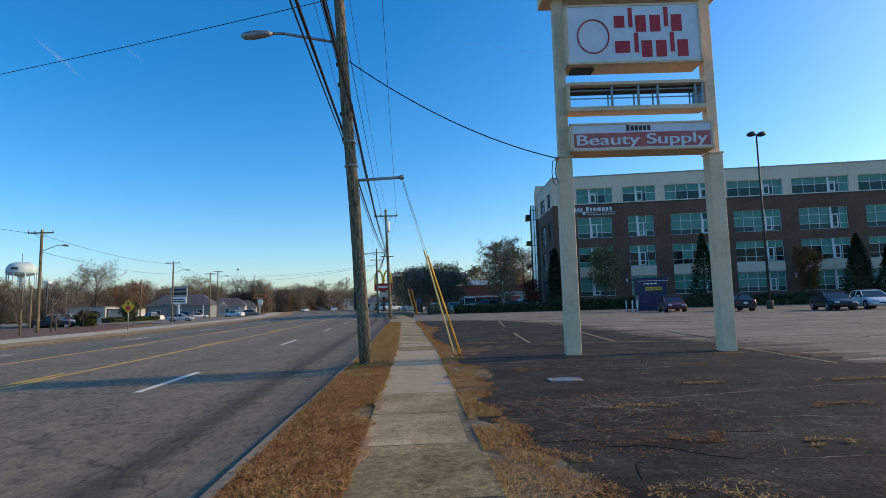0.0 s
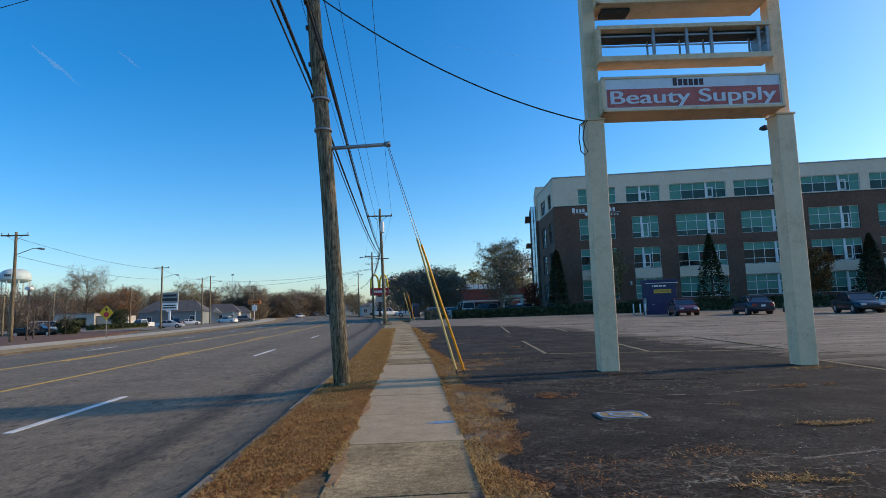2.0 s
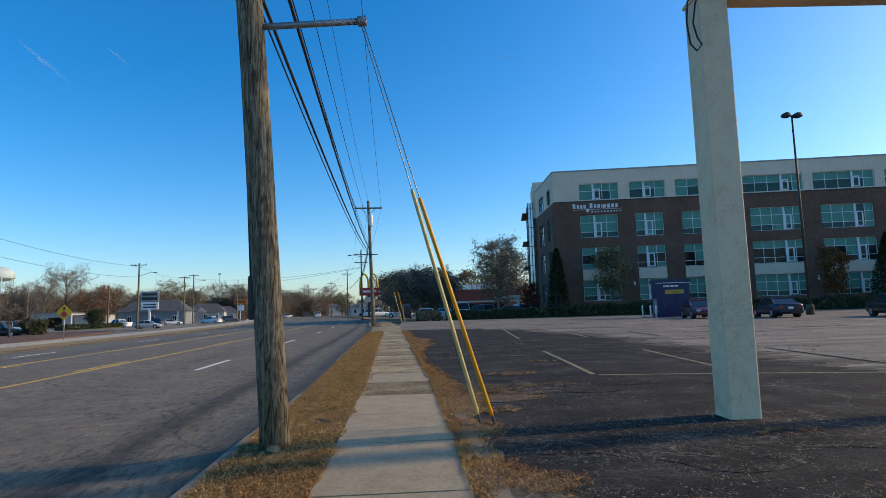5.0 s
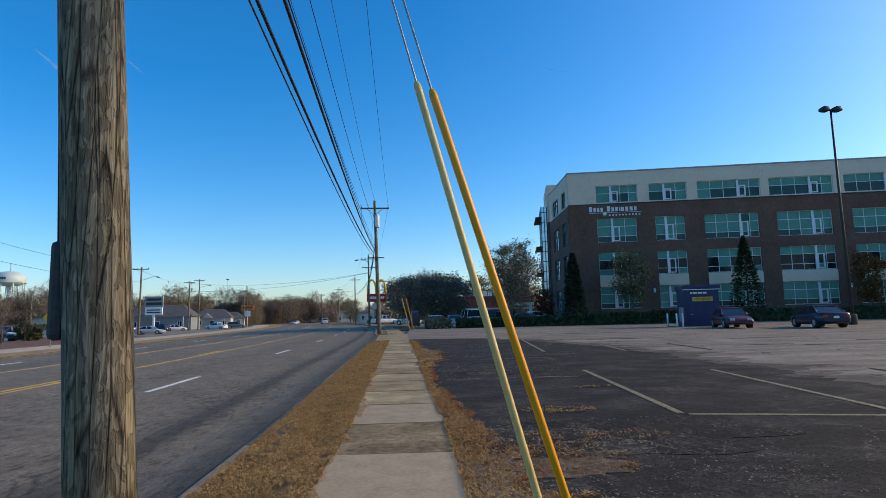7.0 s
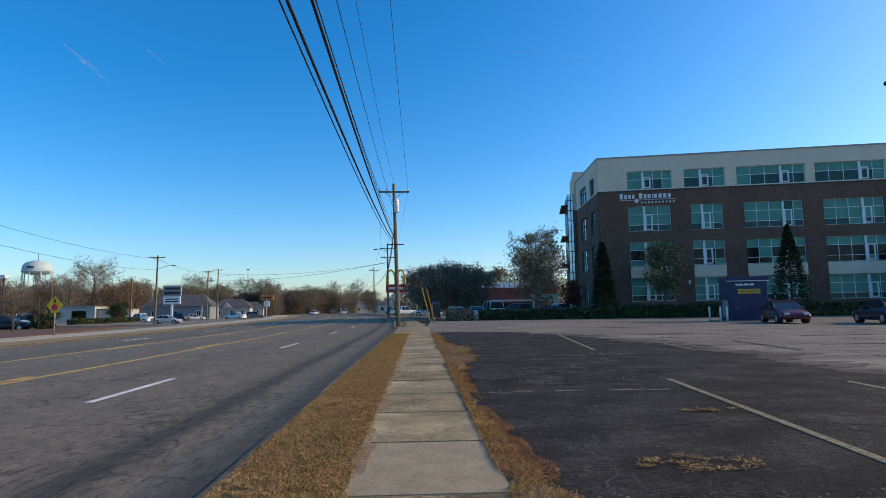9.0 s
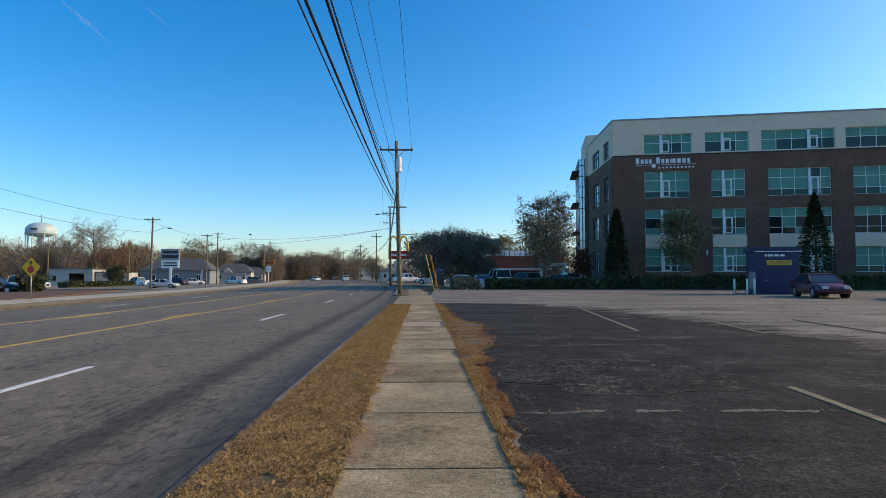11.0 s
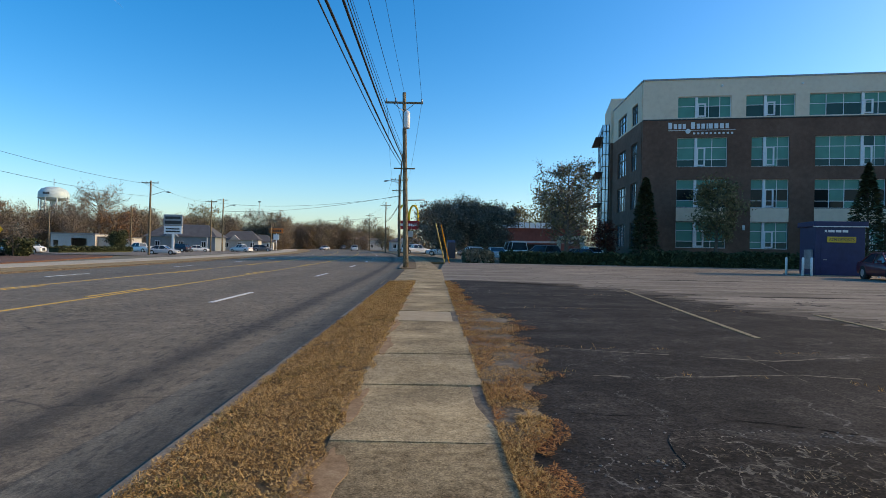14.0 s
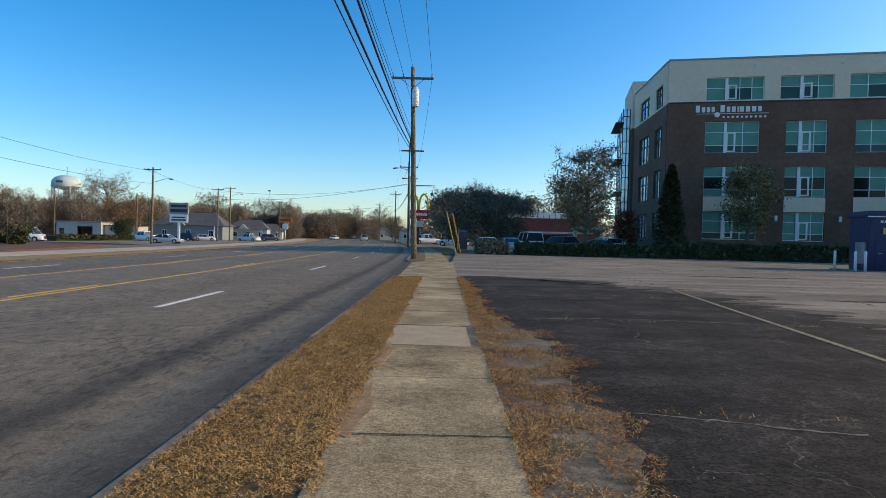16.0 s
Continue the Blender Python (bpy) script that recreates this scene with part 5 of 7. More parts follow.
CARS = {"maroon": paint("maroon car paint", (0.12, 0.01, 0.018)), "navy": paint("dark blue car paint", (0.012, 0.018, 0.035)), "black": paint("black car paint", (0.01, 0.01, 0.011)),
        "white": paint("white car paint", (0.72, 0.72, 0.7)), "silver": paint("silver car paint", (0.42, 0.43, 0.44)), "grey": paint("grey car paint", (0.12, 0.125, 0.13)), "blue": paint("blue car paint", (0.03, 0.07, 0.16))}


def loft(bm, stations):
    """Sections (x, z0, z1, half width low, half width high), joined into a closed hull with a rounded shoulder."""
    rings = []
    for x, z0, z1, a, b in stations:
        h = z1 - z0
        prof = [(-a * 0.92, z0), (-a, z0 + h * 0.25), (-a, z0 + h * 0.6), (-b, z0 + h * 0.92), (-b * 0.85, z1), (b * 0.85, z1), (b, z0 + h * 0.92), (a, z0 + h * 0.6), (a, z0 + h * 0.25), (a * 0.92, z0)]
        rings.append([bm.verts.new((x, y, z)) for y, z in prof])
    for r, s in zip(rings, rings[1:]):
        for j in range(10):
            f = bm.faces.new((r[j], r[(j + 1) % 10], s[(j + 1) % 10], s[j]))
            f.smooth = True
    bm.faces.new(rings[0][::-1])
    bm.faces.new(rings[-1])
    return bm


def car(label, x, y, yaw, colour, style="sedan", z=0.0, group="parked cars"):
    L, W2, H, belt = {"sedan": (4.7, 0.92, 1.45, 0.92), "suv": (4.8, 0.96, 1.72, 1.08), "pickup": (5.6, 1.0, 1.85, 1.12), "van": (5.4, 1.0, 2.1, 1.15)}[style]
    c = thing("car" if style != "pickup" else "pickup_truck", label, "car" if style != "pickup" else "truck", pose(x, y, z, 0, 0, yaw), group)
    h = L / 2
    hood = belt - 0.04 if style != "van" else belt + 0.05
    back = belt + 0.04
    st = [(-h, 0.42, back - 0.12, W2 * 0.8, W2 * 0.74), (-h + 0.12, 0.28, back, W2 * 0.95, W2 * 0.9), (-h + 1.0, 0.22, back + 0.02, W2, W2 * 0.95), (0, 0.2, belt, W2, W2 * 0.95),
          (h - 1.3, 0.22, hood, W2, W2 * 0.93), (h - 0.35, 0.25, hood - 0.14, W2 * 0.96, W2 * 0.86), (h - 0.06, 0.3, hood - 0.3, W2 * 0.86, W2 * 0.78), (h, 0.36, hood - 0.38, W2 * 0.78, W2 * 0.7)]
    body = part("body", loft(bmesh.new(), st), CARS[colour], c)
    lo = {"sedan": (-h + 0.55, h - 1.35), "suv": (-h + 0.12, h - 1.3), "pickup": (-0.9, h - 1.5), "van": (-h + 0.1, h - 0.9)}[style]
    hi = {"sedan": (-h + 1.35, h - 2.15), "suv": (-h + 0.5, h - 2.0), "pickup": (-0.75, h - 2.2), "van": (-h + 0.25, h - 1.6)}[style]
    bm = bmesh.new()
    low = [bm.verts.new((px, py * W2 * 0.92, belt - 0.02)) for px in lo for py in (-1, 1)]
    top = [bm.verts.new((px, py * W2 * 0.72, H - 0.05)) for px in hi for py in (-1, 1)]
    for f in ((0, 1, 5, 4), (2, 6, 7, 3), (0, 4, 6, 2), (1, 3, 7, 5)):
        bm.faces.new([(low + top)[i] for i in f])
    bm.faces.new((top[0], top[1], top[3], top[2]))
    part("windows_glass", bm, CAR_GLASS, c).name = "glasshouse"
    part("roof", loft(bmesh.new(), [(hi[0] - 0.1, H - 0.1, H - 0.04, W2 * 0.72, W2 * 0.66), (hi[0] + 0.3, H - 0.08, H, W2 * 0.74, W2 * 0.68), (hi[1] - 0.3, H - 0.08, H, W2 * 0.74, W2 * 0.68), (hi[1] + 0.08, H - 0.1, H - 0.04, W2 * 0.72, W2 * 0.66)]), CARS[colour], c)
    for s in (-1, 1):
        for (xa, xb) in ((lo[0], hi[0]), (lo[1], hi[1]), ((lo[0] + lo[1]) / 2, (hi[0] + hi[1]) / 2)):
            part("pillar", tube(bmesh.new(), [(xa, s * W2 * 0.925, belt - 0.03), (xb, s * W2 * 0.725, H - 0.06)], 0.04, 6), CARS[colour], c)
    wr = 0.33 if style == "sedan" else 0.37
    for wx in (-h + 0.95, h - 0.95):
        for s in (-1, 1):
            w = part("wheel", tube(bmesh.new(), [(wx, s * (W2 - 0.2), wr), (wx, s * (W2 - 0.17), wr), (wx, s * (W2 - 0.02), wr), (wx, s * (W2 + 0.005), wr)], [wr * 0.9, wr, wr, wr * 0.92], 18), TYRE, c)
            part("rim", tube(bmesh.new(), [(wx, s * (W2 - 0.06), wr), (wx, s * (W2 + 0.012), wr)], [wr * 0.64, wr * 0.6], 14), RIM, w)
            part("arch", tube(bmesh.new(), [(wx, s * (W2 - 0.3), wr + 0.02), (wx, s * (W2 + 0.002), wr + 0.02)], wr * 1.1, 18), TYRE, c)
    for s in (-1, 1):
        part("headlight", box(bmesh.new(), h - 0.3, h - 0.02, s * W2 * 0.6 - 0.16, s * W2 * 0.6 + 0.16, hood - 0.36, hood - 0.2, None, 0.03), LIGHT_GLASS, c)
        part("tail_light", box(bmesh.new(), -h - 0.01, -h + 0.16, s * W2 * 0.68 - 0.14, s * W2 * 0.68 + 0.14, back - 0.3, back - 0.12, None, 0.02), TAIL_RED, c)
        part("mirror", box(bmesh.new(), lo[1] - 0.5, lo[1] - 0.35, s * (W2 + 0.06) - 0.09, s * (W2 + 0.06) + 0.09, belt, belt + 0.13, None, 0.03), CARS[colour], c)
    part("grille", box(bmesh.new(), h - 0.06, h + 0.01, -W2 * 0.42, W2 * 0.42, 0.42, hood - 0.36, None, 0.01), DARK_METAL, c)
    part("plate", box(bmesh.new(), -h - 0.015, -h + 0.0, -0.16, 0.16, 0.6, 0.75), WHITE_FRAME, c)
    if style == "pickup":
        part("bed_side", box(bmesh.new(), -h + 0.1, -0.95, -W2 * 0.9, W2 * 0.9, belt - 0.02, belt + 0.02, None, 0.01), DARK_METAL, c)
    return c


car("maroon sedan parked beside the bank machine kiosk", 25.2, 50.6, -105, "maroon")
car("dark blue sedan parked in the grey car park", 29.0, 46.8, 77, "navy")
car("black sedan parked in the grey car park", 33.3, 41.2, -108, "black")
car("white sedan parked in the grey car park", 36.9, 41.9, -108, "white")
for i, (x, y, yaw, col, stl, lab) in enumerate(((5.6, 84, 100, "white", "sedan", "white sedan"), (10.4, 86, 95, "white", "van", "white van"), (12.3, 81, 170, "grey", "suv", "grey estate car"), (15.8, 80.5, 175, "black", "sedan", "black sedan"),
                                               (8.0, 83.5, 92, "silver", "sedan", "silver sedan"), (17.8, 85, 96, "blue", "sedan", "blue sedan"), (19.4, 88, 95, "white", "suv", "white estate car"))):
    car(lab + " parked behind the hedge", x, y, yaw, col, stl, 0.0, "cars behind the hedge")
for i, (x, y, yaw, col, stl, z, lab) in enumerate(((-41.2, 112, 5, "silver", "sedan", -0.64, "silver sedan parked across the road"), (-54.6, 131, 160, "white", "pickup", -0.72, "white pickup parked across the road"), (-53, 144, 170, "navy", "suv", -0.68, "dark blue car parked across the road"),
                                                  (-50, 147, 20, "white", "sedan", -0.66, "white car parked across the road"), (-45, 160, 160, "white", "pickup", -0.7, "white pickup parked across the road"), (-48, 84, 12, "black", "pickup", -0.68, "black pickup parked behind the mulch bed"),
                                                  (-43.5, 172, 10, "grey", "suv", -0.6, "grey car parked across the road"), (-60, 108, 8, "white", "van", -0.75, "white van parked behind the mulch bed"))):
    car(lab, x, y, yaw, col, stl, z, "cars across the road")
car("silver car far down the road", bend(215) - 13.5, 215, -105, "silver", "sedan", -0.24, "distant traffic")
car("white car far down the road", bend(190) - 5.8, 190, 100, "white", "suv", -0.13, "distant traffic")
car("dark car far down the road", bend(255) - 2.5, 255, 108, "grey", "suv", -0.13, "distant traffic")
for i, (x, y, yaw, col, stl) in enumerate(((2.6, 112, 170, "white", "suv"), (7.5, 116, 10, "silver", "sedan"), (-4, 145, 175, "black", "suv"), (-2, 133, 20, "white", "pickup"))):
    car("car parked by the roadside restaurant", x, y, yaw, col, stl, 0.0, "cars by the restaurant")

# ---- bank machine kiosk, bollards and car park lamp ----
NAVY = material("navy blue painted panel", [(0.008, 0.014, 0.05), (0.013, 0.022, 0.075), (0.02, 0.03, 0.09)], 0.45, 1.0, 20.0, 0.05)
AMBER = material("amber sign plate", [(0.62, 0.36, 0.03), (0.75, 0.46, 0.05)], 0.5, 2.0, 20.0, 0.0)
K = thing("bank_kiosk", "navy blue drive-up bank machine kiosk with amber plate", "kiosk", pose(24.35, 55.6, -0.02, 0, 0, -11.7))
part("cabin", box(bmesh.new(), 0, 2.7, 0, 2.2, 0, 3.0, None, 0.02), NAVY, K)
part("roof_cap", box(bmesh.new(), -0.12, 2.82, -0.12, 2.32, 3.0, 3.32, None, 0.03), NAVY, K)
part("plinth", box(bmesh.new(), -0.9, 3.0, -0.25, 2.4, -0.1, 0.06, None, 0.02), CONCRETE_DARK, K)
part("trim", box(bmesh.new(), -0.13, 2.83, -0.13, 0.0, 2.98, 3.03), WHITE_FRAME, K)
plate = part("amber_plate", box(bmesh.new(), 0.62, 2.2, -0.05, -0.003, 2.05, 2.4, None, 0.02), AMBER, K, "amber plate with dark words")
text_mesh("lettering", "ATM DEPOSITS", 0.26, 0.004, NAVY, plate, pose(0.72, -0.056, 2.13), 1.38)
bm = bmesh.new()
x = 0.5
for w in (0.12, 0.34, 0.3, 0.3):
    box(bm, x, x + w, -0.02, -0.003, 2.66, 2.8)
    x += w + 0.07
part("white_bars", bm, WHITE_FRAME, K)
part("door", box(bmesh.new(), 0.3, 1.2, -0.025, -0.003, 0.1, 1.95, None, 0.01), NAVY, K)
part("door_handle", box(bmesh.new(), 0.42, 0.62, -0.06, -0.026, 0.98, 1.02), GREY_METAL, K)
part("machine_face", box(bmesh.new(), -0.16, -0.003, 0.25, 1.2, 0.4, 1.6, None, 0.03), GREY_METAL, K)
BOL = thing("bollard", "white painted steel bollard beside the kiosk", "bollard", pose(23.55, 55.5, -0.02), "kiosk bollards")
part("post", tube(bmesh.new(), [(0, 0, -0.1), (0, 0, 1.05), (0, 0, 1.12)], [0.07, 0.07, 0.035], 12), WHITE_FRAME, BOL)
for x, y in ((23.95, 55.3), (23.6, 57.2), (27.6, 54.7)):
    copy_thing(BOL, pose(x, y, -0.02))
LP = thing("car_park_lamp", "tall dark steel car park lamp with two floodlight heads", "lamp post", pose(34.6, 50.6, -0.02))
part("base", tube(bmesh.new(), [(0, 0, -0.1), (0, 0, 0.75), (0, 0, 0.8)], [0.3, 0.3, 0.25], 14), CONCRETE_DARK, LP)
part("mast", tube(bmesh.new(), [(0, 0, 0.75), (0, 0, 16.4)], [0.13, 0.07], 10), DARK_METAL, LP)
part("bracket", tube(bmesh.new(), [(-0.6, 0, 16.45), (0.6, 0, 16.45)], 0.05, 8), DARK_METAL, LP)
for s in (-1, 1):
    part("floodlight", loft(bmesh.new(), [(s * 0.5 - 0.35, 16.4, 16.6, 0.2, 0.15), (s * 0.5 - 0.1, 16.35, 16.75, 0.28, 0.2), (s * 0.5 + 0.2, 16.35, 16.75, 0.28, 0.2), (s * 0.5 + 0.35, 16.4, 16.6, 0.2, 0.15)]), DARK_METAL, LP)

# ---- across the road ----
SIGN_YELLOW = material("yellow reflective sign sheet", [(0.72, 0.4, 0.01), (0.8, 0.46, 0.015)], 0.45, 2.0, 10.0, 0.0)
PALE_WALL = material("pale painted block wall", [(0.36, 0.34, 0.3), (0.46, 0.44, 0.4), (0.52, 0.5, 0.46)], 0.9, 0.5, 12.0, 0.1)
SIDING = material("grey green clapboard", [(0.16, 0.18, 0.18), (0.21, 0.235, 0.235), (0.25, 0.27, 0.27)], 0.85, 0.4, 10.0, 0.1)
SHINGLE = material("dark grey roof shingles", [(0.05, 0.05, 0.052), (0.085, 0.085, 0.088), (0.12, 0.12, 0.12)], 0.9, 0.8, 16.0, 0.3)
RED_BRICK = material("red brick shop wall", [(0.14, 0.04, 0.03), (0.2, 0.06, 0.045), (0.26, 0.085, 0.06)], 0.9, 0.3, 10.0, 0.2)
TANK = material("pale blue water tank paint", [(0.38, 0.47, 0.47), (0.46, 0.56, 0.56), (0.52, 0.61, 0.61)], 0.6, 0.1, 2.0, 0.0)
ORANGE = material("orange roadside sign", [(0.6, 0.16, 0.03), (0.7, 0.2, 0.04)], 0.5, 1.0, 10.0, 0.0)
ARCH_YELLOW = material("golden yellow sign tube", [(0.72, 0.45, 0.02), (0.8, 0.52, 0.03)], 0.4, 1.0, 10.0, 0.0)
RED_SIGN = material("deep red sign box", [(0.35, 0.015, 0.02), (0.45, 0.025, 0.03)], 0.5, 1.0, 10.0, 0.0)

Y = thing("warning_sign", "yellow diamond signal-ahead sign with red disc on post", "road sign", pose(-25.1, 56.0, -0.5, 0, 0, -6))
part("post", tube(bmesh.new(), [(0, 0, -0.3), (0, 0, 2.75)], 0.04, 8), GREY_METAL, Y)
bm = bmesh.new()
bmesh.ops.create_cube(bm, size=1.0)
bmesh.ops.scale(bm, vec=(0.92, 0.02, 0.92), verts=bm.verts)
bmesh.ops.rotate(bm, cent=(0, 0, 0), matrix=Matrix.Rotation(radians(45), 3, 'Y'), verts=bm.verts)
bmesh.ops.translate(bm, vec=(0, -0.06, 2.35), verts=bm.verts)
pl = part("plate", bm, SIGN_YELLOW, Y)
part("red_disc", tube(bmesh.new(), [(0, -0.071, 2.2), (0, -0.08, 2.2)], 0.24, 20), LETTER_RED, pl)
bm = bmesh.new()
box(bm, -0.05, 0.05, -0.08, -0.071, 2.5, 2.66)
prism(bm, [(-0.15, 0), (0.15, 0), (0.0, 0.18)], 0, 0.009, pose(0, -0.08, 2.64) @ pose(0, 0, 0, 90, 0, 0) @ pose(0, 0, -0.009))
part("arrow", bm, DARK_METAL, pl)

bm = bmesh.new()
prism(bm, [(-28.2, 38), (-29.4, 55), (-32.5, 72), (-38, 92), (-48, 97), (-56, 80), (-52, 38)], -1.3, -0.5)
setting("mulch_bed", bm, MULCH, "red-brown pine mulch bed across the road", "planting bed")
bm = bmesh.new()
prism(bm, [(bend(98) - 27.5, 98), (bend(130) - 27.5, 130), (bend(170) - 27.5, 170), (-86, 175), (-92, 132), (-70, 108)], -1.4, -0.62)
setting("forecourt", bm, LOT_LIGHT, "pale asphalt forecourt across the road", "car park")
for i, (px, py, h, lamp, z, arm) in enumerate(((-35.3, 59.4, 10.3, 2.3, -0.5, 1), (-40.5, 106, 10.9, 2.6, -0.6, 1), (-47, 146, 11.4, 0, -0.7, 1), (-49.1, 158.6, 12.7, 2.6, -0.7, 1), (bend(185) - 30, 185, 11, 2.4, -0.6, 1), (bend(230) - 30, 230, 11, 0, -0.6, 1), (bend(280) - 30, 280, 11, 0, -0.6, 1),
                                                  (-79, 142, 9, 0, -0.9, 0), (-61, 140, 9.6, 0, -0.8, 0), (-60, 96, 6.2, 0, -0.8, 0), (-50, 82, 6.0, 0, -0.7, 0))):
    q, dq = utility_pole((px, py, z), (px + 0.1, py, h + z), 0.17, 0.12, "brown timber utility pole across the road", ((h - 0.35, 1.25, 0.0),) if arm else (), 20 + i)
    if lamp:
        street_lamp_arm(q, (0.05, 0, h - 2.2), lamp, 0.6)
for a, b in (((-35.3, 59.4, 9.3), (-40.5, 106, 9.8)), ((-40.5, 106, 9.8), (-47, 146, 10.2)), ((-47, 146, 10.2), (-49, 158.6, 11.4)), ((-35.3, 59.4, 7.6), (-40.5, 106, 8.0)), ((-33, 10, 9.3), (-35.3, 59.4, 9.3)), ((-79, 142, 7.6), (-61, 140, 8.2)), ((-110, 146, 7.8), (-79, 142, 7.6))):
    cable("roadside_cable", a, b, 0.6, 0.018, "thin cable between poles across the road", "cables across the road", 14)
LL = thing("yard_lamp", "dark post with a pale square lantern across the road", "lamp post", pose(-52, 89, -0.7))
part("post", tube(bmesh.new(), [(0, 0, -0.2), (0, 0, 6.6)], 0.1, 8), DARK_METAL, LL)
part("lantern", box(bmesh.new(), -0.4, 0.4, -0.4, 0.4, 6.6, 7.0, None, 0.05), WHITE_FRAME, LL)

SH = thing("white_shed", "low white block workshop with dark open bay", "building", pose(-77.4, 147.5, -0.95, 0, 0, 4) @ Matrix.Diagonal((0.66, 1, 1.18, 1)))
bm = wall_with_holes(bmesh.new(), 14, 0, 3.1, [(6.4, 11.3, -0.01, 2.4), (0.8, 2.4, 0.9, 2.0)], 0.25)
bmesh.ops.translate(bm, vec=(-7, 0, 0), verts=bm.verts)
part("front_wall", bm, PALE_WALL, SH)
part("side_wall", box(bmesh.new(), 6.75, 7, 0.25, 9, 0, 3.1), PALE_WALL, SH)
part("side_wall", box(bmesh.new(), -7, -6.75, 0.25, 9, 0, 3.1), PALE_WALL, SH)
part("back_wall", box(bmesh.new(), -7, 7, 9, 9.25, 0, 3.1), PALE_WALL, SH)
part("roof", box(bmesh.new(), -7.2, 7.2, -0.3, 9.4, 3.1, 3.3, None, 0.03), GREY_METAL, SH)
part("lean_to", box(bmesh.new(), 7.3, 18.0, 1.0, 6.0, 0, 2.6, None, 0.02), PALE_WALL, SH)
part("lean_to_roof", box(bmesh.new(), 7.2, 18.3, 0.7, 6.3, 2.6, 2.75, None, 0.02), SHINGLE, SH)


def house(label, x, y, w, d, eave, ridge, yaw, wall, z=-0.7, wins=3):
    hh = thing("house", label, "house", pose(x, y, z, 0, 0, yaw))
    part("wall", box(bmesh.new(), -w / 2, w / 2, -d / 2, d / 2, -0.3, eave), wall, hh)
    bm = bmesh.new()
    o = 0.5
    a = [bm.verts.new(p) for p in ((-w / 2 - o, -d / 2 - o, eave), (w / 2 + o, -d / 2 - o, eave), (w / 2 + o, d / 2 + o, eave), (-w / 2 - o, d / 2 + o, eave), (-w / 2 + d * 0.3, 0, ridge), (w / 2 - d * 0.3, 0, ridge))]
    for f in ((0, 1, 5, 4), (1, 2, 5), (2, 3, 4, 5), (3, 0, 4), (0, 3, 2, 1)):
        bm.faces.new([a[i] for i in f])
    part("roof", bm, SHINGLE, hh)
    for i in range(wins):
        cx = -w / 2 + w * (i + 0.5) / wins
        win = part("window", box(bmesh.new(), cx - 0.5, cx + 0.5, -d / 2 - 0.03, -d / 2 - 0.003, 1.0, 2.3), DARKGLASS, hh)
        bm = bmesh.new()
        for xa, xb, za, zb in ((cx - 0.6, cx - 0.48, 0.9, 2.4), (cx + 0.48, cx + 0.6, 0.9, 2.4), (cx - 0.6, cx + 0.6, 0.88, 1.0), (cx - 0.6, cx + 0.6, 2.3, 2.42), (cx - 0.03, cx + 0.03, 1.0, 2.3)):
            box(bm, xa, xb, -d / 2 - 0.06, -d / 2 - 0.004, za, zb)
        part("frame", bm, WHITE_FRAME, win)
    g = bmesh.new()
    prism(g, [(-1.6, 0), (1.6, 0), (0, 1.5)], 0, 1.6, pose(-w * 0.12, -d / 2 - 0.6, eave - 0.1, 90, 0, 0) @ pose(0, 0, -1.2))
    part("gable", g, wall, hh)
    part("porch_post", box(bmesh.new(), w / 2 - 1.6, w / 2 - 1.45, -d / 2 - 1.4, -d / 2 - 1.25, -0.3, eave), WHITE_FRAME, hh)
    return hh


house("grey-green clapboard house with dark hipped roof", -60.5, 166, 16, 10, 3.5, 6.6, 6, SIDING)
house("small white house with dark roof", bend(200) - 40, 200, 11, 8, 3.2, 6.0, 10, PALE_WALL)
house("small white roadside house with dark roof", bend(225) - 36, 225, 10, 8, 2.8, 5.4, 12, PALE_WALL)
house("low white roadside shop with dark roof", bend(215) + 14, 215, 11, 8, 3.2, 4.6, 8, PALE_WALL, -0.2, 4)
house("low white roadside shop with dark roof", bend(280) + 12, 280, 18, 10, 4.4, 5.4, 12, PALE_WALL, -0.2, 4)

ST = thing("stacked_sign", "grey and white stacked shop panels on a white post", "sign", pose(-51, 137, -1.6, 0, 0, 3))
part("post", box(bmesh.new(), -0.22, 0.22, -0.15, 0.15, -0.2, 5.0, None, 0.02), WHITE_FRAME, ST)
part("top_panel", box(bmesh.new(), -1.85, 1.85, -0.2, 0.2, 6.3, 8.5, None, 0.03), GREY_METAL, ST)
part("lower_panel", box(bmesh.new(), -1.75, 1.75, -0.18, 0.18, 4.6, 6.2, None, 0.03), WHITE_FRAME, ST)
bm = bmesh.new()
for z0, z1, w in ((7.6, 8.1, 1.5), (6.6, 7.25, 1.6), (5.5, 5.75, 1.3), (4.95, 5.25, 1.4)):
    box(bm, -w, w, -0.215 if z0 > 6.3 else -0.195, -0.203 if z0 > 6.3 else -0.183, z0, z1)
part("dark_bars", bm, DARK_METAL, ST)

OS = thing("roadside_sign", "orange roadside sign board on white post", "sign", pose(-50.3, 210, -0.6))
part("post", tube(bmesh.new(), [(0, 0, -0.2), (0, 0, 5.6)], 0.15, 8), WHITE_FRAME, OS)
part("board", box(bmesh.new(), -2.2, 2.2, -0.2, 0.2, 5.6, 7.2, None, 0.05), ORANGE, OS)
part("lower_board", box(bmesh.new(), -0.9, 0.9, -0.2, 0.2, 3.4, 5.2, None, 0.05), WHITE_FRAME, OS)
bm = bmesh.new()
for i in range(6):
    box(bm, -1.7 + 0.58 * i, -1.3 + 0.58 * i, -0.22, -0.203, 6.1, 6.7)
part("dark_bars", bm, DARK_METAL, OS)
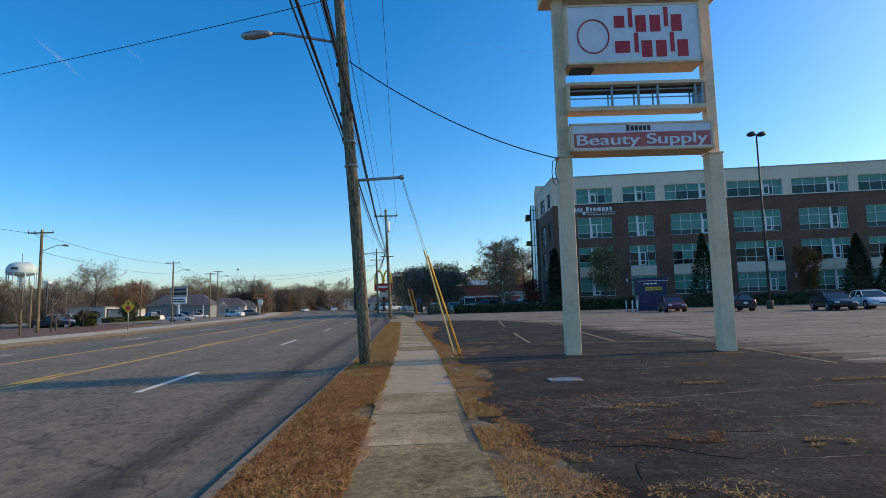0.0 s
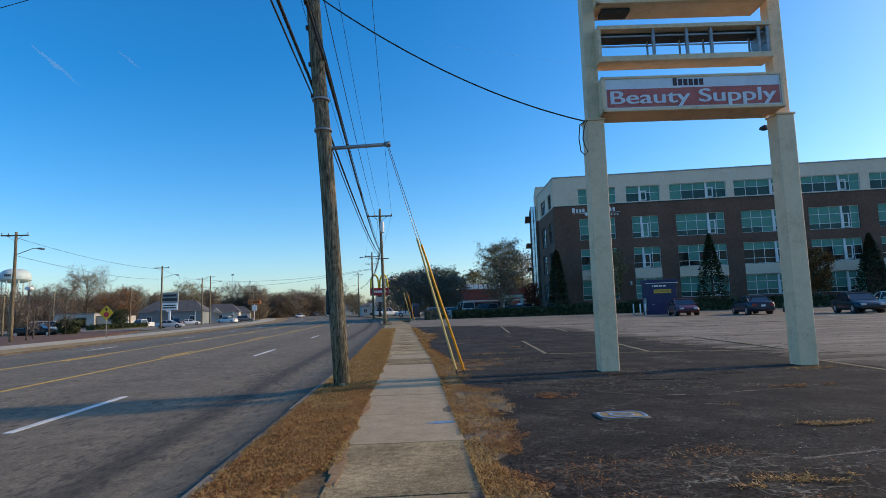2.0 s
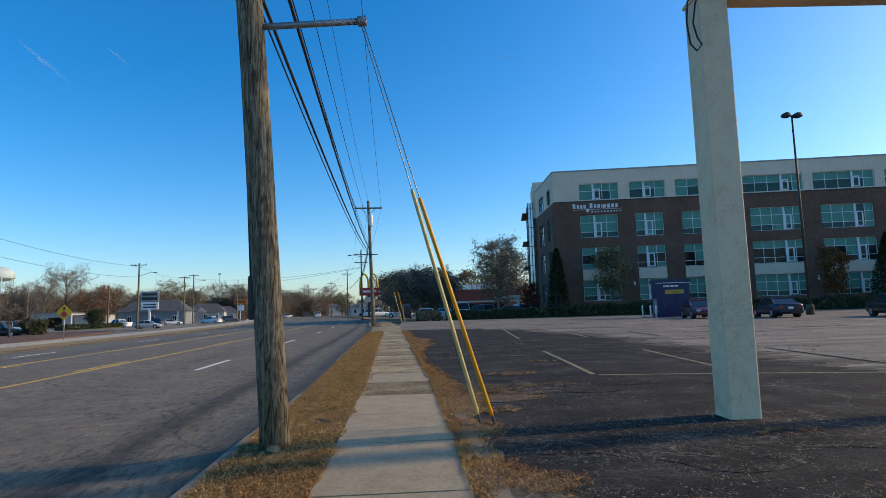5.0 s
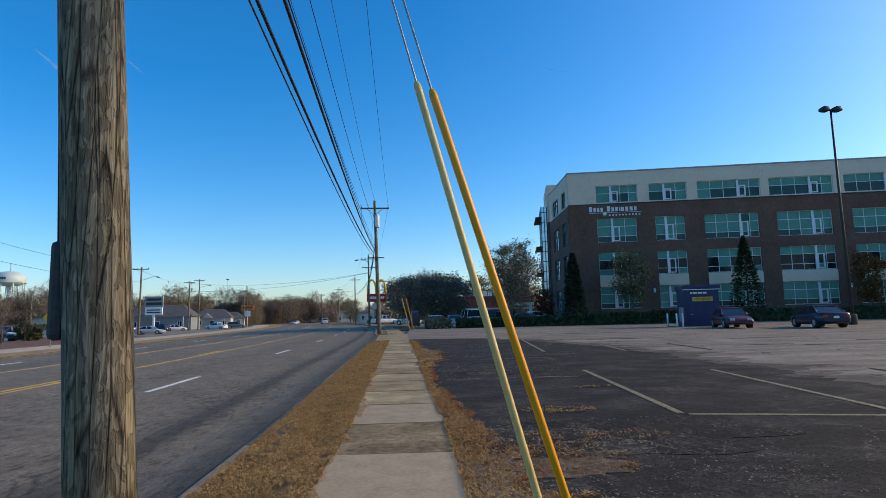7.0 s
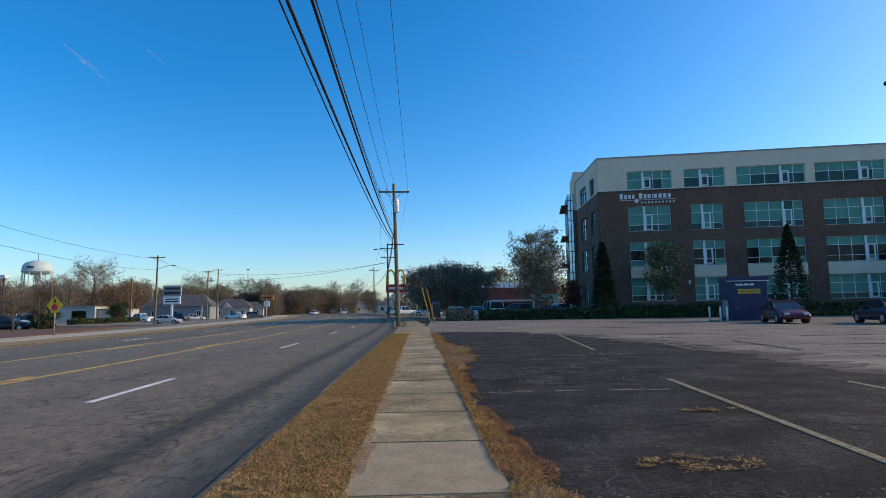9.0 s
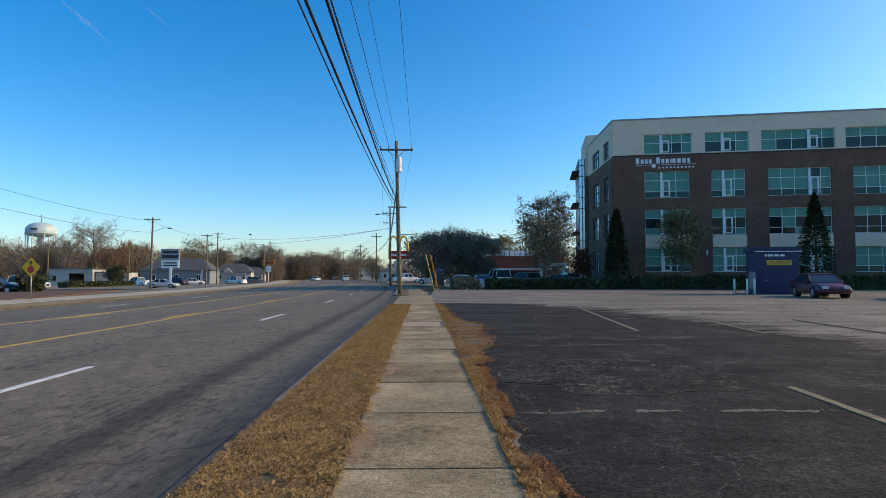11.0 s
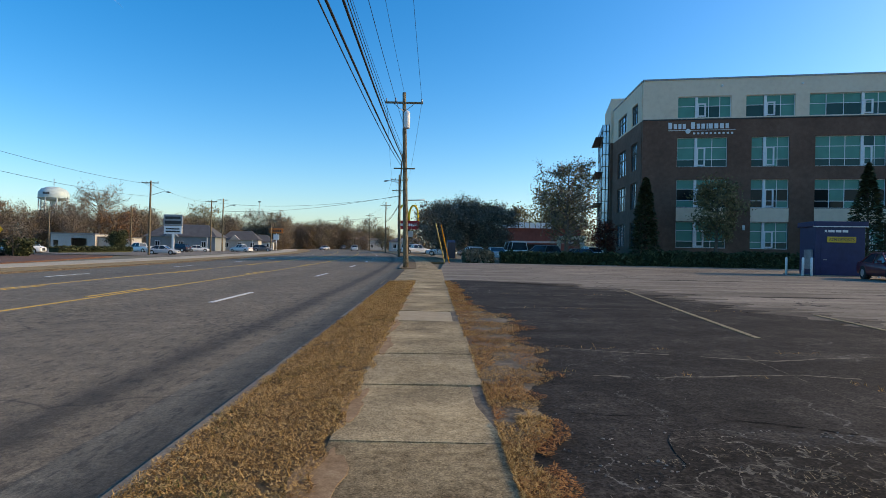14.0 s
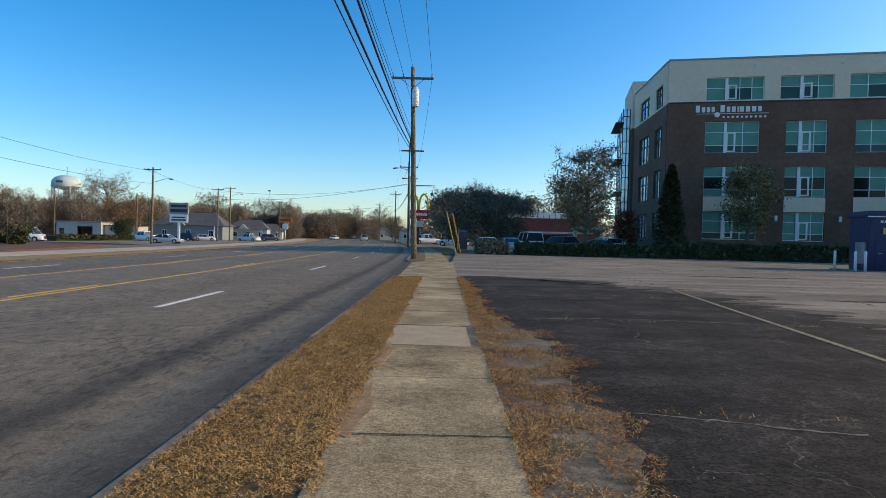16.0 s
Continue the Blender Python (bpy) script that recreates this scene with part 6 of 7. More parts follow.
for x, y, h in ((-83.3, 300, 22.2), (bend(330) - 30, 330, 14)):
    t = thing("floodlight_mast", "slim steel mast with a floodlight head", "lamp post", pose(x, y, -0.6))
    part("mast", tube(bmesh.new(), [(0, 0, -0.2), (0, 0, h)], [0.16, 0.09], 8), GREY_METAL, t)
    part("head", box(bmesh.new(), -0.6, 0.6, -0.3, 0.3, h, h + 0.5, None, 0.05), DARK_METAL, t)
RT = thing("lattice_mast", "thin steel lattice radio mast on the horizon", "mast", pose(-105.2, 420, -0.6) @ Matrix.Scale(1.2, 4))
bm = bmesh.new()
for i in range(3):
    a = 2.1 * i
    tube(bm, [(0.9 * math.cos(a), 0.9 * math.sin(a), 0), (0.35 * math.cos(a), 0.35 * math.sin(a), 22)], 0.09, 6)
for i in range(16):
    k = 0.9 - 0.55 * i / 16
    tube(bm, [(k * math.cos(2.1 * (i % 3)), k * math.sin(2.1 * (i % 3)), 22 * i / 16), (k * math.cos(2.1 * ((i + 1) % 3)), k * math.sin(2.1 * ((i + 1) % 3)), 22 * (i + 1) / 16)], 0.06, 5)
part("lattice", bm, GREY_METAL, RT)

WT = thing("water_tower", "pale blue spheroid water tower on steel legs", "water tower", pose(-375, 594, 3.5) @ Matrix.Scale(1.2, 4))
prof = [(0.2, 42.4), (5, 41.9), (8.6, 40.3), (10.6, 37.8), (11.0, 35.5), (11.0, 33.2), (9.5, 31.6), (4, 30.4), (0.2, 30.2)]
bm = bmesh.new()
rings = [[bm.verts.new((r * math.cos(2 * math.pi * i / 36), r * math.sin(2 * math.pi * i / 36), z)) for i in range(36)] for r, z in prof]
for r, s in zip(rings, rings[1:]):
    for i in range(36):
        bm.faces.new((r[i], r[(i + 1) % 36], s[(i + 1) % 36], s[i])).smooth = True
part("tank", bm, TANK, WT)
for i in range(8):
    a = 2 * math.pi * i / 8
    part("leg", tube(bmesh.new(), [(10.4 * math.cos(a), 10.4 * math.sin(a), -4.5), (10.4 * math.cos(a), 10.4 * math.sin(a), 32.5)], 0.5, 8), TANK, WT)
part("riser", tube(bmesh.new(), [(0, 0, -4.5), (0, 0, 30.4)], 1.6, 12), TANK, WT)
part("balcony", tube(bmesh.new(), [(0, 0, 32.9), (0, 0, 33.3)], 11.5, 36), TANK, WT)
part("antenna", tube(bmesh.new(), [(0, 0, 42.3), (0, 0, 49)], 0.25, 6), GREY_METAL, WT)
bm = bmesh.new()
for i in range(4):
    a = radians(-75 - 7 * i)
    box(bm, -0.5, 0.5, -0.06, 0.06, 35.4, 37.2, pose(11.02 * math.cos(a), 11.02 * math.sin(a), 0, 0, 0, math.degrees(a) + 90))
part("dark_bars", bm, DARK_METAL, WT)

# ---- beyond the driveway ----
RB = thing("brick_shop", "low red brick shop with pale band and white roof sign", "building", pose(21.5, 135, 0, 0, 0, -4))
part("wall", box(bmesh.new(), -9, 9, 0, 14, -0.3, 5.0), RED_BRICK, RB)
part("band", box(bmesh.new(), -9.05, 9.05, -0.06, -0.003, 2.6, 2.95), PALE_WALL, RB)
part("parapet", box(bmesh.new(), -9.1, 9.1, -0.1, 14.1, 5.0, 5.5, None, 0.03), RED_BRICK, RB)
bm = bmesh.new()
for i in range(9):
    box(bm, -6.5 + 1.1 * i, -5.6 + 1.1 * i, -0.4, -0.15, 5.5, 6.6)
part("roof_bars", bm, WHITE_FRAME, RB)
part("shopfront", box(bmesh.new(), -6, 5, -0.07, -0.003, 0.2, 2.3), DARKGLASS, RB)
FS = thing("restaurant_sign", "red roadside sign box under golden arches on a post", "sign", pose(bend(126) + 1.9, 126, -0.1, 0, 0, 4))
part("post", box(bmesh.new(), -0.25, 0.25, -0.15, 0.15, -0.2, 5.0, None, 0.02), DARK_METAL, FS)
part("red_box", box(bmesh.new(), -1.95, 1.95, -0.35, 0.35, 4.6, 6.2, None, 0.06), RED_SIGN, FS)
bm = bmesh.new()
for i in range(8):
    box(bm, -1.5 + 0.38 * i, -1.2 + 0.38 * i, -0.37, -0.353, 5.2, 5.65)
part("white_bars", bm, WHITE_FRAME, FS)
part("lower_board", box(bmesh.new(), -0.9, 0.9, -0.2, 0.2, 3.2, 4.3, None, 0.03), PALE_WALL, FS)
for s in (-1, 1):
    part("arch", tube(bmesh.new(), [(s * 0.95 + 0.85 * math.cos(a), 0, 6.1 + 2.9 * max(0.0, math.sin(a)) ** 0.75) for a in [math.pi * i / 18 for i in range(19)]], 0.19, 8), ARCH_YELLOW, FS)
PT = thing("portico", "small cream portico beside the brick building", "portico", pose(20.2, 100, 0, 0, 0, -11))
for x in (-1.6, 1.6):
    part("column", box(bmesh.new(), x - 0.25, x + 0.25, -0.25, 0.25, -0.2, 2.7, None, 0.03), STUCCO, PT)
part("lintel", box(bmesh.new(), -2.1, 2.1, -0.4, 0.4, 2.7, 3.2, None, 0.03), STUCCO, PT)
UB = thing("bus_stop_board", "blue notice board by the verge", "sign", pose(2.9, 74.5, 0))
part("board", box(bmesh.new(), -0.36, 0.36, -0.05, 0.05, 0.3, 1.75, None, 0.02), CARS["navy"], UB)
part("header", box(bmesh.new(), -0.36, 0.36, -0.06, 0.06, 1.76, 1.98, None, 0.02), CARS["blue"], UB)
part("post", tube(bmesh.new(), [(-0.41, 0, -0.2), (-0.41, 0, 2.0)], 0.04, 8), GREY_METAL, UB)

# ---- details along the pavement ----


def scatter(name, label, mat, area, count, length, width, lift, seed, keep=None, ground=None):
    """Blades strewn over a plan area given by a function of two random numbers; mostly lying, some standing."""
    rng = np.random.default_rng(seed)
    xy = np.array([area(u, v) for u, v in rng.uniform(0, 1, (count, 2))])
    if keep is not None:
        xy = np.array([p for p in xy if keep(p[0], p[1])])
    n = len(xy)
    a = rng.uniform(0, 2 * math.pi, n)
    ln = length * rng.uniform(0.5, 1.4, n)
    up = np.abs(rng.normal(0, lift, n))
    d = np.stack([np.cos(a) * ln, np.sin(a) * ln, up * ln], 1)
    w = np.stack([-np.sin(a), np.cos(a), np.zeros(n)], 1) * (width * rng.uniform(0.6, 1.4, n))[:, None]
    p = np.concatenate([xy, (rng.uniform(-0.004, 0.02, n))[:, None]], 1)
    if ground is not None:
        p[:, 2] += [ground(a_, b_) for a_, b_ in xy]
    vs = np.concatenate([p - w, p + w, p + d], 1).reshape(-1, 3)
    fs = np.arange(3 * n).reshape(-1, 3)
    ob = raw(name, vs.tolist(), fs.tolist(), mat)
    return tagged(ob, label, "grass", "", "stuff")


def near_y(v, y0=-2.0, y1=42.9):
    return y0 + (y1 - y0) * v


def verge_keep(x, y):
    return noise.noise(Vector((x * 2.2, y * 1.6, 1.0))) + 0.55 * noise.noise(Vector((x * 11, y * 9, 6.0))) > -0.58 + 0.09 * max(0.0, 10.5 - y)


def verge_ground(x, y):
    """The verge dips towards the kerb, and the matted grass lies in low clumps."""
    return -0.04 * min(1.0, max(0.0, (left_edge(y) - x) / (left_edge(y) - road_edge(y)))) + 0.012 * noise.noise(Vector((x * 8, y * 8, 2.0)))


scatter("dead_grass", "tawny dead grass on the verge between kerb and pavement", GRASS,
        lambda u, v: (road_edge(near_y(v)) + 0.07 + 0.04 * noise.noise(Vector((3, near_y(v) * 3, 1))) + (left_edge(near_y(v)) - road_edge(near_y(v)) - 0.05 + 0.1 * noise.noise(Vector((0, near_y(v) * 2.5, 4)))) * u, near_y(v)), 600000, 0.02, 0.0034, 0.42, 1, verge_keep, verge_ground)
scatter("fallen_straw", "rusty fallen leaves and straw on the verge", STRAW,
        lambda u, v: (road_edge(near_y(v, -2, 13)) + 0.12 + (left_edge(near_y(v, -2, 13)) - road_edge(near_y(v, -2, 13)) - 0.1) * u, near_y(v, -2, 13)), 150000, 0.03, 0.005, 0.25, 2, lambda x, y: noise.noise(Vector((x * 1.5, y * 0.8, 8))) > -0.1 - (10 - y) * 0.12, verge_ground)
scatter("green_weeds", "few olive green weeds among the dead grass", WEED,
        lambda u, v: (road_edge(near_y(v)) + 0.08 + 0.95 * u, near_y(v)), 80000, 0.022, 0.0035, 0.5, 3, lambda x, y: noise.noise(Vector((x * 2.2, y * 1.3, 21))) > 0.28 or (abs(y - 13.0) < 0.6 and abs(x + 0.14) < 0.55), verge_ground)


REACH_Y = (2, 4, 7, 9, 11, 12, 14, 16, 18, 20, 23, 25, 27, 29, 31, 32.3, 33.5, 35, 38, 42)
REACH = (0.9, 0.8, 0.35, 0.7, 0.8, 0.4, 0.5, 0.8, 0.35, 0.2, 0.16, 0.3, 0.7, 0.95, 1.2, 1.1, 0.5, 0.4, 0.45, 0.3)


def right_reach(y):
    return float(np.interp(y, REACH_Y, REACH)) * (0.85 + 0.6 * noise.noise(Vector((0.3, y * 1.7, 2))))


def right_keep(x, y):
    return noise.noise(Vector((x * 1.6, y * 2.2, 5))) + 0.5 * noise.noise(Vector((x * 6, y * 6, 9))) > -0.25 + 0.25 * (x - 1.6)


DIRT = material("grey brown dirt over asphalt", [(0.04, 0.031, 0.022), (0.13, 0.1, 0.068), (0.3, 0.24, 0.165)], 0.95, 3.0, 70.0, 0.6)
bm = bmesh.new()
rows = []
for i in range(410):
    y = 2.0 + 0.1 * i
    inner, outer = left_edge(y) + 1.0, left_edge(y) + 1.14 + 0.8 * right_reach(y) + 0.1 * noise.noise(Vector((2, y * 5, 6)))
    rows.append([bm.verts.new((x, y, z)) for x, z in ((inner, -0.004), (outer, -0.004), (outer, -0.03))])
for r, q in zip(rows, rows[1:]):
    for j in range(2):
        bm.faces.new((r[j], r[j + 1], q[j + 1], q[j]))
setting("dirt_strip", bm, DIRT, "dirt washed over the asphalt edge beside the pavement", "dirt")
scatter("verge_weeds", "dead grass and brown weeds creeping over broken asphalt", GRASS,
        lambda u, v: (left_edge(near_y(v)) + 1.1 + right_reach(near_y(v)) * u ** 1.3, near_y(v)), 190000, 0.024, 0.0032, 0.45, 4, right_keep)
scatter("verge_litter", "rusty leaf litter over broken asphalt", STRAW,
        lambda u, v: (left_edge(near_y(v)) + 1.12 + (right_reach(near_y(v)) + 0.1) * u ** 1.2, near_y(v)), 130000, 0.028, 0.0045, 0.28, 5, lambda x, y: noise.noise(Vector((x * 2.4, y * 1.8, 15))) > -0.05 + 0.1 * (x - 1.7))
STUBBLE = material("grey weathered straw", [(0.05, 0.042, 0.03), (0.16, 0.13, 0.085), (0.34, 0.28, 0.18)], 0.9, 2.0, 20.0, 0.0, island=0.6, spec=0.15)
TUFTS = [(4.75, 12.5, 0.4, 0.2), (3.0, 16.3, 0.9, 0.28), (2.6, 15.7, 0.6, 0.3), (3.4, 5.0, 0.3, 0.2), (4.3, 4.6, 0.25, 0.15), (8.0, 12.3, 0.5, 0.2), (9.3, 11.5, 0.6, 0.12), (3.5, 6.6, 0.5, 0.15), (5.0, 8.2, 0.5, 0.1), (6.4, 10.5, 0.6, 0.1),
         (3.2, 18.0, 0.5, 0.25), (4.5, 20.2, 0.4, 0.1), (5.6, 6.2, 0.5, 0.12), (2.3, 14.3, 0.35, 0.2), (7.4, 8.0, 0.7, 0.08), (3.0, 10.6, 0.3, 0.25), (2.7, 3.4, 0.6, 0.4), (3.6, 3.0, 0.3, 0.2)]
for i, (x, y, rx, ry) in enumerate(TUFTS):
    scatter("weed_tuft", "dry weed tuft growing in cracked asphalt", STRAW if i % 3 == 0 else GRASS,
            lambda u, v: (x + rx * math.sqrt(u) * math.cos(6.283 * v), y + ry * math.sqrt(u) * math.sin(6.283 * v)), 1300, 0.042, 0.004, 0.28, 50 + i, lambda a, b: noise.noise(Vector((a * 4, b * 9, i))) > 0.05)

for i, (x0, x1, y0, y1, n) in enumerate(((1.7, 5.6, 10.7, 13.4, 16000), (1.7, 4.2, 4.4, 7.6, 11000), (1.8, 4.8, 14.4, 17.0, 9000), (2.2, 4.8, 22.8, 25.0, 7000))):
    scatter("stubble", "grey straw stubble in crumbling asphalt", (STUBBLE, STRAW, STUBBLE, STUBBLE)[i], lambda u, v: (x0 + (x1 - x0) * u, y0 + (y1 - y0) * v), n, 0.03, 0.0032, 0.3, 400 + i,
            lambda a, b: noise.noise(Vector((a * 1.6, b * 6, i))) + 0.5 * noise.noise(Vector((a * 9, b * 14, i))) > 0.1 + 0.5 * abs((a - x0) / (x1 - x0) - 0.35))
SAND = material("sandy dirt", [(0.035, 0.025, 0.016), (0.11, 0.08, 0.05), (0.26, 0.2, 0.13)], 0.95, 5.0, 90.0, 0.5)
for i, (cx, cy, rx, ry) in enumerate(((2.0, 10.3, 0.25, 0.8), (2.5, 15.2, 0.5, 0.3), (1.92, 25.5, 0.1, 0.3))):
    bm = bmesh.new()
    prism(bm, blotch(cx, cy, rx, ry, 50, 0.6, 40 + i), -0.02, 0.002)
    scatter("dirt_litter", "straw and leaf litter over bare dirt", STRAW if i % 2 else GRASS, lambda u, v: (cx + 1.25 * rx * math.sqrt(u) * math.cos(6.283 * v), cy + 1.15 * ry * math.sqrt(u) * math.sin(6.283 * v)), 2600, 0.035, 0.0035, 0.25, 300 + i, lambda a, b: noise.noise(Vector((a * 6, b * 8, i))) > -0.05)
    setting("dirt_patch", bm, SAND if i != 2 else CONCRETE, "bare sandy dirt patch beside the pavement" if i != 2 else "broken pale concrete piece in the dirt", "dirt")
SPILL = material("orange sandy soil", [(0.16, 0.09, 0.04), (0.28, 0.17, 0.085), (0.4, 0.27, 0.15)], 0.95, 5.0, 90.0, 0.4)
for i, (y, rx, ry) in enumerate(((5.2, 0.06, 0.5), (7.6, 0.05, 0.6), (10.4, 0.05, 0.5), (18.6, 0.08, 0.7), (21.1, 0.1, 0.6), (24.4, 0.13, 0.55), (25.9, 0.08, 0.5), (28.7, 0.1, 0.6), (30.6, 0.07, 0.7), (34.0, 0.1, 0.8), (38.0, 0.09, 0.9))):
    bm = bmesh.new()
    prism(bm, blotch(left_edge(y) + 0.03, y, rx, ry, 40, 0.6, 140 + i), -0.02, 0.006)
    setting("soil_spill", bm, SPILL, "sandy soil spilling over the edge of the pavement", "dirt")
rng = np.random.default_rng(9)
vs, fs = [], []
for k in range(2000):
    y = rng.uniform(2, 40)
    x = left_edge(y) + 1.15 + abs(rng.normal(0, 0.9))
    if k % 2:
        x, y = rng.normal(4.0, 1.3), rng.normal(12.4, 1.0)
    s = rng.uniform(0.003, 0.008)
    i = len(vs)
    q = rng.uniform(0.5, 1.2, 5) * s
    vs += [(x - q[0], y - q[1], -0.004), (x + q[2], y - q[3], -0.004), (x + q[4] * 0.3, y + q[0], -0.004), (x, y, s * 0.9)]
    fs += [(i, i + 1, i + 3), (i + 1, i + 2, i + 3), (i + 2, i, i + 3)]
tagged(raw("gravel", vs, fs, material("loose grey gravel", [(0.05, 0.05, 0.05), (0.12, 0.115, 0.11), (0.24, 0.22, 0.2)], 0.9, 3.0, 30.0, 0.0, island=0.6)), "loose gravel and asphalt crumbs", "gravel", "", "stuff")

vs, fs = [], []
for x0, x1, y0, y1, n in ((1.8, 5.4, 10.6, 13.3, 2600), (2.0, 6.5, 3.4, 8.0, 2200), (2.1, 4.6, 14.2, 17.4, 1400), (2.0, 4.2, 22.4, 25.4, 1300), (3.6, 7.5, 6.5, 9.0, 700)):
    for k in range(n):
        x, y = rng.uniform(x0, x1), rng.uniform(y0, y1)
        if noise.noise(Vector((x * 0.9, y * 1.6, 31))) + 0.4 * noise.noise(Vector((x * 4, y * 6, 3))) < 0.02:
            continue
        r, h = rng.uniform(0.006, 0.017), rng.uniform(0.0, 0.0025)
        turn = rng.uniform(0, 6.28)
        out = [(math.cos(turn + 1.257 * j) * r * rng.uniform(0.6, 1.2), math.sin(turn + 1.257 * j) * r * rng.uniform(0.6, 1.2)) for j in range(5)]
        tilt = rng.normal(0, 0.12, 2)
        i = len(vs)
        vs += [(x + a, y + b, -0.012) for a, b in out] + [(x + a * 0.8, y + b * 0.8, h - 0.006 + a * tilt[0] + b * tilt[1]) for a, b in out]
        fs += [(i + j, i + (j + 1) % 5, i + 5 + (j + 1) % 5, i + 5 + j) for j in range(5)] + [tuple(i + 5 + j for j in range(5))]
tagged(raw("asphalt_pieces", vs, fs, material("broken asphalt pieces", [(0.05, 0.045, 0.039), (0.1, 0.09, 0.077), (0.24, 0.215, 0.185)], 0.9, 3.0, 40.0, 0.3, island=0.5, spec=0.25)), "loose broken pieces of old asphalt", "rubble", "", "stuff")

for i, (cx, cy, rx, ry) in enumerate(((14.4, 30.6, 1.0, 0.12), (15.8, 29.8, 0.5, 0.1), (17.5, 35.5, 1.3, 0.14), (12.2, 38.0, 1.5, 0.16), (20.5, 32.0, 1.4, 0.13), (13.0, 47.0, 2.2, 0.2))):
    bm = bmesh.new()
    prism(bm, blotch(cx, cy, rx, ry, 40, 0.5, 70 + i), -0.03, -0.015)
    setting("asphalt_patch", bm, LOT_DARK, "narrow dark tar patch in the grey car park", "car park")
CV = thing("utility_cover", "pale concrete utility cover sprayed with blue paint", "utility cover", pose(3.29, 9.06, -0.006, 0, 0, -3))
part("frame", box(bmesh.new(), -0.27, 0.27, -0.2, 0.2, -0.1, 0.012, None, 0.008), CONCRETE_DARK, CV)
part("lid", box(bmesh.new(), -0.22, 0.22, -0.15, 0.15, 0.0, 0.018, None, 0.006), CONCRETE, CV)
for rx, ry in ((0.245, 0.17), (0.12, 0.07)):
    ringp = [(rx * math.copysign(abs(math.cos(a)) ** 0.45, math.cos(a)), ry * math.copysign(abs(math.sin(a)) ** 0.45, math.sin(a)), 0.019) for a in [2 * math.pi * i / 32 for i in range(33)]]
    bm = bmesh.new()
    tube(bm, ringp, 0.02, 6)
    for v in bm.verts:
        v.co.z = 0.019 + (v.co.z - 0.019) * 0.15
    part("blue_ring", bm, BLUE_PAINT, CV)
bm = bmesh.new()
prism(bm, blotch(1.31, 9.16, 0.15, 0.06, 24, 0.5, 3), 0.0, 0.005)
setting("paint_mark", bm, BLUE_PAINT, "blue survey spray mark on the pavement", "paint mark")
for i in range(5):
    y = 8.6 + 1.4 * i
    bm = bmesh.new()
    side = [(left_edge(y) + 1.23 + 0.03 * noise.noise(Vector((5, (y + 0.12 * k) * 3, 1))), y + 0.12 * k) for k in range(-6, 6)]
    back = [(left_edge(y) + 1.36 + 0.06 * noise.noise(Vector((9, (y + 0.12 * k) * 4, 2))), y + 0.12 * k) for k in range(5, -7, -1)]
    prism(bm, side + back, -0.1, 0.004 + 0.006 * (i % 2))
    setting("kerb_remnant", bm, CONCRETE_DARK, "broken old kerb edge beside the pavement", "kerb")
RK = thing("rock", "pale stone at the foot of the utility pole", "stone", pose(-0.12, 12.82, -0.01))
bm = bmesh.new()
bmesh.ops.create_icosphere(bm, subdivisions=2, radius=0.07)
for v in bm.verts:
    v.co *= 1 + 0.35 * noise.noise(v.co * 14)
    v.co.z *= 0.6
part("stone", bm, CONCRETE, RK)


# cracks in the sealed asphalt, some filled with pale weeds
CRACK_DARK = material("open black crack", [(0.004, 0.004, 0.004), (0.01, 0.01, 0.01)], 0.95, 8.0, 60.0, 0.0, spec=0.1)
CRACK_PALE = material("pale dirt filled crack", [(0.03, 0.027, 0.022), (0.17, 0.15, 0.12), (0.34, 0.3, 0.24)], 0.95, 14.0, 60.0, 0.2, spec=0.1)


def crack(pts, width, mat, seed):
    """A jagged, tapering crack along a line, lying just above the asphalt."""
    rng = np.random.default_rng(seed)
    line = []
    for (xa, ya), (xb, yb) in zip(pts, pts[1:]):
        n = max(2, int(math.hypot(xb - xa, yb - ya) / 0.07))
        for i in range(n):
            s = i / n
            line.append((xa + (xb - xa) * s, ya + (yb - ya) * s))
    line.append(pts[-1])
    bm = bmesh.new()
    prev = None
    for i, (x, y) in enumerate(line):
        wob = 0.07 * noise.noise(Vector((x * 2, y * 2, seed))) + rng.normal(0, 0.008)
        taper = min(1, 6 * i / len(line) + 0.15, 6 * (len(line) - 1 - i) / len(line) + 0.15)
        w = width * taper * rng.uniform(0.15, 1.2)
        a, b = bm.verts.new((x, y + wob - w / 2, -0.0045)), bm.verts.new((x + rng.normal(0, 0.01), y + wob + w / 2, -0.0045))
        if prev and noise.noise(Vector((x * 2.7, y * 2.7, seed + 0.5))) > -0.28:
            bm.faces.new((prev[0], a, b, prev[1]))
        prev = (a, b)
    return setting("asphalt_crack", bm, mat, "jagged crack in dark sealed asphalt", "crack")


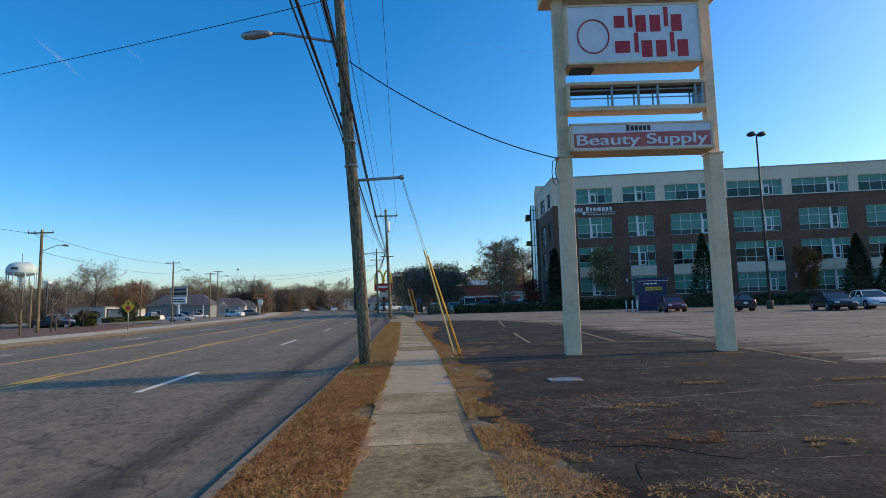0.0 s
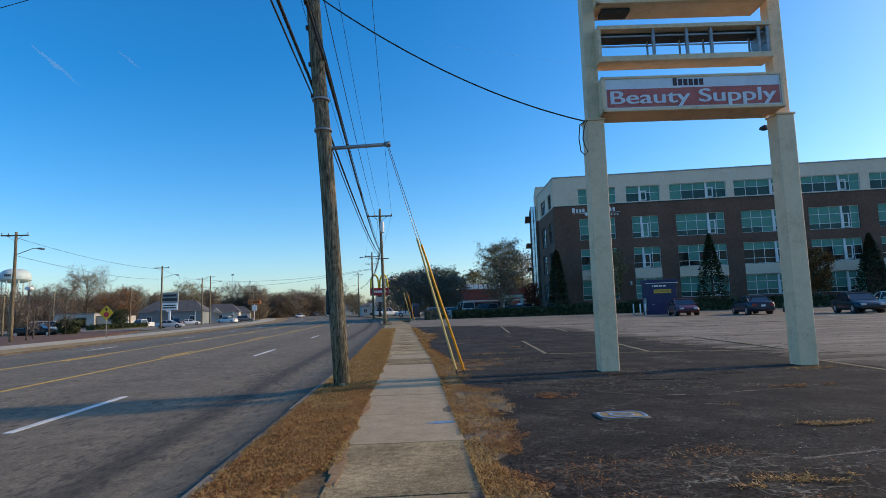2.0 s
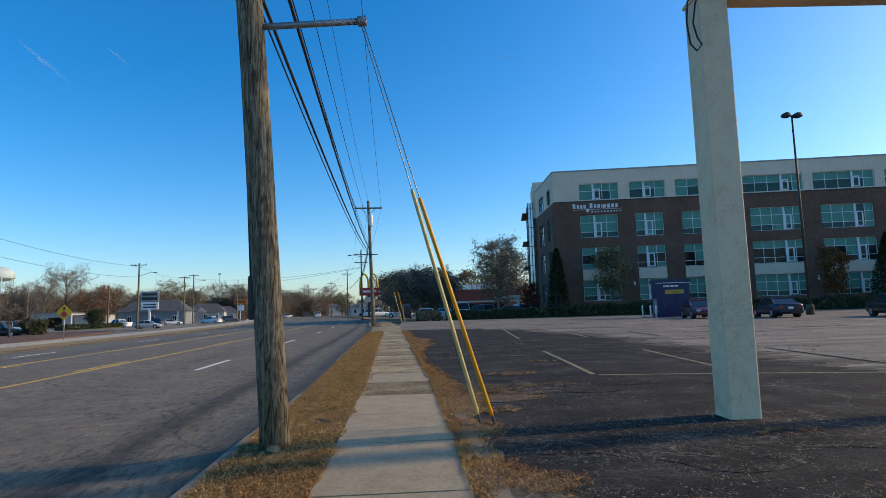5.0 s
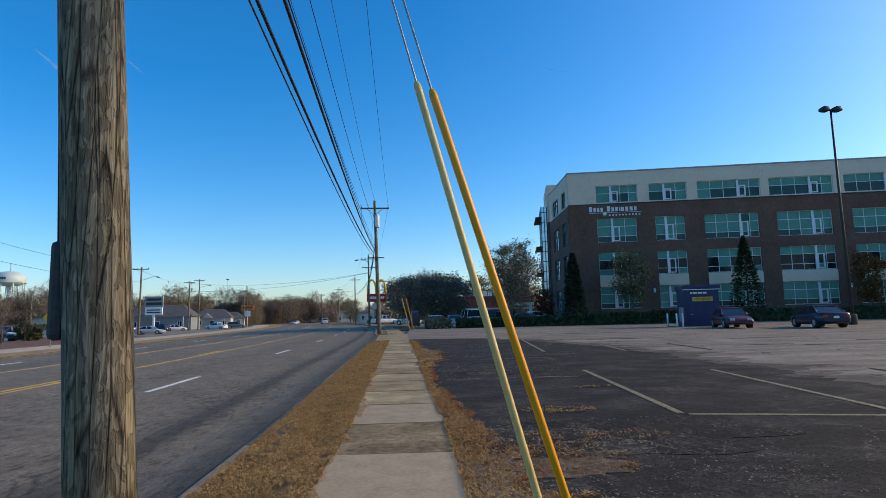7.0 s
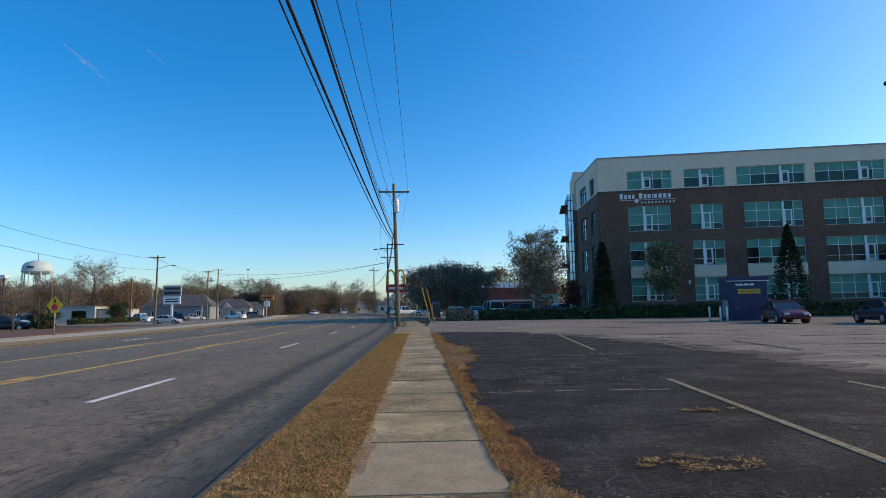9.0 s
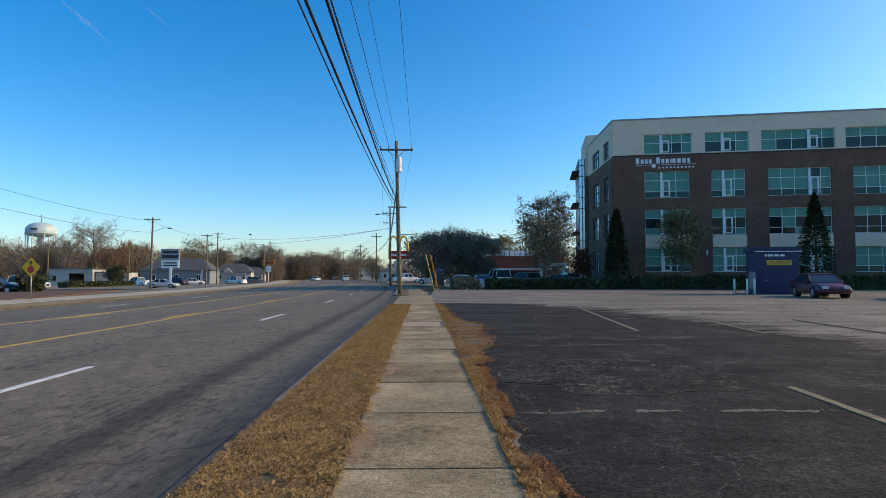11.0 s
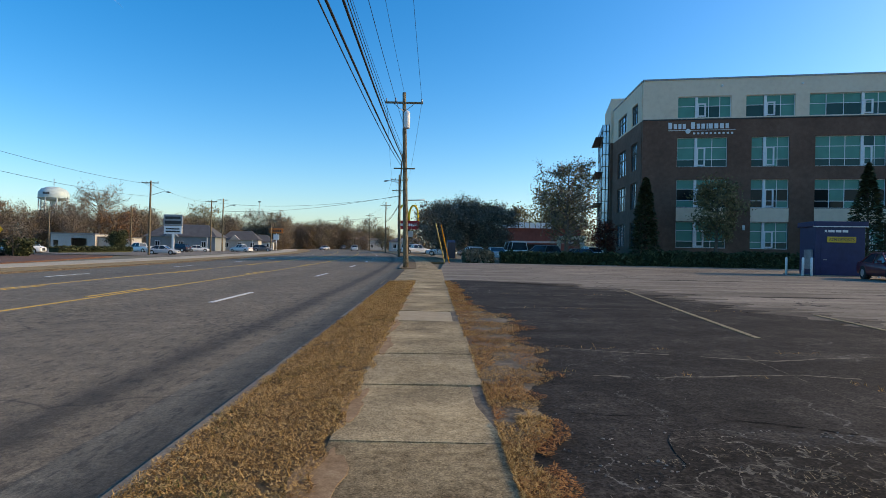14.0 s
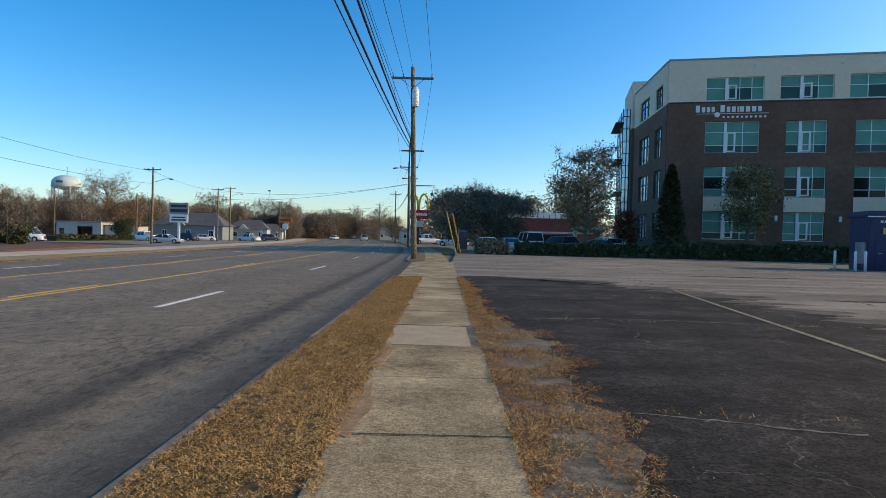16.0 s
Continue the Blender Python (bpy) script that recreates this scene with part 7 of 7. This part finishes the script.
CRACKS = [([(2.6, 28.7), (3.8, 28.4), (5.2, 28.0), (6.8, 28.4)], 0.05, 1), ([(2.45, 27.15), (3.5, 27.05), (4.9, 27.26), (6.4, 27.0)], 0.05, 1), ([(5.0, 28.2), (4.92, 27.3), (4.82, 26.2), (5.6, 25.3)], 0.05, 1), ([(3.05, 26.2), (3.42, 25.65), (4.32, 25.3), (5.6, 24.6)], 0.028, 0),
          ([(2.02, 26.5), (2.28, 26.64), (2.4, 27.05)], 0.02, 0), ([(2.1, 25.78), (2.85, 25.75)], 0.018, 0), ([(1.9, 22.0), (3.4, 22.05), (5.4, 21.9)], 0.11, 1), ([(1.9, 23.2), (4.2, 23.4), (6.8, 22.6)], 0.02, 0),
          ([(2.2, 7.4), (4.0, 7.1), (6.6, 7.6), (9.0, 7.2)], 0.04, 1), ([(3.0, 5.4), (4.4, 5.8), (6.2, 5.4), (8.6, 5.6)], 0.03, 1), ([(3.6, 10.9), (4.15, 10.4), (4.9, 10.2), (7.0, 10.6)], 0.05, 1), ([(4.1, 10.5), (4.2, 9.85), (4.8, 9.3)], 0.04, 1),
          ([(2.3, 9.7), (2.7, 9.2), (3.0, 8.4)], 0.03, 0), ([(3.6, 4.3), (5.6, 4.1), (8.0, 4.4)], 0.03, 1), ([(4.9, 10.4), (4.74, 9.4), (5.4, 8.6)], 0.03, 0), ([(2.6, 19.2), (4.4, 19.6), (6.6, 19.0)], 0.025, 0),
          ([(2.2, 33.6), (4.2, 33.9), (7.8, 33.4)], 0.035, 1), ([(5.2, 19.8), (5.8, 21.4), (6.9, 22.8)], 0.02, 0), ([(3.0, 31.6), (5.2, 31.4), (8.2, 31.9)], 0.022, 0), ([(2.0, 37.2), (4.0, 37.0), (7.2, 37.6)], 0.035, 1)]
for i, (pts, w, pale) in enumerate(CRACKS):
    crack(pts, w, CRACK_PALE if pale else CRACK_DARK, 100 + i)
    if pale:
        (xa, ya), (xb, yb) = pts[0], pts[-1]
        scatter("crack_weeds", "dry weeds along a crack in the asphalt", GRASS, lambda u, v: (xa + (xb - xa) * u, ya + (yb - ya) * u + 0.05 * (v - 0.5) + 0.07 * noise.noise(Vector((u * 9, i, 0)))), 260, 0.04, 0.003, 0.6, 200 + i, lambda a, b: noise.noise(Vector((a * 3, b, i))) > 0.1)
